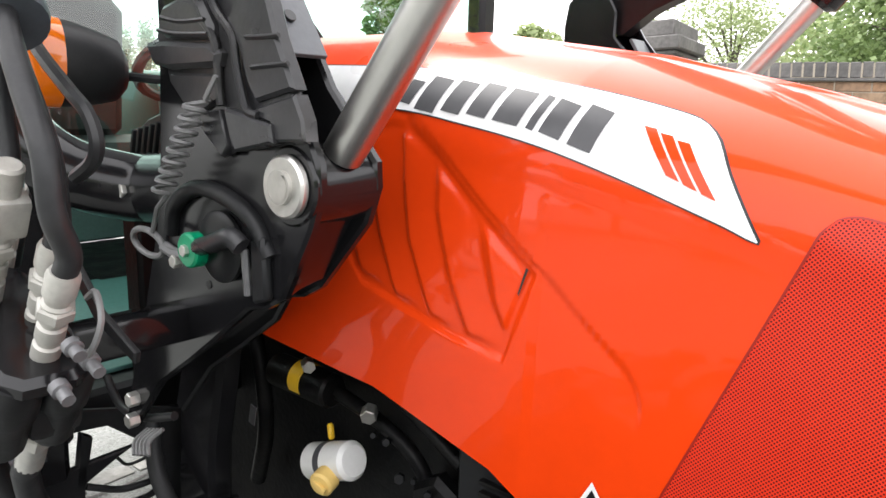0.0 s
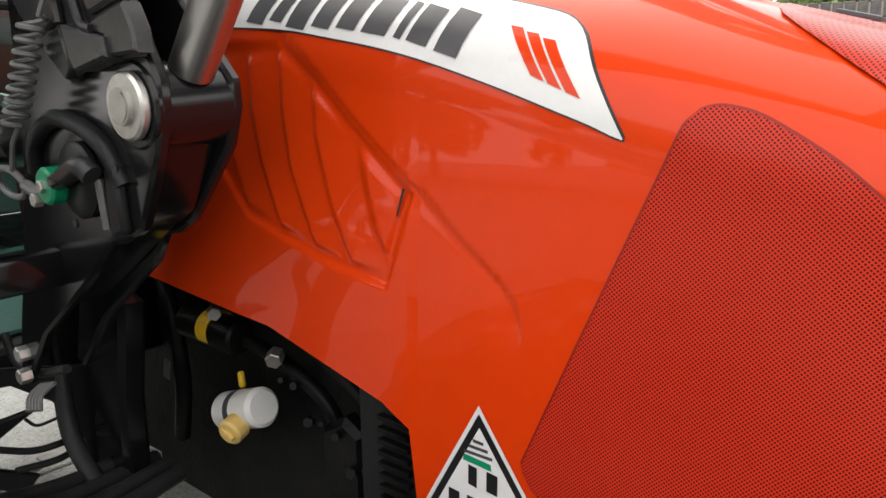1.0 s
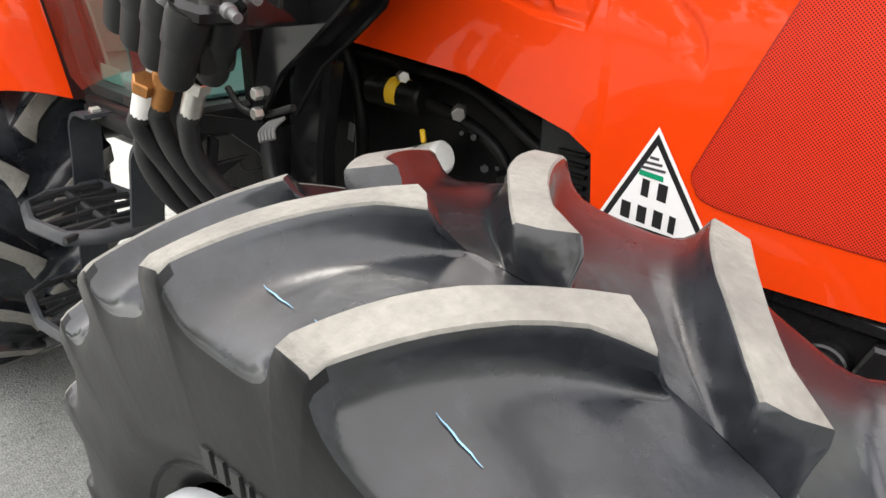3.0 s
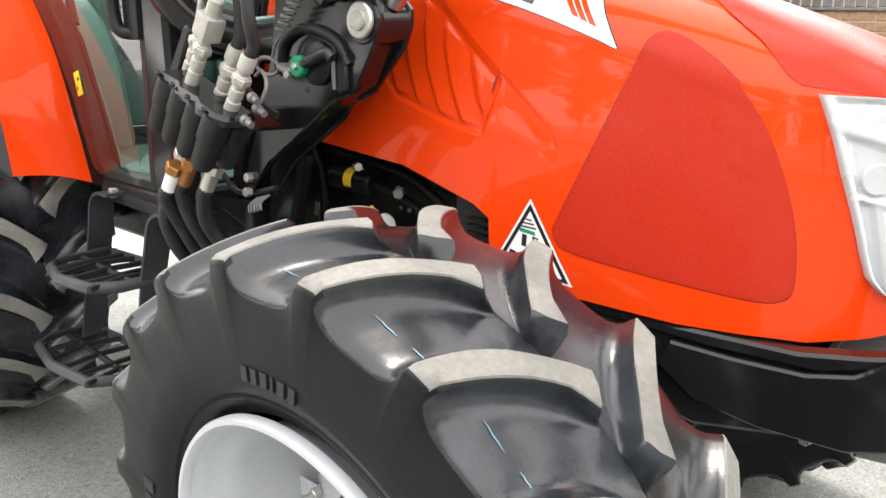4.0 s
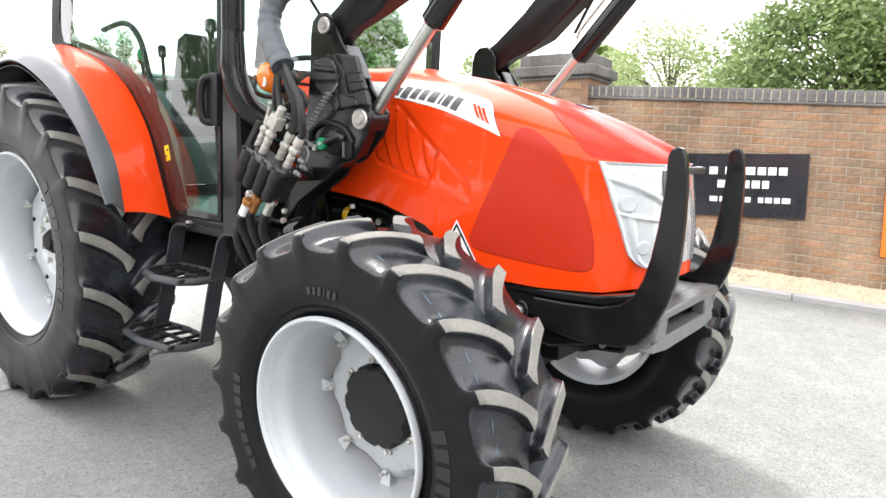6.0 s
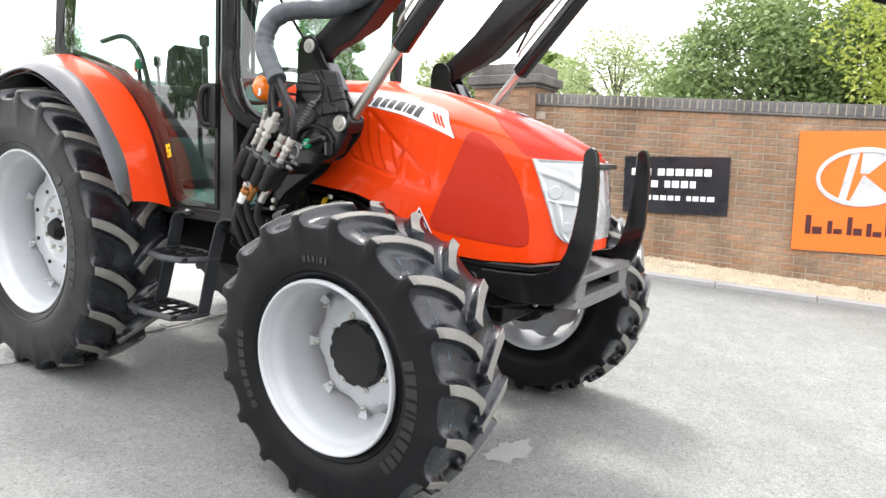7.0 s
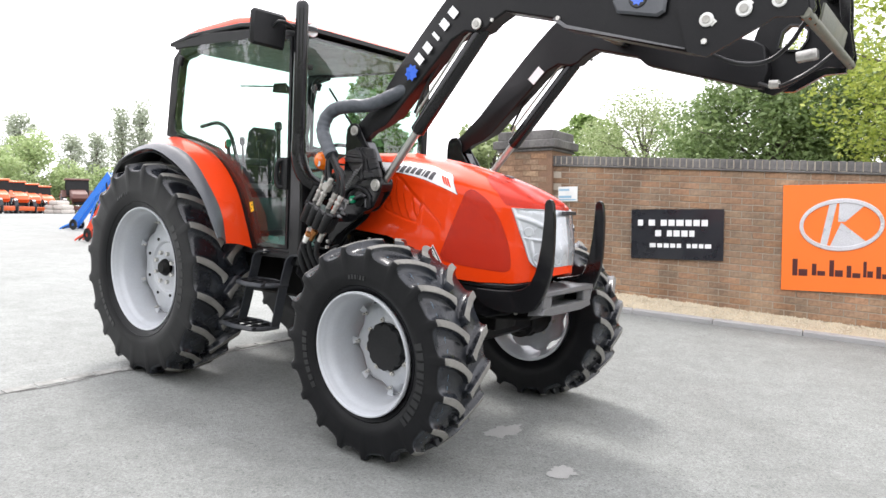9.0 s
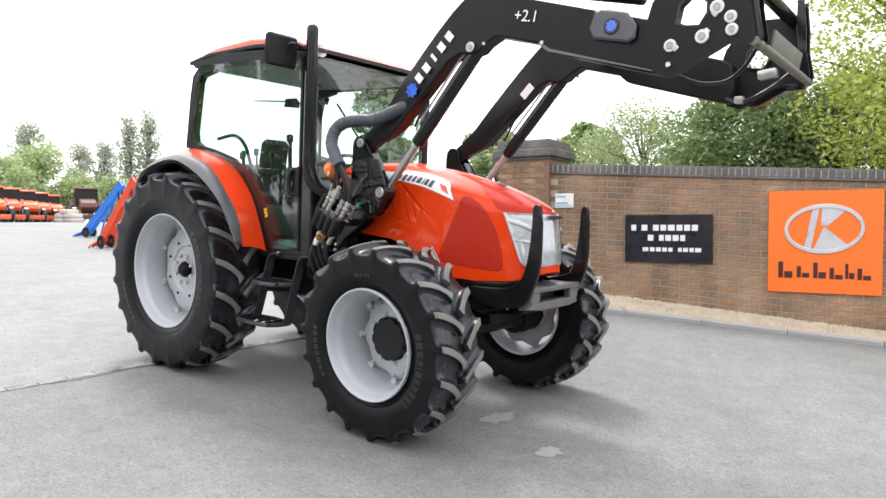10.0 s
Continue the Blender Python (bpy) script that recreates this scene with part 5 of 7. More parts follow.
for s in (-1, 1):
    dr = part("door", ring_frame(door, 0.022, s * (GL + 0.012), s * (GL - 0.016)), SATIN, cab, "curved glass cab door with thin black frame")
    bm = sheet([(x, s * GL, z) for x, z in door])
    for k in range(1, 80):
        bmesh.ops.bisect_plane(bm, geom=bm.verts[:] + bm.edges[:] + bm.faces[:], plane_co=(-2.455 + 1.41 * k / 80, 0, 0), plane_no=(1, 0, 0))
    for v in bm.verts:
        f = (v.co.x + 2.455) / 1.41
        v.co.y += s * 0.050 * 4 * f * (1 - f)
    part("door_glass", bm, GLASS, dr, "green-tinted bowed door glass", 60).visible_shadow = False
    part("hinge", box((0.05, 0.03, 0.07), (-2.30, s * 0.68, 2.33), 0.01, (0, 25, 0)), SATIN, dr)
    part("door_handle", tube(smooth_path([(-1.085, s * 0.665, 1.605), (-1.112, s * 0.697, 1.600), (-1.128, s * 0.703, 1.55), (-1.128, s * 0.703, 1.48), (-1.115, s * 0.697, 1.435), (-1.085, s * 0.665, 1.430)], 6), 0.016, 10), SATIN, dr, "black loop door handle")
    part("lock", box((0.075, 0.03, 0.21), (-1.085, s * 0.672, 1.52), 0.012), SATIN, dr)
    part("dealer_sticker", box((0.11, 0.002, 0.035), (-1.19, s * (GL + 0.0055), 1.085), 0), TEAL, dr, "dark green printed sticker")
    # posts
    part("front_post", plate([(-1.05, 1.0), (-0.985, 1.0), (-0.985, 2.42), (-1.05, 2.42)], s * 0.60, s * 0.665, "y", 0.012), SATIN, cab, "black front post")
    part("rear_post", plate([(-2.515, 1.775), (-2.30, 1.745), (-2.31, 1.79), (-2.385, 1.83), (-2.40, 1.90), (-2.335, 2.30), (-2.30, 2.345), (-2.13, 2.375), (-2.115, 2.40), (-2.14, 2.42), (-2.34, 2.43), (-2.425, 2.36), (-2.46, 2.20)], s * 0.60, s * 0.672, "y", 0.012), SATIN, cab, "black rear post")
    inner = [(-2.43, 1.775), (-2.10, 1.715), (-1.84, 1.640), (-1.655, 1.530), (-1.52, 1.385), (-1.43, 1.18), (-1.37, 1.02)]
    LA, LB = [Vector((x, s * 0.652, z)) for x, z in inner], [Vector((x + 0.016, s * 0.628, z + 0.008)) for x, z in inner]
    # added strip: its colour stands for the fender mirrored in the door glass
    part("reflection_strip", strip(LA, LB, 6, 0.006), DEEP_RED, cab, "dark red strip for the fender's reflection in the door glass")
    stk = part("sticker", box((0.034, 0.0015, 0.066), (-1.386, s * 0.7005, 1.288), 0.0006, (0, -16, 0)), YELLOW, dr, "yellow warning sticker on the door glass")
    part("pictogram", box((0.014, 0.0006, 0.009), (-1.382, s * 0.7016, 1.301), 0, (0, -16, 0)), INK, stk)
    part("pictogram", box((0.008, 0.0006, 0.012), (-1.390, s * 0.7016, 1.274), 0, (0, -16, 0)), INK, stk)
    part("roof_rail", plate([(-2.40, 2.42), (-1.0, 2.385), (-0.985, 2.42), (-1.3, 2.475), (-2.0, 2.51), (-2.42, 2.47)], s * 0.585, s * 0.675, "y", 0.012), SATIN, cab)
    part("rear_side_frame", rod((-2.42, s * 0.61, 1.80), (-2.55, s * 0.60, 1.30), 0.03, 12), SATIN, cab)
    wl_ = part("work_lamp", rod((-0.995, s * 0.575, 2.436), (-0.955, s * 0.590, 2.433), 0.046, 24, 0.006), SATIN, cab)
    part("work_lens", rod((-0.960, s * 0.589, 2.433), (-0.944, s * 0.594, 2.432), 0.040, 24, 0.004), WHITE, wl_, "round white work lamp lens")
# roof: red shell over a dark visor
bm = bmesh.new()
rows = []
for i in range(19):
    f = i / 18
    x = -2.46 + 1.52 * f
    ed = lerp([(0, 2.475), (0.2, 2.52), (0.5, 2.535), (0.8, 2.505), (1, 2.452)], f)
    cr = lerp([(0, 2.50), (0.2, 2.60), (0.5, 2.635), (0.8, 2.59), (0.97, 2.49), (1, 2.455)], f)
    wd = lerp([(0, 0.60), (0.08, 0.66), (0.8, 0.665), (0.95, 0.63), (1, 0.60)], f)
    rows.append([bm.verts.new((x, wd * math.sin(a), ed + (cr - ed) * max(0, math.cos(a)) ** 0.55)) for a in [math.radians(-90 + 180 * k / 18) for k in range(19)]])
for A, B in zip(rows, rows[1:]):
    for k in range(18):
        bm.faces.new((A[k], A[k + 1], B[k + 1], B[k]))
roof = part("roof", bm, RED, cab, "red domed cab roof", 60)
part("roof_visor", plate([(-2.47, 2.45), (-2.2, 2.49), (-1.6, 2.505), (-1.2, 2.47), (-0.93, 2.425), (-0.935, 2.452), (-1.2, 2.505), (-1.6, 2.536), (-2.2, 2.522), (-2.47, 2.476)], -0.672, 0.672, "y", 0.006), SATIN, cab, "dark lip under the roof")
part("headliner", plate([(-2.38, 2.42), (-1.02, 2.38), (-1.02, 2.40), (-2.38, 2.44)], -0.60, 0.60, "y", 0.003), HEADLINER, cab)
part("windscreen", sheet([(-1.0, -0.60, 1.45), (-1.0, 0.60, 1.45), (-0.995, 0.60, 2.41), (-0.995, -0.60, 2.41)]), GLASS, cab, "clear windscreen").visible_shadow = False
part("rear_window", sheet([(-2.48, -0.60, 1.80), (-2.48, 0.60, 1.80), (-2.32, 0.60, 2.42), (-2.32, -0.60, 2.42)]), GLASS, cab).visible_shadow = False
part("windscreen_base", plate([(-1.04, 1.38), (-0.96, 1.38), (-0.97, 1.46), (-1.03, 1.46)], -0.62, 0.62, "y", 0.008), SATIN, cab)
part("bulkhead", plate([(-1.03, 0.95), (-0.97, 0.95), (-0.97, 1.45), (-1.03, 1.45)], -0.45, 0.62, "y", 0.008), ENGINE, cab)
part("cab_floor", plate([(-2.4, 0.96), (-1.0, 0.96), (-1.0, 1.03), (-2.4, 1.03)], -0.62, 0.62, "y", 0.01), SATIN, cab)
part("sill", plate([(-1.36, 0.955), (-0.93, 0.975), (-0.93, 1.03), (-1.36, 1.02)], -0.675, -0.60, "y", 0.008), SATIN, cab)
# inside the cab
for s in (-1, 1):
    part("side_console", plate([(-2.38, 1.03), (-1.78, 1.03), (-1.84, 1.30), (-1.98, 1.50), (-2.10, 1.58), (-2.38, 1.66)], s * 0.34, s * 0.57, "y", 0.03), INTERIOR, cab, "grey-green side console")
    part("floor_mat", plate([(-1.78, 1.032), (-1.06, 1.032), (-1.06, 1.042), (-1.78, 1.042)], s * 0.05, s * 0.58, "y", 0.002), TEAL, cab)
for s in (-1, 1):
    part("fender_trim", plate([(-2.45, 1.04), (-1.42, 1.04), (-1.49, 1.20), (-1.58, 1.36), (-1.72, 1.50), (-1.90, 1.60), (-2.14, 1.675), (-2.44, 1.74)], s * 0.575, s * 0.585, "y", 0.002), INTERIOR, cab, "grey-green inner fender trim")
part("rear_wall", plate([(-2.45, 1.03), (-2.40, 1.03), (-2.40, 1.66), (-2.45, 1.68)], -0.60, 0.60, "y", 0.01), INTERIOR, cab, "grey-green panel behind the seat")
seat = part("driver_seat", plate([(-2.25, 1.32), (-1.72, 1.36), (-1.70, 1.44), (-2.22, 1.44)], -0.20, 0.20, "y", 0.04), SEAT, cab, "black driver seat")
part("backrest", plate([(-2.30, 1.42), (-2.19, 1.42), (-2.12, 1.88), (-2.20, 1.90)], -0.16, 0.13, "y", 0.04), SEAT, seat)
part("armrest", box((0.34, 0.08, 0.06), (-1.95, -0.30, 1.60), 0.02), SEAT, seat)
part("steering_column", tube([(-1.22, 0.0, 1.05), (-1.30, 0.0, 1.45), (-1.36, 0.0, 1.62)], [0.09, 0.07, 0.05], 12), SATIN, cab)
part("instrument_pod", box((0.16, 0.34, 0.14), (-1.22, 0.0, 1.60), 0.03, (0, -20, 0)), SATIN, cab)
bm = bmesh.new()
part("steering_wheel", tube([Vector((-1.42, 0, 1.66)) + Vector((0.19 * math.cos(a) * 0.86, 0.19 * math.sin(a), 0.19 * math.cos(a) * 0.5)) for a in [2 * math.pi * k / 28 for k in range(29)]], 0.014, 8), SEAT, cab)
for x, y, z0, z1, mat in ((-1.80, -0.32, 1.50, 1.74, SATIN), (-1.90, -0.40, 1.58, 1.76, SATIN), (-1.445, -0.43, 1.45, 1.86, SEAT), (-2.0, -0.45, 1.62, 1.74, GREENP), (-2.06, -0.42, 1.63, 1.73, RED)):
    lv = part("lever", rod((x, y, z0), (x - 0.02, y, z1), 0.016 if z1 - z0 > 0.35 else 0.009, 8), SATIN, cab)
    part("knob", rod((x - 0.018, y, z1 - 0.035), (x - 0.023, y, z1 + 0.025), 0.026 if z1 - z0 > 0.35 else 0.020, 12, 0.009), mat, lv)
part("guide_tube", tube(smooth_path([(-2.30, -0.50, 1.86), (-2.05, -0.52, 1.88), (-1.88, -0.54, 1.80), (-1.76, -0.56, 1.62), (-1.68, -0.57, 1.45)]), 0.014, 10), SATIN, cab)
mir = part("inside_mirror", plate([(-0.06, -0.035), (0.06, -0.04), (0.07, 0.0), (0.04, 0.04), (-0.05, 0.03)], 0, 0.02, "y", 0.006), SATIN, cab)
mir.matrix_basis = pose(-1.74, -0.2, 2.17, 0, 0, 40)
part("mirror_stem", rod((-2.3, -0.15, 2.22), (-1.76, -0.2, 2.18), 0.006, 8), SATIN, cab)
# far-side screen post and grab bar seen through the glass
part("grab_bar", tube(smooth_path([(-2.26, 0.58, 1.75), (-2.26, 0.58, 2.20), (-2.22, 0.57, 2.36), (-2.05, 0.56, 2.39)]), 0.016, 10), SATIN, cab)
part("wiper", rod((-0.985, 0.05, 1.66), (-0.985, -0.40, 2.10), 0.007, 8), SATIN, cab)
# outside mirror on its arm
mirror = part("door_mirror", plate([(-0.115, -0.105), (0.11, -0.11), (0.12, -0.09), (0.125, 0.09), (0.10, 0.108), (-0.11, 0.11), (-0.13, 0.09), (-0.13, -0.08)], -0.022, 0.022, "y", 0.015), SATIN, cab, "black rectangular door mirror")
mirror.matrix_basis = pose(-1.105, -0.815, 2.41, 4, 0, 86)
part("mirror_arm", tube(smooth_path([(-1.085, -0.80, 2.43), (-1.05, -0.78, 2.46), (-1.03, -0.72, 2.455), (-1.01, -0.64, 2.41)]), 0.011, 10), SATIN, cab)
cg = part("cowl_grille", plate([(-0.965, 1.43), (-0.84, 1.44), (-0.845, 1.545), (-0.90, 1.530), (-0.965, 1.495)], -0.455, -0.445, "y", 0.003), INK, tractor, "black slatted grille behind the hood")
for k in range(6):
    part("slat", box((0.008, 0.014, 0.070), (-0.950 + 0.021 * k, -0.455, 1.478 + 0.004 * k), 0.002, (0, 18, 0)), SATIN, cg)
# exhaust stack
stack_path = smooth_path([(-0.935, -0.69, 2.565), (-0.937, -0.69, 2.3), (-0.937, -0.69, 1.75), (-0.93, -0.685, 1.61), (-0.90, -0.66, 1.51), (-0.86, -0.61, 1.455), (-0.80, -0.54, 1.43), (-0.76, -0.51, 1.428)], 8)
stack = part("exhaust_pipe", tube([stack_path[0] + Vector((0, 0, z)) for z in (0.034, 0.029, 0.020, 0.010)] + stack_path, [0.006, 0.022, 0.033, 0.039] + [lerp([(1.55, 0.053), (1.80, 0.041)], p.z) for p in stack_path], 20), BLACK, tractor, "tall black exhaust stack with a swept elbow")
part("stack_bracket", box((0.05, 0.10, 0.03), (-0.96, -0.64, 2.2), 0.006), SATIN, stack)
part("heat_guard", tube(smooth_path([(-0.935, -0.69, 2.38), (-0.935, -0.69, 1.78)], 10), 0.0445, 20, ends=False), BLACK, stack)
part("lower_post", plate([(-1.0, 0.93), (-0.90, 0.93), (-0.885, 1.30), (-0.90, 1.62), (-1.0, 1.62)], -0.70, -0.62, "y", 0.012), BLACK, tractor, "black lower cab post")

part("bulkhead", plate([(-0.616, 0.994), (-0.590, 0.993), (-0.544, 0.987), (-0.481, 0.932), (-0.464, 0.902), (-0.446, 0.869), (-0.426, 0.772), (-0.372, 0.761), (-0.344, 0.962), (-0.655, 1.051), (-0.666, 0.998)], -0.93, -0.945, "x", 0.003), SATIN, tractor)
part("brace", plate([(-0.674, 0.921), (-0.629, 0.928), (-0.499, 0.932), (-0.531, 0.919), (-0.589, 0.891), (-0.592, 0.850), (-0.520, 0.803), (-0.546, 0.778), (-0.588, 0.806), (-0.616, 0.788), (-0.637, 0.844), (-0.681, 0.884)], -0.93, -0.945, "x", 0.003), SATIN, tractor)
part("post", plate([(-0.591, 0.991), (-0.570, 0.976), (-0.589, 0.882), (-0.607, 0.889)], -0.93, -0.945, "x", 0.003), SATIN, tractor)
part("slack_hose", tube(smooth_path([(-0.935, -0.588, 0.885), (-0.935, -0.531, 0.855), (-0.935, -0.488, 0.847), (-0.935, -0.441, 0.848)], 6), 0.0065, 10), HOSE, tractor)
part("slack_hose", tube(smooth_path([(-0.935, -0.557, 0.828), (-0.935, -0.498, 0.818), (-0.935, -0.465, 0.821), (-0.935, -0.436, 0.839)], 6), 0.0065, 10), HOSE, tractor)
part("slack_hose", tube(smooth_path([(-0.935, -0.529, 0.917), (-0.935, -0.511, 0.897), (-0.935, -0.471, 0.898)], 6), 0.0030, 10), HOSE, tractor)
# ---- steps ----
for s in (-1, 1):
    path = [(-1.20, 1.005), (-1.27, 1.0), (-1.315, 0.965), (-1.335, 0.90), (-1.375, 0.78), (-1.46, 0.53), (-1.50, 0.485), (-1.545, 0.475)]
    st = part("step_frame", strip([(x, s * 0.665, z) for x, z in path], [(x, s * 0.735, z) for x, z in path], 6, 0.009), STEPS, tractor, "dark steel cab steps")
    path = [(-0.85, 1.010), (-0.92, 1.005), (-0.965, 0.97), (-0.99, 0.90), (-1.03, 0.78), (-1.09, 0.55), (-1.12, 0.495), (-1.16, 0.485)]
    part("side_plate", strip([(x, s * 0.675, z) for x, z in path], [(x, s * 0.745, z) for x, z in path], 6, 0.009), STEPS, st)
    part("cross_rail", box((0.40, 0.06, 0.035), (-1.13, s * 0.66, 0.985), 0.006, (0, 0, 0)), SATIN, st)
    part("rail_bolt", hexnut((-1.23, s * 0.69, 1.0), (-1.23, s * 0.712, 1.0), 0.014), STEEL, st)
    for x0, x1, z in ((-1.355, -1.02, 0.80), (-1.53, -1.10, 0.505)):
        tr = part("tread", tube([(x0 + 0.01, s * 0.73, z), (x0, s * 0.80, z), (x0 + 0.05, s * 0.86, z), ((x0 + x1) / 2, s * 0.885, z), (x1 - 0.04, s * 0.86, z), (x1, s * 0.80, z), (x1, s * 0.68, z), ((x0 + x1) / 2, s * 0.655, z), (x0 + 0.01, s * 0.68, z), (x0 + 0.01, s * 0.73, z)], 0.016, 8, flat=0.6), STEPS, st, "open pressed steel step tread")
        for k in range(6):
            x = x0 + 0.03 + (x1 - x0 - 0.06) * k / 5
            part("bar", tube([(x, s * 0.665, z + 0.004), (x + 0.02 * math.sin(k * 2.1), s * 0.77, z + 0.008), (x + 0.01, s * 0.868, z + 0.004)], 0.008, 6), SATIN, tr)
        part("cross_bar", tube([(x0 + 0.02, s * 0.765, z + 0.004), (x1 - 0.01, s * 0.765, z + 0.004)], 0.009, 6), SATIN, tr)

# ---- front loader ----
loader = thing("front_loader", T, "raised black front loader bolted to the red tractor", "loader", group="")


def pin_on(parent, x, y, z, s, r=0.032, name="pin", mat=None):
    p = part(name, rod((x, y, z), (x, y + s * 0.012, z), r, 24, 0.003), mat or STEEL, parent, "zinc pivot pin")
    part("pin_collar", tube([(x, y + s * 0.008, z), (x, y + s * 0.017, z), (x, y + s * 0.018, z), (x, y + s * 0.0125, z)], [r * 0.56, r * 0.54, r * 0.46, r * 0.34], 24, ends=False), ZINC, parent)
    part("pin_bore", rod((x, y + s * 0.010, z), (x, y + s * 0.0135, z), r * 0.36, 12, 0.0005), CAST, parent)
    return p


for s in (-1, 1):
    # bracket tower bolted to the frame: two plates with a gap for the arm
    tower_out = [(-0.640, 1.765), (-0.632, 1.815), (-0.605, 1.842), (-0.560, 1.846), (-0.525, 1.825), (-0.505, 1.79), (-0.470, 1.735), (-0.419, 1.676), (-0.365, 1.585), (-0.320, 1.500), (-0.318, 1.470), (-0.335, 1.425), (-0.385, 1.338), (-0.420, 1.318), (-0.456, 1.310), (-0.520, 1.262), (-0.600, 1.205), (-0.690, 1.145), (-0.745, 1.085), (-0.785, 1.040), (-0.805, 1.050), (-0.770, 1.150), (-0.728, 1.242), (-0.672, 1.390), (-0.652, 1.500), (-0.640, 1.640)]
    tower_in = [(x - 0.035 if x > -0.50 and z > 1.55 else x, z) for x, z in tower_out]
    tower_in = [(x, z) if not (x > -0.50 and z < 1.35) else (x - 0.035, z - 0.008) for x, z in tower_in]
    tower = part("tower", plate(tower_out, s * 0.567, s * 0.551, "y", 0.004), BLACK, loader, "black loader mounting tower plate")
    part("tower_inner", plate(tower_in, s * 0.482, s * 0.466, "y", 0.004), BLACK, loader)
    part("tower_web", plate([(-0.66, 1.19), (-0.47, 1.312), (-0.41, 1.345), (-0.355, 1.43), (-0.335, 1.475), (-0.345, 1.500), (-0.375, 1.490), (-0.41, 1.44), (-0.66, 1.24)], s * 0.551, s * 0.482, "y", 0.003), BLACK, loader)
    part("tower_back", plate([(-0.640, 1.46), (-0.625, 1.46), (-0.615, 1.78), (-0.632, 1.78)], s * 0.551, s * 0.482, "y", 0.003), BLACK, loader)
    # the plastic grey here paints the sky's reflection on a dark plate
    tie = part("front_tie", plate([(-0.477, 1.728), (-0.405, 1.616), (-0.399, 1.620), (-0.471, 1.732)], s * 0.551, s * 0.483, "y", 0.001), GREY_PLASTIC, loader, "tie plate with a hole, sky reflection painted grey")
    part("tie_hole", rod((-0.4285, s * 0.520, 1.661), (-0.4225, s * 0.520, 1.665), 0.008, 12, 0.0005), INK, tie)
    boss = part("lower_boss", rod((-0.365, s * 0.475, 1.473), (-0.365, s * 0.570, 1.473), 0.046, 28, 0.003), BLACK, loader)
    pin_on(loader, -0.365, s * 0.569, 1.473, s, 0.036)
    pin_on(loader, -0.560, s * 0.567, 1.798, s, 0.030)
    part("lower_mount", plate([(-0.92, 0.72), (-0.80, 0.70), (-0.785, 0.95), (-0.74, 1.14), (-0.80, 1.16), (-0.88, 1.10)], s * 0.38, s * 0.43, "y", 0.01), BLACK, loader, "black loader sub-frame")
    part("cross_tube", rod((-0.88, s * 0.51, 1.42), (-0.66, s * 0.51, 1.435), 0.056, 28, 0.004), BLACK, loader)
    part("tube_bolt", hexnut((-0.762, s * 0.560, 1.430), (-0.762, s * 0.575, 1.430), 0.011), STEEL, loader)
    for x, z in ((-0.763, 1.100), (-0.770, 1.062)):
        part("flange_bolt", hexnut((x, s * 0.565, z), (x, s * 0.583, z), 0.012), STEEL, loader)
    # arm and boom as one bent box
    AO, AI = s * 0.575, s * 0.468
    prof = [(-0.62, 1.80), (-0.58, 1.75), (-0.50, 1.74), (-0.43, 1.79), (-0.33, 1.83), (-0.245, 1.88), (-0.077, 2.043), (0.16, 2.275), (0.245, 2.315), (0.33, 2.300), (0.385, 2.315), (0.425, 2.35), (0.50, 2.388), (0.78, 2.322), (0.845, 2.268), (1.437, 2.111), (1.50, 2.10), (1.53, 2.20), (1.50, 2.33), (1.443, 2.362), (0.824, 2.537), (0.46, 2.64), (0.36, 2.655), (0.26, 2.63), (0.175, 2.565), (0.077, 2.473), (-0.035, 2.358), (-0.232, 2.146), (-0.379, 1.995), (-0.52, 1.87)]
    bm = plate(prof, AI, AO, "y", 0.008)
    for v in bm.verts:
        if v.co.x < -0.27:
            v.co.y = s * (0.5165 + (abs(v.co.y) - 0.5215) * 0.52)
    arm = part("lift_arm", bm, BOOM, loader, "bent black box-section lift arm")
    part("lower_lip", plate([(0.80, 2.325), (0.86, 2.282), (1.44, 2.125), (1.44, 2.118), (0.85, 2.268), (0.78, 2.318)], s * 0.581, s * 0.586, "y", 0.001), CAST, arm)
    part("lip_bolt", hexnut((0.812, s * 0.578, 2.318), (0.812, s * 0.592, 2.318), 0.012), STEEL, arm)
    pin_on(arm, 0.330, s * 0.580, 2.342, s, 0.030)
    part("pin_bolt", hexnut((0.425, s * 0.578, 2.352), (0.425, s * 0.590, 2.352), 0.010), STEEL, arm)
    # lift cylinder
    b0, b1 = Vector((-0.365, s * 0.517, 1.473)), Vector((0.345, s * 0.525, 2.335))
    cy = part("lift_cylinder", tube([b0.lerp(b1, 0.365), b0.lerp(b1, 0.375), b0.lerp(b1, 0.985), b0.lerp(b1, 1.0)], [0.030, 0.043, 0.043, 0.035], 24), BLACK, loader, "black lift cylinder")
    part("rod", rod(b0.lerp(b1, 0.04), b0.lerp(b1, 0.38), 0.024, 24, 0.002), CHROME, cy, "polished chrome piston rod")
    o = Vector((-0.048, 0, 0.040))
    part("steel_pipe", tube([b0.lerp(b1, 0.42) + o, b0.lerp(b1, 0.45) + o * 1.2, b0.lerp(b1, 0.90) + o * 1.2, b0.lerp(b1, 0.94) + o], 0.007, 8), STEEL, cy)
    part("cylinder_hose", tube(smooth_path([b0.lerp(b1, 0.43) + o * 1.4, b0.lerp(b1, 0.6) + o * 2.0, b0.lerp(b1, 0.8) + o * 2.0, b0.lerp(b1, 0.93) + o * 1.6]), 0.008, 8), HOSE, cy)
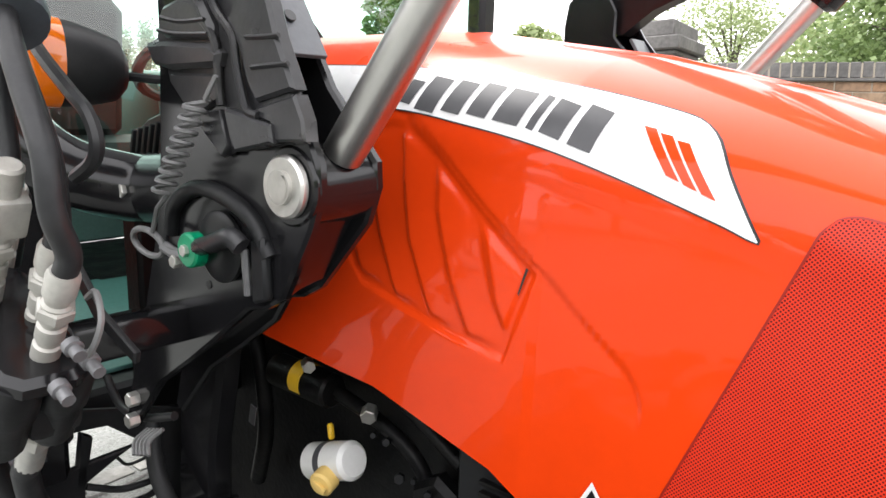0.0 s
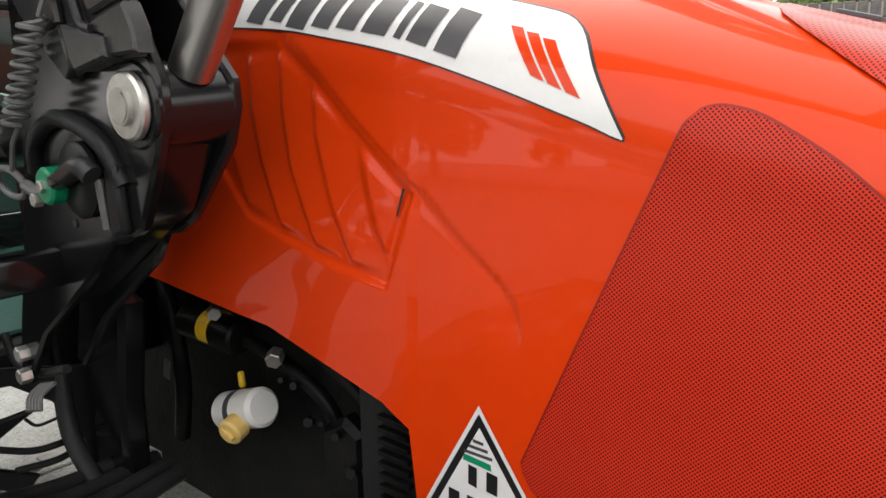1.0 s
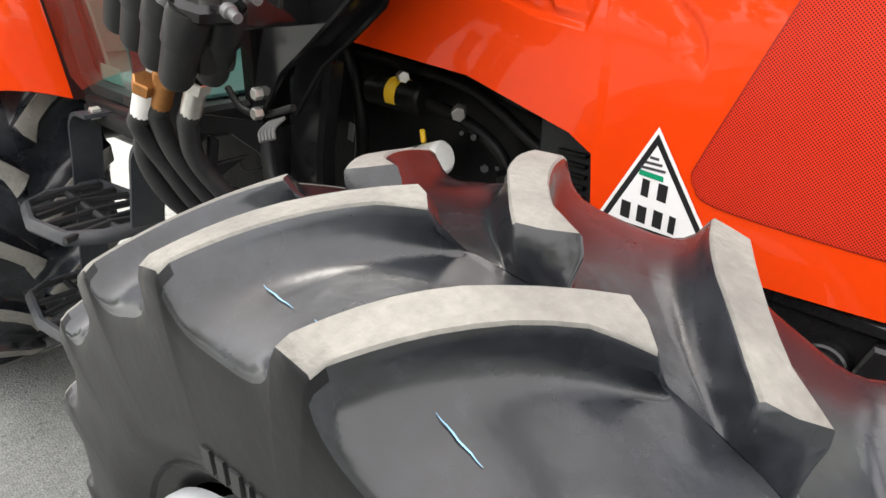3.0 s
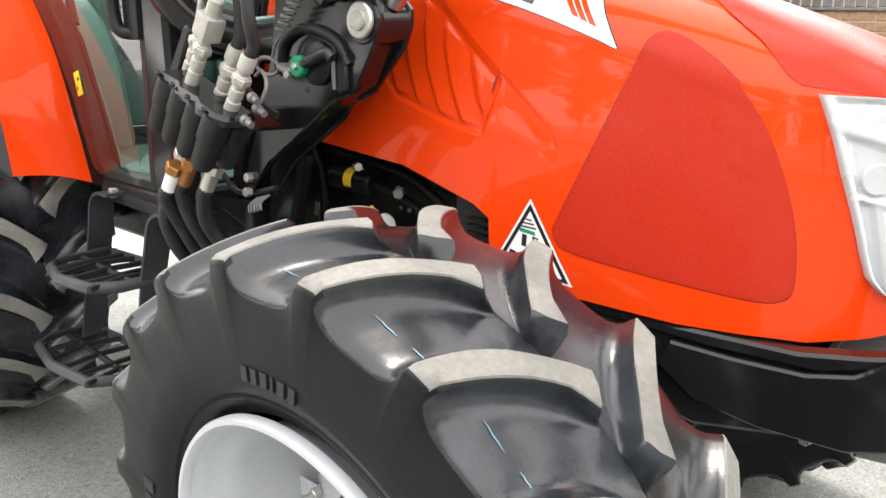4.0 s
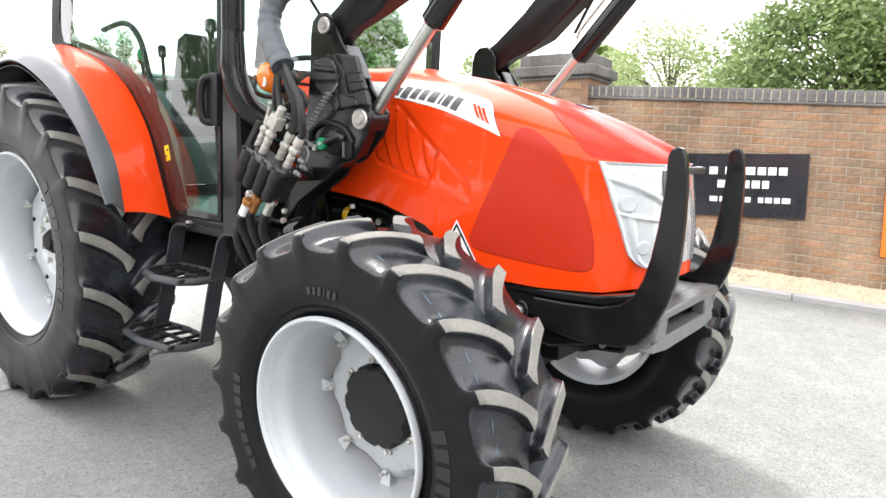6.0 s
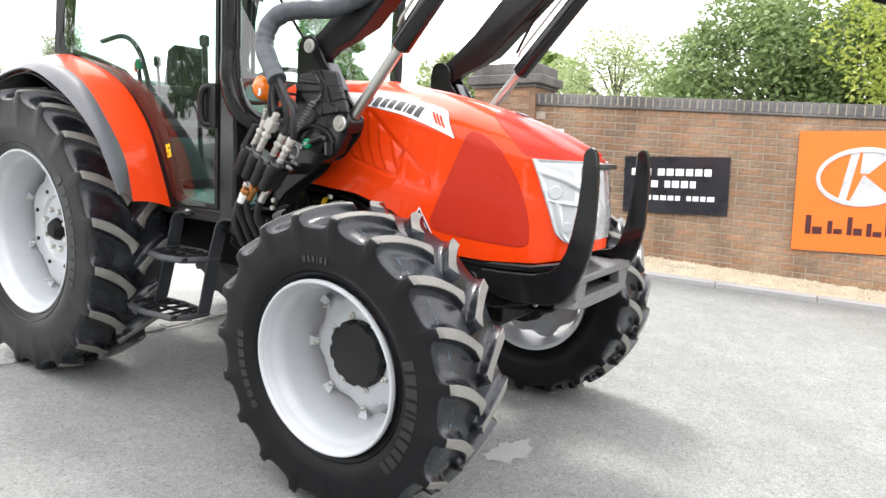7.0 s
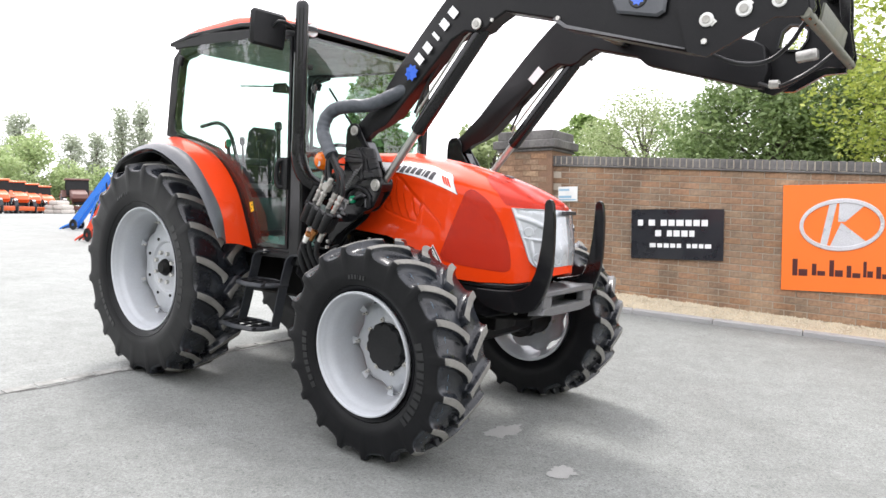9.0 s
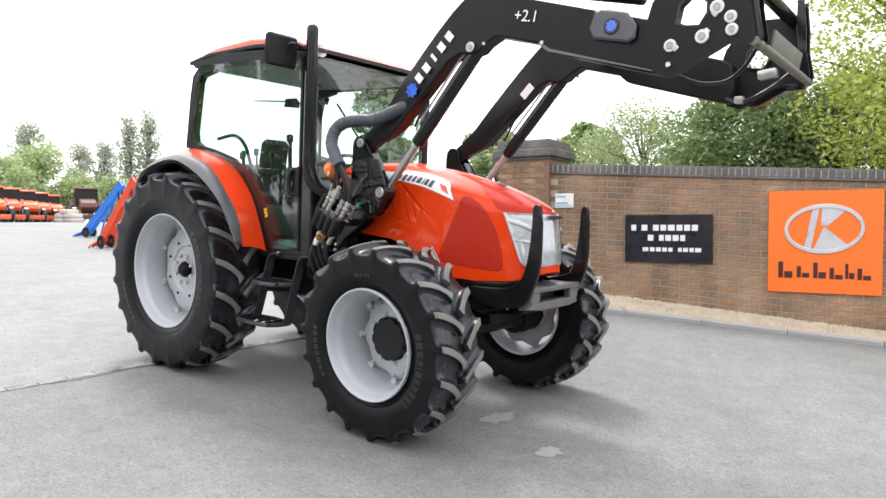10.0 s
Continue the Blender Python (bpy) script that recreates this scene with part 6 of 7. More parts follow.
    # tool carrier at the end: side plates with holes, bars and links
    outer = [(1.40, 2.33), (1.43, 2.44), (1.50, 2.54), (1.60, 2.60), (1.78, 2.60), (1.86, 2.55), (1.88, 2.40), (1.915, 2.235), (1.90, 2.205), (1.87, 2.203), (1.80, 2.212), (1.732, 2.175), (1.62, 2.115), (1.54, 2.075), (1.46, 2.10), (1.43, 2.20)]
    hole = [(1.545, 2.325), (1.560, 2.415), (1.60, 2.452), (1.665, 2.445), (1.700, 2.41), (1.70, 2.36), (1.665, 2.300), (1.60, 2.305)]
    loop = outer + [outer[0]] + [hole[0]] + hole[:0:-1] + [hole[0]]
    car = part("carrier_plate", plate(loop, s * 0.590, s * 0.612, "y", 0), BOOM, loader, "black tool carrier side plate with a hole")
    part("hole_lip", ring_frame(hole, 0.010, s * 0.560, s * 0.614), BLACK, car)
    for x, z, r in ((1.533, 2.226, 0.030), (1.680, 2.254, 0.032), (1.811, 2.272, 0.028), (1.802, 2.329, 0.028), (1.739, 2.379, 0.032)):
        pin_on(car, x, s * 0.612, z, s, r, mat=OFFWHITE)
    for x, z, a in ((1.533, 2.226, 2.0), (1.680, 2.254, 0.7), (1.739, 2.379, 3.4)):
        part("washer_tab", box((0.028, 0.006, 0.028), (x + 0.026 * math.sin(a), s * 0.616, z + 0.026 * math.cos(a)), 0.003, (0, 45, 0)), OFFWHITE, car)
    part("plate_bolt", hexnut((1.53, s * 0.61, 2.137), (1.53, s * 0.625, 2.137), 0.014), STEEL, car)
    for k, y in enumerate((0.585, 0.565, 0.47)):
        part("hitch_upright", plate([(1.84, 2.66), (1.875, 2.66), (1.898, 2.50), (1.905, 2.38), (1.935, 2.24), (1.92, 2.195), (1.885, 2.195), (1.862, 2.25), (1.862, 2.40), (1.845, 2.52)], s * (y - 0.006), s * (y + 0.006), "y", 0.002), BLACK, loader)
    part("tip_cylinder", rod((0.62, s * 0.52, 2.66), (1.35, s * 0.52, 2.50), 0.04, 18), BLACK, loader)
    part("hitch_hose", tube(smooth_path([(1.50, s * 0.44, 2.12), (1.60, s * 0.36, 2.085), (1.70, s * 0.28, 2.10), (1.79, s * 0.30, 2.16), (1.86, s * 0.36, 2.24)]), 0.010, 8), HOSE, loader)
part("lock_bar", rod((1.905, -0.61, 2.215), (1.905, 0.61, 2.215), 0.022, 18), LATCH, loader, "worn steel hitch cross bar")
part("hitch_rail", box((0.012, 0.62, 0.09), (1.900, 0.05, 2.29), 0.003, (0, 8, 0)), LATCH, loader, "scuffed grey-green hitch rail")
part("carrier_top_tube", rod((1.80, -0.58, 2.57), (1.80, 0.58, 2.57), 0.035, 20), BLACK, loader)
part("latch_box", box((0.10, 0.07, 0.05), (1.74, 0.36, 2.235), 0.010, (0, -8, 0)), STEEL, loader)
part("latch_box", box((0.05, 0.05, 0.04), (1.60, 0.34, 2.095), 0.008), STEEL, loader)
part("hook_lug", plate([(1.72, 2.17), (1.80, 2.20), (1.90, 2.19), (1.90, 2.165), (1.80, 2.16), (1.66, 2.08), (1.60, 2.08)], 0.52, 0.56, "y", 0.003), BLACK, loader)
part("torque_tube", rod((0.70, -0.46, 2.44), (0.70, 0.46, 2.44), 0.06, 24), BLACK, loader)
# badges on the boom
lamp_pod = part("badge_pod", plate([(1.095, 2.36), (1.120, 2.440), (1.16, 2.452), (1.30, 2.415), (1.350, 2.35), (1.345, 2.285), (1.31, 2.268), (1.12, 2.305)], -0.580, -0.606, "y", 0.014), GREY_PLASTIC, loader, "dark badge pod with a blue emblem")
part("badge", rod((1.222, -0.600, 2.355), (1.222, -0.612, 2.355), 0.042, 28, 0.004), INK, lamp_pod)


def flower(cx, cz, r, y, name, mat, parent, n=8):
    b = bmesh.new()
    b.faces.new([b.verts.new((cx + r * (1 if k % 2 else 0.72) * math.sin(math.pi * k / n + 0.2), y, cz + r * (1 if k % 2 else 0.72) * math.cos(math.pi * k / n + 0.2))) for k in range(2 * n)])
    return part(name, b, mat, parent)


flower(1.222, 2.355, 0.033, -0.6125, "blue_emblem", BLUE, lamp_pod)
flower(-0.11, 2.118, 0.050, -0.5845, "blue_emblem", BLUE, loader)
for k in range(5):
    c = Vector((-0.055 + 0.056 * k, 0, 2.190 + 0.0575 * k))
    d, e = Vector((0.0165, 0, 0.017)), Vector((-0.022, 0, 0.0205))
    if k == 2:
        d = d * 0.45
    b = bmesh.new()
    b.faces.new([b.verts.new(Vector((p.x, -0.5845, p.z))) for p in (c - d - e, c + d - e, c + d + e, c - d + e)])
    part("letter_bar", b, WHITE, loader)
b = bmesh.new()
b.faces.new([b.verts.new((x, 0.4555, z)) for x, z in ((0.03, 2.23), (0.075, 2.19), (0.15, 2.27), (0.105, 2.31))])
part("label", b, WHITE, loader, "white printed label")
cu = bpy.data.curves.new("size_text", "FONT")
cu.body, cu.size, cu.align_x, cu.align_y = "+2.1", 0.088, "CENTER", "CENTER"
tx = bpy.data.objects.new("size_text", cu)
scene.collection.objects.link(tx)
bpy.context.view_layer.update()
me = bpy.data.meshes.new_from_object(tx.evaluated_get(bpy.context.evaluated_depsgraph_get()))
bpy.data.objects.remove(tx)
me.materials.clear()
me.materials.append(WHITE)
tx = new("size_text", me)
tx.parent = loader
tx.matrix_basis = pose(0.70, -0.5845, 2.472, 90, 10, 0)
tagged(tx, "white painted size figures")

# ---- hydraulic valve, coupler and hoses on the right side ----
valve = thing("hydraulic_coupler", T, "black quick-coupler block with zinc couplings and rubber hoses", "coupler")
AX = Vector((0.555, 0, 0.832)).normalized()
SD = Vector((0.94, 0, -0.343)).normalized()
F0 = Vector((-0.577, -0.79, 1.313))


def on(a, b, y=0.0):
    return F0 + AX * a + SD * b + Vector((0, y, 0))


for b_ in (-0.085, -0.030, 0.028, 0.085):
    for yy in (-0.026, 0.026):
        part("socket", tube([on(-0.125, b_, yy), on(-0.115, b_, yy), on(-0.06, b_, yy), on(-0.055, b_, yy), on(-0.01, b_, yy), on(0.0, b_, yy)], [0.020, 0.024, 0.026, 0.029, 0.029, 0.026], 16), SATIN, valve)
part("flange", plate([(-0.115, -0.035), (-0.10, -0.050), (-0.055, -0.040), (-0.03, -0.052), (0.02, -0.042), (0.05, -0.052), (0.095, -0.046), (0.115, -0.03), (0.118, 0.02), (0.10, 0.045), (-0.10, 0.045), (-0.118, 0.025)], -0.016, 0.012, "z", 0.008), BLACK, valve).matrix_basis = pose(F0.x, F0.y, F0.z, 0, 20.2, 0)
part("rear_body", box((0.20, 0.06, 0.10), on(-0.055, 0.0, 0.02), 0.015, (0, 20, 0)), SATIN, valve)
for b_ in (-0.10, -0.045, 0.012, 0.07):
    part("flange_screw", rod(on(0.008, b_, -0.052), on(0.014, b_, -0.052), 0.006, 10, 0.001), INK, valve)
RUNS = ((Vector((-0.691, -0.76, 1.357)), 0), (Vector((-0.609, -0.80, 1.344)), 1), (Vector((-0.575, -0.765, 1.308)), 2), (Vector((-0.504, -0.785, 1.294)), 3))
for c0, k in RUNS:
    prof = [(-0.012, 0.018), (0.004, 0.0185), (0.024, 0.0185), (0.026, 0.0145), (0.032, 0.0145), (0.034, 0.0185), (0.052, 0.0185), (0.054, 0.0145), (0.060, 0.0145), (0.062, 0.0195), (0.084, 0.0195), (0.087, 0.016), (0.094, 0.016), (0.097, 0.0205), (0.122, 0.0205), (0.128, 0.017)]
    cp = part("coupling", tube([c0 + AX * a for a, _ in prof], [r * 0.78 for _, r in prof], 16), ZINC, valve, "ribbed zinc hose coupling")
    part("collar", hexnut(c0 + AX * 0.066, c0 + AX * 0.082, 0.0195), ZINC, cp)
HOSES = {1: [(-0.535, -0.79, 1.50), (-0.545, -0.788, 1.56), (-0.545, -0.786, 1.63), (-0.575, -0.77, 1.68)],
         2: [(-0.484, -0.768, 1.468), (-0.484, -0.772, 1.512), (-0.512, -0.778, 1.577), (-0.540, -0.783, 1.635), (-0.585, -0.765, 1.69)],
         3: [(-0.410, -0.80, 1.460), (-0.418, -0.80, 1.515), (-0.462, -0.797, 1.575), (-0.510, -0.79, 1.632), (-0.575, -0.77, 1.70)]}
for c0, k in RUNS:
    if k:
        top = c0 + AX * 0.12
        part("hose", tube(smooth_path([top, top + AX * 0.03, *HOSES[k]], 8), 0.0122 if k > 1 else 0.0105, 14), HOSE, valve, "black rubber hydraulic hose")
part("tee", box((0.042, 0.042, 0.050), RUNS[1][0] + AX * 0.125, 0.006, (0, 33, 0)), ZINC, valve)
part("tee_neck", rod(RUNS[1][0] + AX * 0.14, RUNS[1][0] + AX * 0.185, 0.015, 14), ZINC, valve)
part("valve_spindle", rod((-0.645, -0.765, 1.44), (-0.615, -0.765, 1.51), 0.006, 8), ZINC, valve)
part("spindle_head", rod((-0.618, -0.765, 1.505), (-0.614, -0.765, 1.515), 0.010, 10), ZINC, valve)
part("tap", rod((-0.592, -0.77, 1.455), (-0.585, -0.77, 1.485), 0.010, 12), TEAL, valve)
part("thin_hose", tube(smooth_path([(-0.588, -0.77, 1.48), (-0.582, -0.775, 1.55), (-0.565, -0.78, 1.64), (-0.59, -0.765, 1.69)]), 0.008, 8), HOSE, valve)
part("side_arm", plate([(-0.80, 1.335), (-0.755, 1.335), (-0.69, 1.44), (-0.71, 1.455)], -0.755, -0.715, "y", 0.005), SATIN, valve)
part("mount_arm", box((0.05, 0.17, 0.05), (-0.62, -0.64, 1.26), 0.008), BLACK, valve)
part("link_bar", plate([(-0.625, 1.372), (-0.605, 1.382), (-0.535, 1.322), (-0.455, 1.292), (-0.460, 1.278), (-0.548, 1.305)], -0.712, -0.704, "y", 0.002), SATIN, valve)
for k, (x, z, yy, mt) in enumerate(((-0.725, 1.165, -0.77, OFFWHITE), (-0.690, 1.145, -0.81, OFFWHITE), (-0.660, 1.160, -0.79, BRASS), (-0.605, 1.155, -0.77, STEEL))):
    p0 = Vector((x, yy, z))
    part("adapter", rod(p0 - AX * 0.045, p0 + AX * 0.01, 0.0165, 14), mt, valve)
    part("nut", hexnut(p0 + AX * 0.005, p0 + AX * 0.028, 0.021), BRASS if k in (1, 2) else STEEL, valve, "rust-stained union nut" if k in (1, 2) else "")
    q0 = p0 - AX * 0.04
    part("lower_hose", tube(smooth_path([q0, q0 - AX * 0.03, Vector((-0.775 + 0.035 * k, -0.79 + 0.015 * k, 1.02)), Vector((-0.79 + 0.045 * k, -0.72 + 0.02 * k, 0.90)), Vector((-0.84 + 0.05 * k, -0.55, 0.82)), Vector((-0.86 + 0.04 * k, -0.36, 0.80))], 8), 0.0165, 12), HOSE, valve)
for k, (dx, dy, dz, ln) in enumerate(((0.055, 0.02, 0.010, 0.030), (0.070, 0.0, 0.032, 0.022), (0.062, -0.012, -0.010, 0.026))):
    p0 = Vector((-0.504 + dx, -0.785 + dy, 1.294 + dz))
    part("drain_plug", tube([p0, p0 + SD * ln * 0.4, p0 + SD * ln * 0.45, p0 + SD * ln], [0.010, 0.010, 0.007, 0.007], 10), CAST, valve)
part("dust_cap_cord", tube(smooth_path([(-0.445, -0.77, 1.30), (-0.425, -0.765, 1.325), (-0.420, -0.76, 1.35), (-0.44, -0.755, 1.372), (-0.462, -0.755, 1.362)]), 0.0035, 6), COIL, valve)
sleeve_path = smooth_path([(-0.526, -0.785, 1.632), (-0.597, -0.765, 1.705), (-0.659, -0.74, 1.785), (-0.655, -0.715, 1.868), (-0.602, -0.69, 1.917), (-0.51, -0.66, 1.935), (-0.42, -0.62, 1.940), (-0.33, -0.60, 1.962), (-0.25, -0.57, 2.0), (-0.18, -0.52, 2.04)], 12)
part("sleeve", tube(sleeve_path, [0.0405 + 0.0013 * math.sin(i * 0.9 + 2.0 * math.sin(i * 0.23)) for i in range(len(sleeve_path))], 24, flat=0.93), SLEEVE, valve, "wrinkled grey hose sleeve")

for k, pts in enumerate(([(-0.66, -0.46, 0.76), (-0.78, -0.47, 0.79), (-0.90, -0.47, 0.86), (-0.94, -0.46, 0.98)], [(-0.70, -0.54, 1.08), (-0.78, -0.55, 1.055), (-0.86, -0.55, 1.05), (-0.93, -0.54, 1.08)])):
    part("return_hose", tube(smooth_path(pts, 8), (0.016, 0.007)[k], 12), HOSE, valve)
for k in range(5):
    part("wiring_clip", tube(smooth_path([(-0.70 - 0.012 * k, -0.56, 1.065 - 0.004 * k), (-0.715 - 0.012 * k, -0.575, 1.045 - 0.004 * k), (-0.70 - 0.012 * k, -0.585, 1.03 - 0.004 * k)], 5), 0.0035, 6), COIL, valve)

# ---- control unit on the tower: moulded stack, coil cable, green knob and lever ----
unit = thing("loader_control_unit", T, "grey-black moulded valve stack with coiled cable on the tower", "valve")
part("moulding", plate([(-0.610, 1.675), (-0.565, 1.686), (-0.486, 1.700), (-0.392, 1.690), (-0.382, 1.669), (-0.368, 1.624), (-0.330, 1.547), (-0.326, 1.522), (-0.396, 1.519), (-0.461, 1.506), (-0.484, 1.497), (-0.558, 1.551), (-0.596, 1.584), (-0.601, 1.603), (-0.623, 1.643)], -0.566, -0.580, "y", 0.006), MOULD, unit, "ribbed grey-black plastic moulding")
part("right_pad", plate([(-0.441, 1.665), (-0.433, 1.690), (-0.384, 1.688), (-0.373, 1.667), (-0.360, 1.630), (-0.333, 1.578), (-0.400, 1.564), (-0.416, 1.584), (-0.429, 1.620), (-0.453, 1.655)], -0.566, -0.588, "y", 0.004), MOULD, unit)
part("foot_pad", plate([(-0.401, 1.558), (-0.333, 1.573), (-0.319, 1.547), (-0.316, 1.525), (-0.373, 1.522), (-0.375, 1.542), (-0.409, 1.550)], -0.566, -0.588, "y", 0.003), MOULD, unit)
part("front_facet", plate([(-0.454, 1.557), (-0.368, 1.541), (-0.364, 1.521), (-0.434, 1.508), (-0.443, 1.522)], -0.566, -0.594, "y", 0.003), MOULD, unit)
part("side_facet", plate([(-0.542, 1.549), (-0.473, 1.555), (-0.460, 1.513), (-0.472, 1.499)], -0.566, -0.586, "y", 0.002), MOULD, unit)
part("upper_lobe", plate([(-0.585, 1.677), (-0.543, 1.685), (-0.498, 1.677), (-0.491, 1.667), (-0.477, 1.649), (-0.477, 1.633), (-0.585, 1.639), (-0.598, 1.656)], -0.566, -0.592, "y", 0.006), MOULD, unit)
part("middle_lobe", plate([(-0.628, 1.635), (-0.581, 1.635), (-0.480, 1.629), (-0.460, 1.618), (-0.466, 1.603), (-0.575, 1.601), (-0.611, 1.608)], -0.566, -0.594, "y", 0.006), MOULD, unit)
part("lower_lobe", plate([(-0.584, 1.598), (-0.473, 1.595), (-0.473, 1.565), (-0.512, 1.549), (-0.543, 1.550), (-0.572, 1.575)], -0.566, -0.586, "y", 0.004), MOULD, unit)
part("ridge", tube(smooth_path([(-0.487, -0.588, 1.692), (-0.478, -0.588, 1.677), (-0.465, -0.588, 1.660), (-0.439, -0.588, 1.635), (-0.433, -0.588, 1.606), (-0.426, -0.588, 1.581), (-0.415, -0.588, 1.555), (-0.393, -0.588, 1.548)]), 0.0050, 8, flat=1.5), MOULD, unit)
part("ridge", tube(smooth_path([(-0.524, -0.586, 1.693), (-0.514, -0.586, 1.681), (-0.502, -0.586, 1.657), (-0.478, -0.586, 1.634), (-0.472, -0.586, 1.604), (-0.471, -0.586, 1.578), (-0.468, -0.586, 1.559)]), 0.0055, 8, flat=1.5), MOULD, unit)
part("groove_lip", tube(smooth_path([(-0.592, -0.592, 1.648), (-0.548, -0.592, 1.642), (-0.481, -0.592, 1.639)]), 0.0022, 8, flat=1.5), MOULD, unit)
part("groove_lip", tube(smooth_path([(-0.584, -0.592, 1.663), (-0.544, -0.592, 1.656), (-0.487, -0.592, 1.655)]), 0.0022, 8, flat=1.5), MOULD, unit)
part("groove_lip", tube(smooth_path([(-0.403, -0.589, 1.601), (-0.362, -0.589, 1.603), (-0.339, -0.589, 1.604)]), 0.0022, 8, flat=1.5), MOULD, unit)
part("groove_lip", tube(smooth_path([(-0.412, -0.589, 1.633), (-0.377, -0.589, 1.632), (-0.354, -0.589, 1.633)]), 0.0022, 8, flat=1.5), MOULD, unit)
coil = [Vector((-0.487 - 0.093 * f + 0.014 * math.cos(t_), -0.604 + 0.012 * math.sin(t_), 1.566 - 0.118 * f)) for f, t_ in [(k / 130, k / 130 * 2 * math.pi * 9) for k in range(131)]]
part("coiled_cable", tube([Vector((-0.455, -0.60, 1.592))] + coil + [Vector((-0.600, -0.602, 1.425)), Vector((-0.620, -0.60, 1.390))], 0.0032, 6), COIL, unit, "grey coiled cable")
ring = [Vector((-0.645 + 0.040 * math.cos(a), -0.594 - 0.004 * math.sin(a), 1.372 + 0.019 * math.sin(a))) for a in [2 * math.pi * k / 24 for k in range(25)]]
part("ring_pull", tube(ring, 0.0045, 8), COIL, unit)
part("ring_tail", tube([(-0.606, -0.592, 1.372), (-0.585, -0.590, 1.366), (-0.562, -0.588, 1.366)], 0.008, 8), COIL, unit)
part("tail_bolt", hexnut((-0.574, -0.588, 1.357), (-0.574, -0.600, 1.357), 0.009), ZINC, unit)
part("knob", rod((-0.541, -0.575, 1.377), (-0.541, -0.598, 1.377), 0.023, 24, 0.003), GREENP, unit, "green plastic knob with steel centre")
part("knob_centre", hexnut((-0.541, -0.597, 1.377), (-0.541, -0.604, 1.377), 0.008), STEEL, unit)
part("dial", rod((-0.500, -0.566, 1.385), (-0.500, -0.580, 1.385), 0.046, 28, 0.006), SATIN, unit)
part("guard_hood", tube(smooth_path([(-0.625, -0.569, 1.385), (-0.608, -0.572, 1.425), (-0.555, -0.574, 1.453), (-0.495, -0.574, 1.452), (-0.435, -0.572, 1.428), (-0.405, -0.569, 1.385)]), 0.011, 10), SATIN, unit)
part("lever", tube(smooth_path([(-0.525, -0.588, 1.383), (-0.48, -0.594, 1.396), (-0.445, -0.596, 1.408), (-0.428, -0.592, 1.398)]), 0.012, 10), MOULD, unit, angle=80)
part("lever_drop", tube([(-0.440, -0.580, 1.392), (-0.438, -0.578, 1.335)], 0.005, 8), CAST, unit)
part("plate_hole", rod((-0.541, -0.566, 1.327), (-0.541, -0.5685, 1.327), 0.006, 12, 0.0005), INK, unit)
part("lug", plate([(-0.430, 1.405), (-0.405, 1.412), (-0.400, 1.335), (-0.430, 1.325)], -0.566, -0.580, "y", 0.004), SATIN, unit)
# amber indicator on its arm
ind = thing("indicator_lamp", T, "amber indicator lamp in a black housing on a stalk", "lamp")
part("housing", tube([(-0.694, -0.592, 1.600), (-0.695, -0.600, 1.600), (-0.700, -0.625, 1.602), (-0.706, -0.655, 1.605), (-0.709, -0.668, 1.606)], [0.028, 0.040, 0.048, 0.054, 0.056], 24), SATIN, ind)
part("lens", tube([(-0.709, -0.668, 1.606), (-0.713, -0.690, 1.607), (-0.718, -0.715, 1.608), (-0.722, -0.730, 1.608), (-0.724, -0.737, 1.608)], [0.057, 0.056, 0.048, 0.032, 0.008], 24), AMBER, ind, "amber plastic lens")
part("reflector", rod((-0.700, -0.728, 1.590), (-0.701, -0.734, 1.589), 0.020, 16, 0.003), OFFWHITE, ind)
part("stalk", tube([(-0.694, -0.595, 1.594), (-0.65, -0.565, 1.590), (-0.60, -0.54, 1.588)], 0.006, 8), SATIN, ind)
part("cable", tube(smooth_path([(-0.665, -0.72, 1.655), (-0.643, -0.725, 1.640), (-0.588, -0.73, 1.607), (-0.525, -0.73, 1.570), (-0.487, -0.73, 1.548), (-0.470, -0.73, 1.521), (-0.482, -0.73, 1.499), (-0.515, -0.735, 1.48)]), 0.008, 8), HOSE, ind)
CORE = material("brown_brick_core", (0.21, 0.125, 0.08), 0.95, var=0.25, scale=12, fine=60, bump=0.4)

# ---- boundary wall ----
wall = thing("wall_north", Matrix.Identity(4), "weathered red-brown brick boundary wall with a dark coping", "wall", kind="structure")
U0, U1 = -1.10, 6.5
THICK = 0.22
part("core", slab(U0, U1, -0.006, -THICK, lambda v: bank_z(v) - 0.25, lambda v: coping_z(v) + 0.0, 0), MORTAR, wall)
COURSE, LONG = 0.0785, 0.236


def brick_mesh(length, height, depth, name, mat, bev=0.004):
    """A brick whose bed joints follow the wall's fall."""
    b = bmesh.new()
    f = -0.061
    d = Vector((WALL_U.x, WALL_U.y, f)) * length
    o = WALL_N * depth
    c = [Vector((0, 0, 0)), d, d - o, -o]
    lo = [b.verts.new(p) for p in c]
    hi = [b.verts.new(p + Vector((0, 0, height))) for p in c]
    b.faces.new(lo), b.faces.new(hi)
    for i in range(4):
        j = (i + 1) % 4
        b.faces.new((lo[i], lo[j], hi[j], hi[i]))
    bmesh.ops.recalc_face_normals(b, faces=b.faces)
    front_face = max(b.faces, key=lambda q: q.normal.dot(WALL_N))
    bmesh.ops.bevel(b, geom=front_face.edges[:], offset=bev, segments=1, affect="EDGES")
    return finish(b, name, mat)


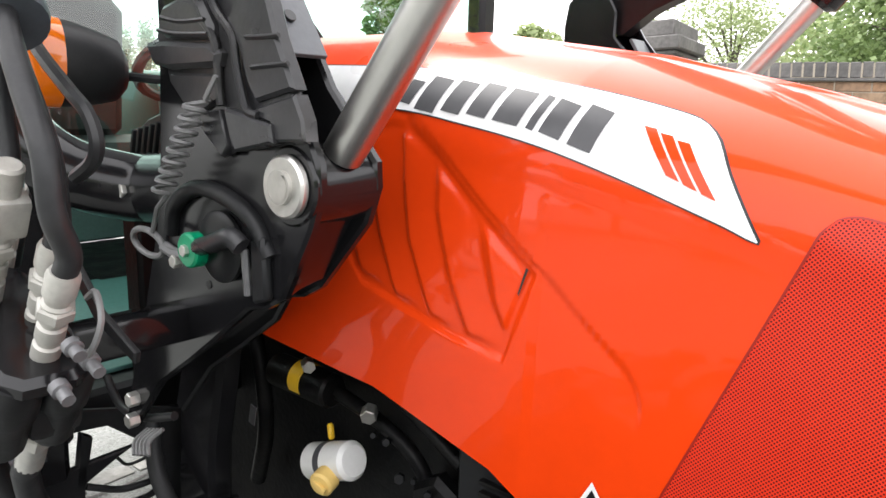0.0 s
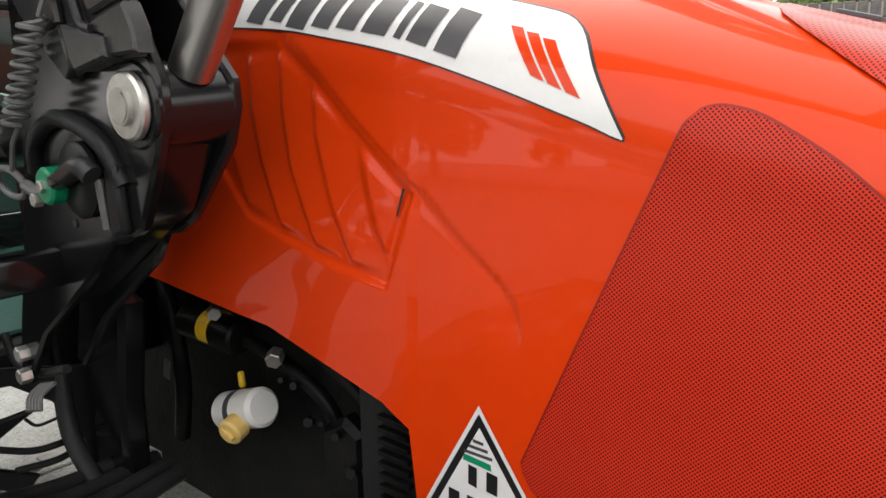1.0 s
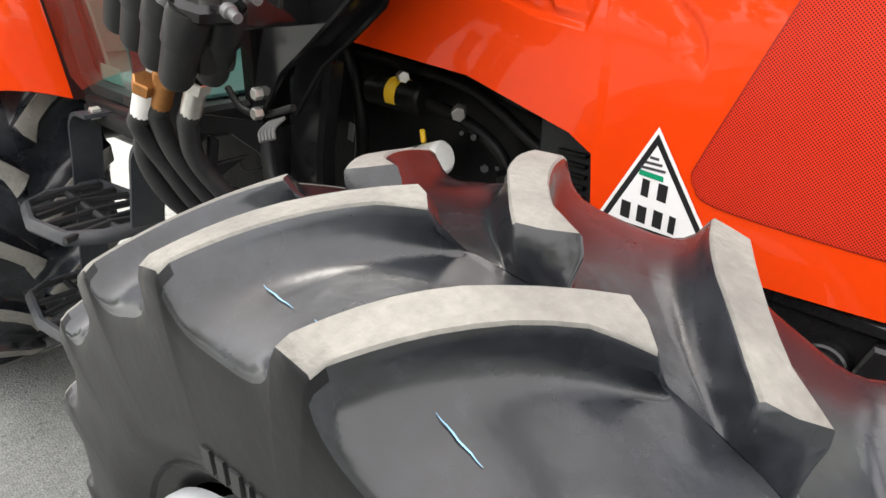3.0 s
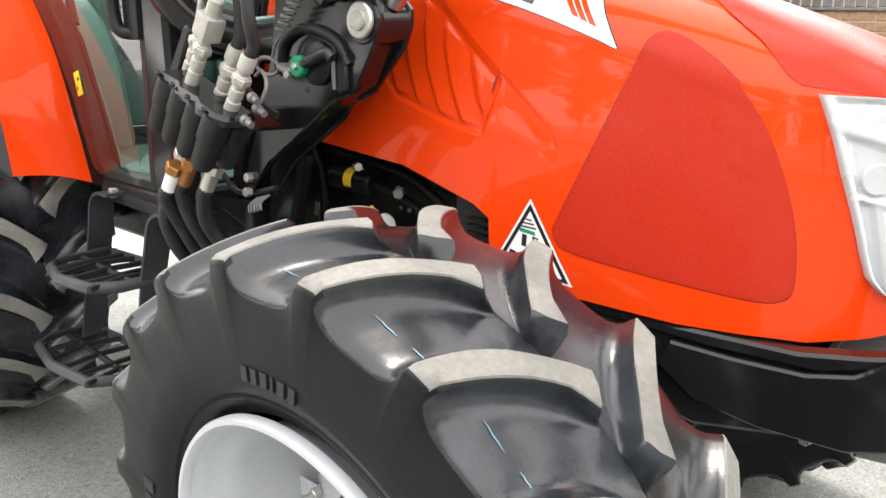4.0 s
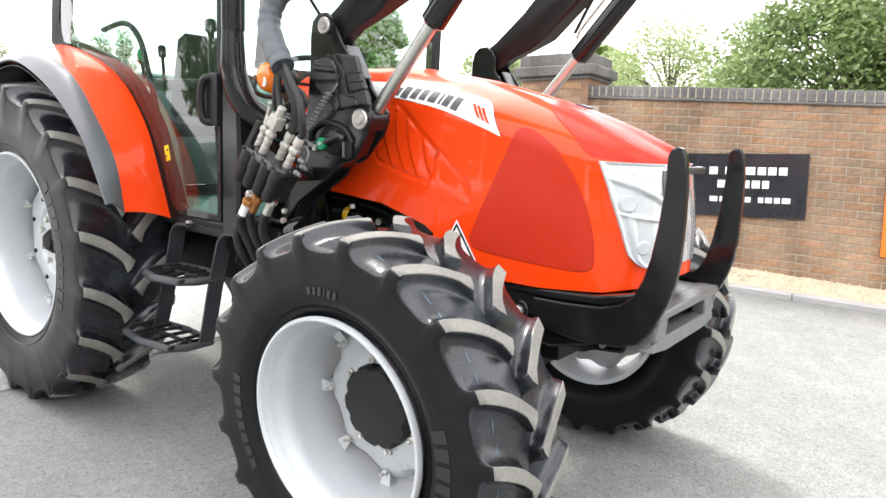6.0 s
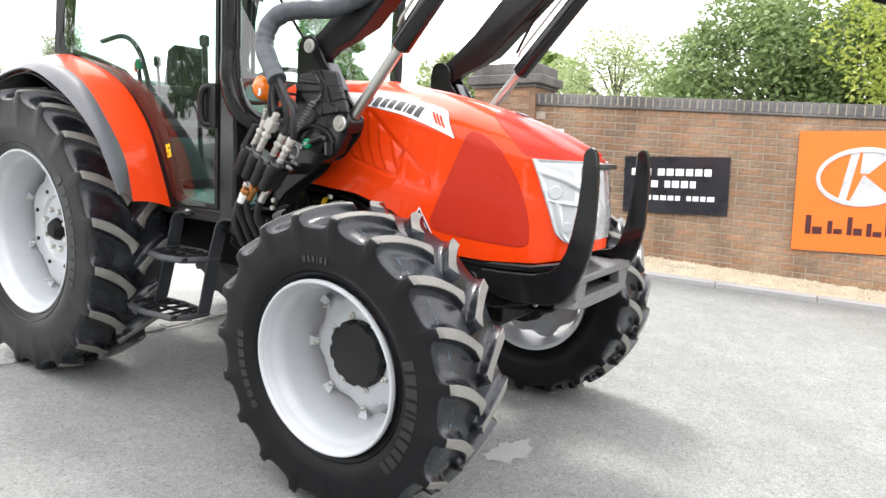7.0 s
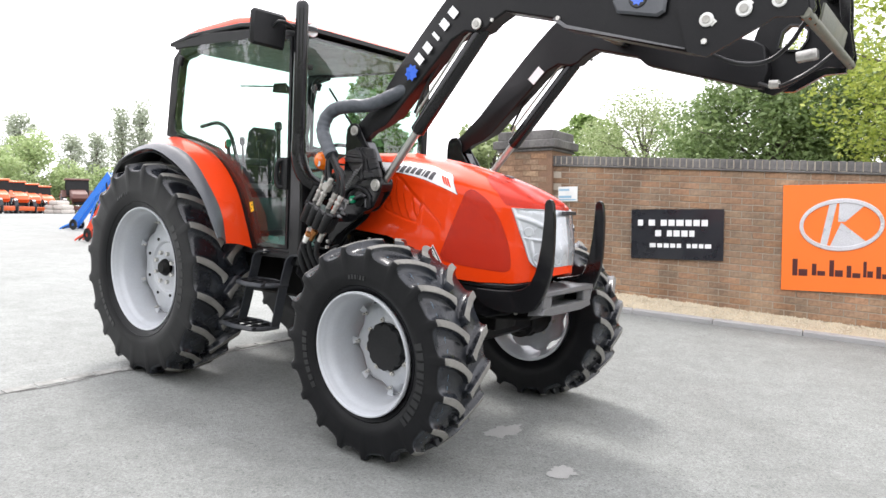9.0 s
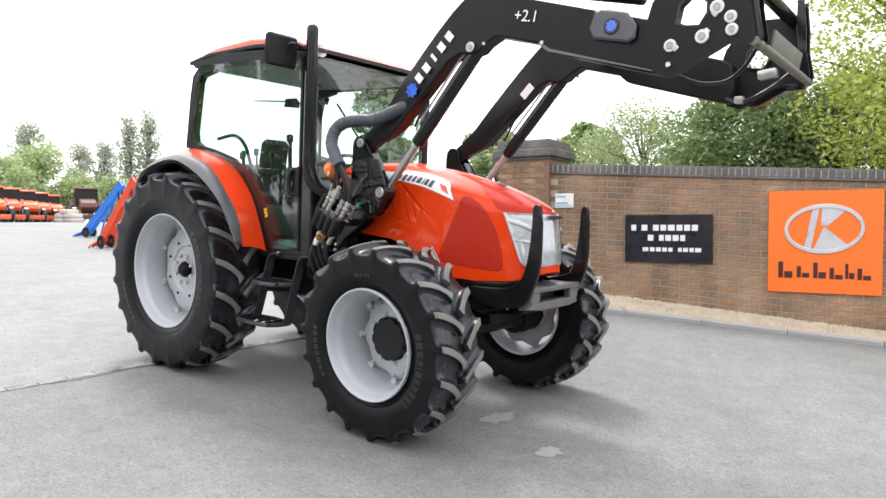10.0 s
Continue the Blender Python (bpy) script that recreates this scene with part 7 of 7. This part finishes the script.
full = brick_mesh(LONG - 0.010, COURSE - 0.010, 0.03, "brick", BRICK)
half = brick_mesh(LONG / 2 - 0.010, COURSE - 0.010, 0.03, "brick", BRICK)
brng = random.Random(3)
for row in range(24):
    u = U0 + 0.03 - (LONG / 2 if row % 2 else 0)
    while u < 3.65:
        lo = coping_z(u) - 0.004 - COURSE * (row + 1) + 0.010
        if lo > bank_z(u) - 0.16 and u > U0 - 0.01:
            o = new("brick", full)
            o.parent = wall
            o.location = wall_at(u, brng.uniform(-0.0015, 0.0025), lo + brng.uniform(-0.0015, 0.0015))
        u += LONG
bm = bmesh.new()
for row in range(24):
    u = 3.68 - (LONG / 2 if row % 2 else 0)
    while u < U1 - 0.25:
        lo = coping_z(u) - 0.004 - COURSE * (row + 1) + 0.010
        if lo > bank_z(u) - 0.16:
            p = slab(u, u + LONG - 0.010, 0.0, -0.03, lambda v: lo - 0.061 * (v - u), lambda v: lo + COURSE - 0.010 - 0.061 * (v - u), 0)
            merged(bm, p)
        u += LONG
tagged(part("bricks", bm, BRICK, wall), kind="stuff")
# coping: a tile course and brick on edge
part("coping_tile", slab(U0, U1, 0.028, -THICK - 0.03, lambda v: coping_z(v) + 0.0, lambda v: coping_z(v) + 0.022, 0.004), COPING, wall)
cop = brick_mesh(0.066, 0.112, 0.10, "coping_brick", COPING, 0.006)
u = U0
while u < 3.6:
    o = new("coping_brick", cop)
    o.parent = wall
    o.location = wall_at(u, 0.012 + brng.uniform(-0.003, 0.003), coping_z(u) + 0.025 + brng.uniform(-0.002, 0.002))
    u += 0.0765
part("coping_core", slab(U0, U1, 0.006, -THICK - 0.01, lambda v: coping_z(v) + 0.02, lambda v: coping_z(v) + 0.128, 0.006), MORTAR, wall)
part("coping_run", slab(3.6, U1, 0.014, -THICK - 0.01, lambda v: coping_z(v) + 0.02, lambda v: coping_z(v) + 0.138, 0.006), COPING, wall)
# pier at the wall's end
pier = thing("gate_pier", Matrix.Identity(4), "square brick pier with a stepped stone cap", "pier", kind="structure")
part("pier_core", slab(-1.835, -1.065, 0.06, -0.70, lambda v: 0.0, lambda v: 2.14, 0), CORE, pier)
flat = brick_mesh(0.226, COURSE - 0.010, 0.03, "brick", BRICK)
for row in range(28):
    for k in range(4):
        u = -1.835 + k * 0.236 - (0.118 if row % 2 else 0)
        if -1.84 < u and u + 0.226 < -1.055:
            o = new("brick", flat)
            o.parent = pier
            o.location = wall_at(u, 0.066 + brng.uniform(-0.002, 0.002), 2.125 - COURSE * (row + 1))
for z0, z1, g in ((2.14, 2.18, 0.03), (2.18, 2.29, 0.075), (2.29, 2.42, 0.02)):
    part("cap_stone", slab(-1.835 - g, -1.065 + g, 0.06 + g, -0.70 - g, lambda v: z0, lambda v: z1, 0.012), COPING, pier)


# ---- signs ----
def board(u0, u1, z0, z1, out, thick, mat, name, label):
    s = thing(name, Matrix.Identity(4), label, "sign")
    part("panel", slab(u0, u1, out + thick, out, lambda v: z0, lambda v: z1, 0.002), mat, s)
    return s


def bar_on(sign, u0, u1, z0, z1, out, mat, name="bar", skew=0.0):
    b = bmesh.new()
    b.faces.new([b.verts.new(wall_at(a, out, z)) for a, z in ((u0, z0), (u1, z0), (u1 + skew, z1), (u0 + skew, z1))])
    return part(name, b, mat, sign)


BOARD = material("black_sign_enamel", (0.016, 0.017, 0.022), 0.3, coat=0.3, var=0.15)
ORANGE = material("orange_sign_vinyl", (0.88, 0.175, 0.018), 0.45, var=0.03, scale=2)
MAROON = material("dark_maroon_print", (0.07, 0.012, 0.012), 0.4, var=0.1)
sg = board(0.002, 1.098, 0.735, 1.352, 0.016, 0.012, BOARD, "black_sign", "black painted board with white lettering bars on the brick wall")
for u, z, ws, h in ((0.085, 1.185, [0.075, 0.0, 0.09, 0.0, 0.085, 0.085, 0.10, 0.085, 0.085, 0.085], 0.075), (0.30, 1.055, [0.085, 0.0, 0.07, 0.085, 0.085, 0.07], 0.075), (0.235, 0.905, [0.085, 0.07, 0.07, 0.07, 0.06, 0.0, 0.055, 0.07, 0.06, 0.085], 0.052)):
    for w in ws:
        if w:
            bar_on(sg, u, u + w * 0.86, z - h / 2, z + h / 2, 0.0305, WHITE, "letter_bar")
            u += w + 0.008
        else:
            u += 0.05
og = board(1.722, 2.878, 0.432, 1.618, 0.016, 0.012, ORANGE, "orange_sign", "bright orange square dealer sign on the brick wall")
bm = bmesh.new()
ch = []
for k in range(64):
    a = 2 * math.pi * k / 64
    ch.append([bm.verts.new(wall_at(2.298 + (0.405 + d * 0.8) * math.cos(a) + 0.02 * math.sin(a), 0.030 + o, 1.175 + (0.290 + d) * math.sin(a))) for d, o in ((-0.052, 0), (-0.045, 0.012), (-0.008, 0.012), (0.0, 0))])
for k in range(64):
    A, B = ch[k], ch[(k + 1) % 64]
    for i in range(3):
        bm.faces.new((A[i], A[i + 1], B[i + 1], B[i]))
SILVER = material("silver_print", (0.62, 0.62, 0.65), 0.3, metal=0.3, var=0.2, scale=3)
part("oval_ring", bm, SILVER, og, "silver oval ring")
for pts in ([(2.10, 0.945), (2.17, 0.945), (2.26, 1.44), (2.19, 1.44)], [(2.20, 0.945), (2.33, 0.90), (2.56, 0.98), (2.30, 1.20)], [(2.27, 1.21), (2.34, 1.21), (2.53, 1.40), (2.40, 1.445), (2.28, 1.44)]):
    b = bmesh.new()
    b.faces.new([b.verts.new(wall_at(a, 0.0305, z)) for a, z in pts])
    part("emblem_shape", b, SILVER, og)
for u, w, h, dz in ((1.835, 0.15, 0.19, 0), (2.03, 0.13, 0.13, -0.02), (2.20, 0.13, 0.18, 0), (2.365, 0.13, 0.13, -0.03), (2.52, 0.09, 0.17, 0), (2.64, 0.13, 0.13, -0.03)):
    bar_on(og, u, u + w * 0.34, 0.695 + dz - h / 2, 0.695 + dz + h / 2, 0.0305, MAROON, "letter_bar")
    bar_on(og, u + w * 0.42, u + w, 0.695 + dz - h / 2, 0.695 + dz - h * 0.1, 0.0305, MAROON, "letter_bar")
ws = board(-0.985, -0.718, 1.460, 1.655, 0.012, 0.006, OFFWHITE, "notice_plate", "small white and blue notice plate on the wall")
PALEBLUE = material("pale_blue_print", (0.25, 0.42, 0.55), 0.4)
bar_on(ws, -0.975, -0.80, 1.505, 1.535, 0.0205, PALEBLUE)
bar_on(ws, -0.975, -0.74, 1.475, 1.490, 0.0205, PALEBLUE)
bar_on(ws, -0.975, -0.83, 1.60, 1.625, 0.0205, PALEBLUE)

# ---- trees and hedges ----
def leaf_cloud(bm, centre, radii, count, size, rnd):
    """Leaves in a lumpy cloud, two triangles each."""
    c = Vector(centre)
    for _ in range(count):
        while True:
            v = Vector((rnd.uniform(-1, 1), rnd.uniform(-1, 1), rnd.uniform(-1, 1)))
            if 0.25 < v.length < 1:
                break
        p = c + Vector((v.x * radii[0], v.y * radii[1], v.z * radii[2]))
        s = size * rnd.uniform(0.6, 1.35)
        a = Vector((rnd.uniform(-1, 1), rnd.uniform(-1, 1), rnd.uniform(-0.6, 0.6))).normalized()
        b = a.orthogonal().normalized()
        b = (b * math.cos(rnd.uniform(0, 6.28)) + a.cross(b) * math.sin(rnd.uniform(0, 6.28)))
        if b.length < 0.1:
            b = a.orthogonal()
        b.normalize()
        vs = [bm.verts.new(p + q) for q in (a * s, b * s * 0.5, a * -s, b * s * -0.5)]
        bm.faces.new(vs)


def tree(name, x, y, height, spread, clear, clumps, leaves, size, mat, label, seed, group="", narrow=1.0, zbase=None):
    rnd = random.Random(seed)
    z0 = ground_z(x, y) if zbase is None else zbase
    t = thing(name, pose(x, y, z0 - 0.05), label, "tree", group)
    bm = bmesh.new()
    top = height * 0.8
    trunk = smooth_path([(0, 0, 0), (rnd.uniform(-0.1, 0.1), rnd.uniform(-0.1, 0.1), top * 0.35), (rnd.uniform(-0.2, 0.2), rnd.uniform(-0.2, 0.2), top * 0.7), (rnd.uniform(-0.2, 0.2), rnd.uniform(-0.2, 0.2), top)], 5)
    r0 = 0.022 * height + 0.03
    bm = tube(trunk, [r0 * (1 - 0.85 * i / (len(trunk) - 1)) for i in range(len(trunk))], 9)
    crown = bmesh.new()
    for k in range(clumps):
        f = (k + 0.5) / clumps
        h = clear + (height - clear) * (0.08 + 0.86 * f)
        w = spread * (math.sin(math.pi * min(0.97, 0.18 + 0.78 * f)) ** 0.8) * narrow
        a = k * 2.399 + rnd.uniform(-0.4, 0.4)
        r = w * rnd.uniform(0.35, 0.85)
        c = Vector((math.cos(a) * r, math.sin(a) * r, h))
        base = trunk[min(len(trunk) - 1, int(len(trunk) * min(0.95, h / height * 0.8)))]
        bm = tube([base, base.lerp(c, 0.5) + Vector((0, 0, 0.1 * spread)), c], [r0 * 0.35, r0 * 0.2, r0 * 0.06], 6, bm)
        s = spread * rnd.uniform(0.26, 0.42)
        leaf_cloud(crown, c, (s, s, s * rnd.uniform(0.6, 1.0) * (1.6 if narrow < 0.6 else 1)), leaves // clumps, size, rnd)
    part("trunk", bm, BARK, t)
    part("crown", crown, mat, t, angle=180)
    return t


tree("holly_tree", 0.05, 8.7, 3.7, 1.75, 0.5, 30, 32000, 0.045, LEAF_DARK, "dense dark green evergreen tree behind the wall", 11, "trees behind the wall")
tree("holly_tree", 1.75, 9.3, 3.9, 1.6, 0.5, 28, 29000, 0.045, LEAF_DARK, "dense dark green evergreen tree behind the wall", 12, "trees behind the wall")
tree("holly_tree", 3.6, 9.8, 3.6, 1.8, 0.4, 22, 14000, 0.045, LEAF_MID, "mid green leafy tree behind the wall", 13, "trees behind the wall")
tree("willow_tree", -4.6, 15.0, 4.2, 2.1, 0.8, 24, 15000, 0.045, LEAF_PALE, "pale yellow-green willow behind the wall", 14, "trees behind the wall")
tree("willow_tree", -2.2, 13.5, 3.3, 1.4, 0.8, 16, 4000, 0.08, LEAF_PALE, "pale yellow-green willow behind the wall", 15, "trees behind the wall")
tree("maple_tree", 2.75, 6.7, 5.6, 2.0, 1.6, 34, 22000, 0.037, LEAF_GOLD, "yellow-green spring maple leaning over the wall", 16, "trees behind the wall")
tree("maple_tree", 4.6, 7.4, 6.4, 2.2, 1.8, 28, 14000, 0.045, LEAF_GOLD, "yellow-green spring maple behind the wall", 17, "trees behind the wall")
tree("spruce_tree", -16.5, 17.2, 6.6, 1.5, 1.0, 26, 6000, 0.16, LEAF_DARK, "dark conifer seen past the cab", 18, "far trees")
tree("birch_tree", -11.5, 18.0, 4.2, 1.6, 1.0, 16, 3500, 0.13, LEAF_PALE, "pale spring tree beyond the wall", 19, "far trees")
tree("birch_tree", -8.3, 19.5, 4.4, 1.8, 1.0, 16, 3500, 0.13, LEAF_MID, "pale spring tree beyond the wall", 20, "far trees")
FAR = (-0.617, 0.787), (0.787, 0.617)


def far_at(side, dist):
    """A place on the far yard: side as the tangent off the last view's axis, dist in metres along it."""
    return 3.13 + dist * (FAR[0][0] + FAR[1][0] * side), -3.89 + dist * (FAR[0][1] + FAR[1][1] * side)


# the far rows use the leaf colours with haze painted in
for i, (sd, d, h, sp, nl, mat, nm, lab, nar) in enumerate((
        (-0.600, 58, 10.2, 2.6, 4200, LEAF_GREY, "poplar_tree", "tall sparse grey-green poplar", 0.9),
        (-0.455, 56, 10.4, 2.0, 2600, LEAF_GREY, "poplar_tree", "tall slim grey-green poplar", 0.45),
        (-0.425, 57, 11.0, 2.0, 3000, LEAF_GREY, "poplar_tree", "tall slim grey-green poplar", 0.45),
        (-0.525, 60, 8.2, 2.4, 3000, LEAF_GREY, "birch_tree", "sparse spring tree beyond the yard, paled by painted haze", 0.8),
        (-0.490, 60, 8.6, 2.2, 2600, LEAF_GREY, "birch_tree", "sparse spring tree beyond the yard, paled by painted haze", 0.6),
        (-0.660, 60, 7.0, 3.0, 3600, LEAF_GREY, "birch_tree", "sparse spring tree beyond the yard, paled by painted haze", 1.0),
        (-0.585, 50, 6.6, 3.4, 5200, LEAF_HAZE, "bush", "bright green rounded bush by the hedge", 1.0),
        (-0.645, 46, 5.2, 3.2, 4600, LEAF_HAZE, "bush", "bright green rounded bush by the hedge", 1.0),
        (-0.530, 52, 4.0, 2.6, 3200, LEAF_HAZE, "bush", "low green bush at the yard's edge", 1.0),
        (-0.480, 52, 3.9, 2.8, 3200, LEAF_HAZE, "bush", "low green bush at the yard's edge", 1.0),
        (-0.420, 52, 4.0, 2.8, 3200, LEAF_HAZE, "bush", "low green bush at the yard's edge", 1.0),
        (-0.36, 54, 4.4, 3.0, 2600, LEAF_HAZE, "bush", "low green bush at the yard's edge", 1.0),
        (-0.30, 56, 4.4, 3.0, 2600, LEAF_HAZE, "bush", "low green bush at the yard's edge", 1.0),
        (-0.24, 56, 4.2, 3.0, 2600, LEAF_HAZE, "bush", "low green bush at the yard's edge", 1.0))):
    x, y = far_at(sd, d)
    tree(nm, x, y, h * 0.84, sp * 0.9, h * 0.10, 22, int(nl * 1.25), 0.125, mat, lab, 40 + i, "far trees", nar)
# the tree belt behind the walk
for i in range(12):
    a = math.radians(198 + i * 13.5)
    d = 24 + 3 * math.sin(i * 2.2)
    tree("oak_tree", 1.5 + math.cos(a) * d, -1 + math.sin(a) * d, 7.5 + 1.5 * math.sin(i * 1.3), 3.4, 1.2, 22, 5200, 0.20, LEAF_DARK if i % 2 else LEAF_MID, "broad green tree at the yard's edge", 70 + i, "trees round the yard")

# ---- far machines ----
FAR_ORANGE = material("orange_machine_paint", (0.66, 0.11, 0.02), 0.4, coat=0.3, var=0.08)


def small_tractor(m, paint, label):
    t = thing("compact_tractor", m, label, "tractor", "parked machines")
    part("hood", plate([(0.1, 0.72), (1.30, 0.62), (1.48, 0.80), (1.35, 1.02), (0.9, 1.18), (0.1, 1.30)], -0.40, 0.40, "y", 0.06), paint, t)
    part("body", plate([(-0.8, 0.5), (1.2, 0.45), (1.2, 0.72), (-0.8, 0.85)], -0.24, 0.24, "y", 0.03), SATIN, t)
    c = part("cab_frame", ring_frame([(-0.75, 1.0), (0.10, 1.0), (0.05, 1.80), (-0.70, 1.80)], 0.045, -0.55, 0.55), SATIN, t)
    part("cab_glass", plate([(-0.70, 1.05), (0.05, 1.05), (0.0, 1.77), (-0.66, 1.77)], -0.52, 0.52, "y", 0.02), GLASS, t)
    part("roof", plate([(-0.85, 1.80), (0.18, 1.80), (0.12, 1.90), (-0.7, 1.92)], -0.60, 0.60, "y", 0.03), paint, t)
    for s in (-1, 1):
        part("fender", plate([(-1.0, 0.9), (-0.85, 1.25), (-0.3, 1.28), (0.05, 0.9), (-0.1, 0.9), (-0.35, 1.15), (-0.75, 1.15)], s * 0.42, s * 0.78, "y", 0.02), paint, t)
        for x, r, w in ((-0.5, 0.60, 0.30), (0.95, 0.42, 0.24)):
            wh = part("wheel", turned([(r * 0.55, -w / 2), (r * 0.85, -w / 2), (r, -w * 0.35), (r, w * 0.35), (r * 0.85, w / 2), (r * 0.55, w / 2)], 24), RUBBER, t)
            wh.matrix_basis = pose(x, s * 0.68, r - 0.02)
            ri = part("rim", turned([(0.0, s * w * 0.2), (r * 0.4, s * w * 0.25), (r * 0.56, s * w * 0.45)], 24), SATIN, wh)
    part("front_deck", box((0.5, 1.1, 0.25), (1.55, 0, 0.28), 0.05), paint, t)
    return t


for sd, d, az in ((-0.632, 34, -12), (-0.608, 36.5, -6), (-0.588, 39.5, -10), (-0.570, 43, -4), (-0.657, 32, -9)):
    x, y = far_at(sd, d)
    small_tractor(pose(x, y, ground_z(x, y), 0, 0, az) @ Matrix.Scale(0.9, 4), FAR_ORANGE, "parked orange compact tractor with a black cab frame")
x, y = far_at(-0.518, 38)
small_tractor(pose(x, y, ground_z(x, y), 0, 0, -20), material("old_brown_paint", (0.10, 0.04, 0.03), 0.6), "old dark brown tractor parked by the hedge")


def frame_implement(m, paint, name, label):
    """A folded implement that stands up: two long raking beams, braces, a foot and tines."""
    t = thing(name, m, label, "implement", "parked machines")
    for s in (-1, 1):
        part("beam", tube([(-0.9, s * 0.35, 0.12), (0.85, s * 0.25, 1.75)], 0.15, 4), paint, t)
        part("brace", tube([(-0.1, s * 0.33, 0.1), (0.35, s * 0.28, 1.25)], 0.05, 6), paint, t)
        part("leg", tube([(0.7, s * 0.3, 1.6), (0.95, s * 0.35, 0.05)], 0.05, 6), SATIN, t)
        part("wheel", turned([(0.05, -0.05), (0.16, -0.06), (0.17, 0.0), (0.16, 0.06), (0.05, 0.05)], 18), SATIN, t).matrix_basis = pose(-0.75, s * 0.45, 0.17)
    part("cross_beam", rod((-0.85, -0.5, 0.15), (-0.85, 0.5, 0.15), 0.07, 12), paint, t)
    part("cross_beam", rod((0.8, -0.35, 1.7), (0.8, 0.35, 1.7), 0.06, 12), paint, t)
    for k in range(4):
        part("tine", tube([(-0.85, -0.45 + 0.3 * k, 0.2), (-1.2, -0.45 + 0.3 * k, 0.10), (-1.35, -0.45 + 0.3 * k, 0.04)], 0.03, 6), SATIN if k % 2 else paint, t)
    return t


x, y = far_at(-0.492, 18)
frame_implement(pose(x, y, ground_z(x, y), 0, 0, 50) @ Matrix.Diagonal((0.52, 0.7, 0.80, 1)), material("blue_machine_paint", (0.02, 0.17, 0.62), 0.4, coat=0.3), "blue_loader_frame", "bright blue loader frame standing on the yard")
for sd, d, nm in ((-0.470, 15.2, "bright orange-red implement frame parked on the yard"), (-0.456, 15.6, "bright orange-red implement frame parked on the yard"), (-0.444, 16.2, "bright orange-red implement frame parked on the yard")):
    x, y = far_at(sd, d)
    frame_implement(pose(x, y, ground_z(x, y), 0, 0, 45) @ Matrix.Diagonal((0.42, 0.7, 0.86, 1)), material("red_machine_paint", (0.62, 0.06, 0.02), 0.4, coat=0.3), "red_implement_frame", nm)
x, y = far_at(-0.545, 36)
SACK = material("pale_sackcloth", (0.52, 0.48, 0.44), 0.8, var=0.2, scale=6, bump=0.3)
for dx, dy, dz, rz in ((-0.30, 0.0, 0.0, 4), (0.32, 0.03, 0.0, -6), (-0.28, 0.02, 0.22, -3), (0.31, 0.0, 0.22, 5), (0.02, 0.01, 0.44, 2)):
    solid("feed_sack", box((0.60, 0.80, 0.23), (0, 0, 0.115), 0.09), SACK, "pale filled sack stacked beside parked machines", "sack", "stacked feed sacks", m=pose(x, y, ground_z(x, y), 0, 0, 20) @ pose(dx, dy, dz, 0, 0, rz))
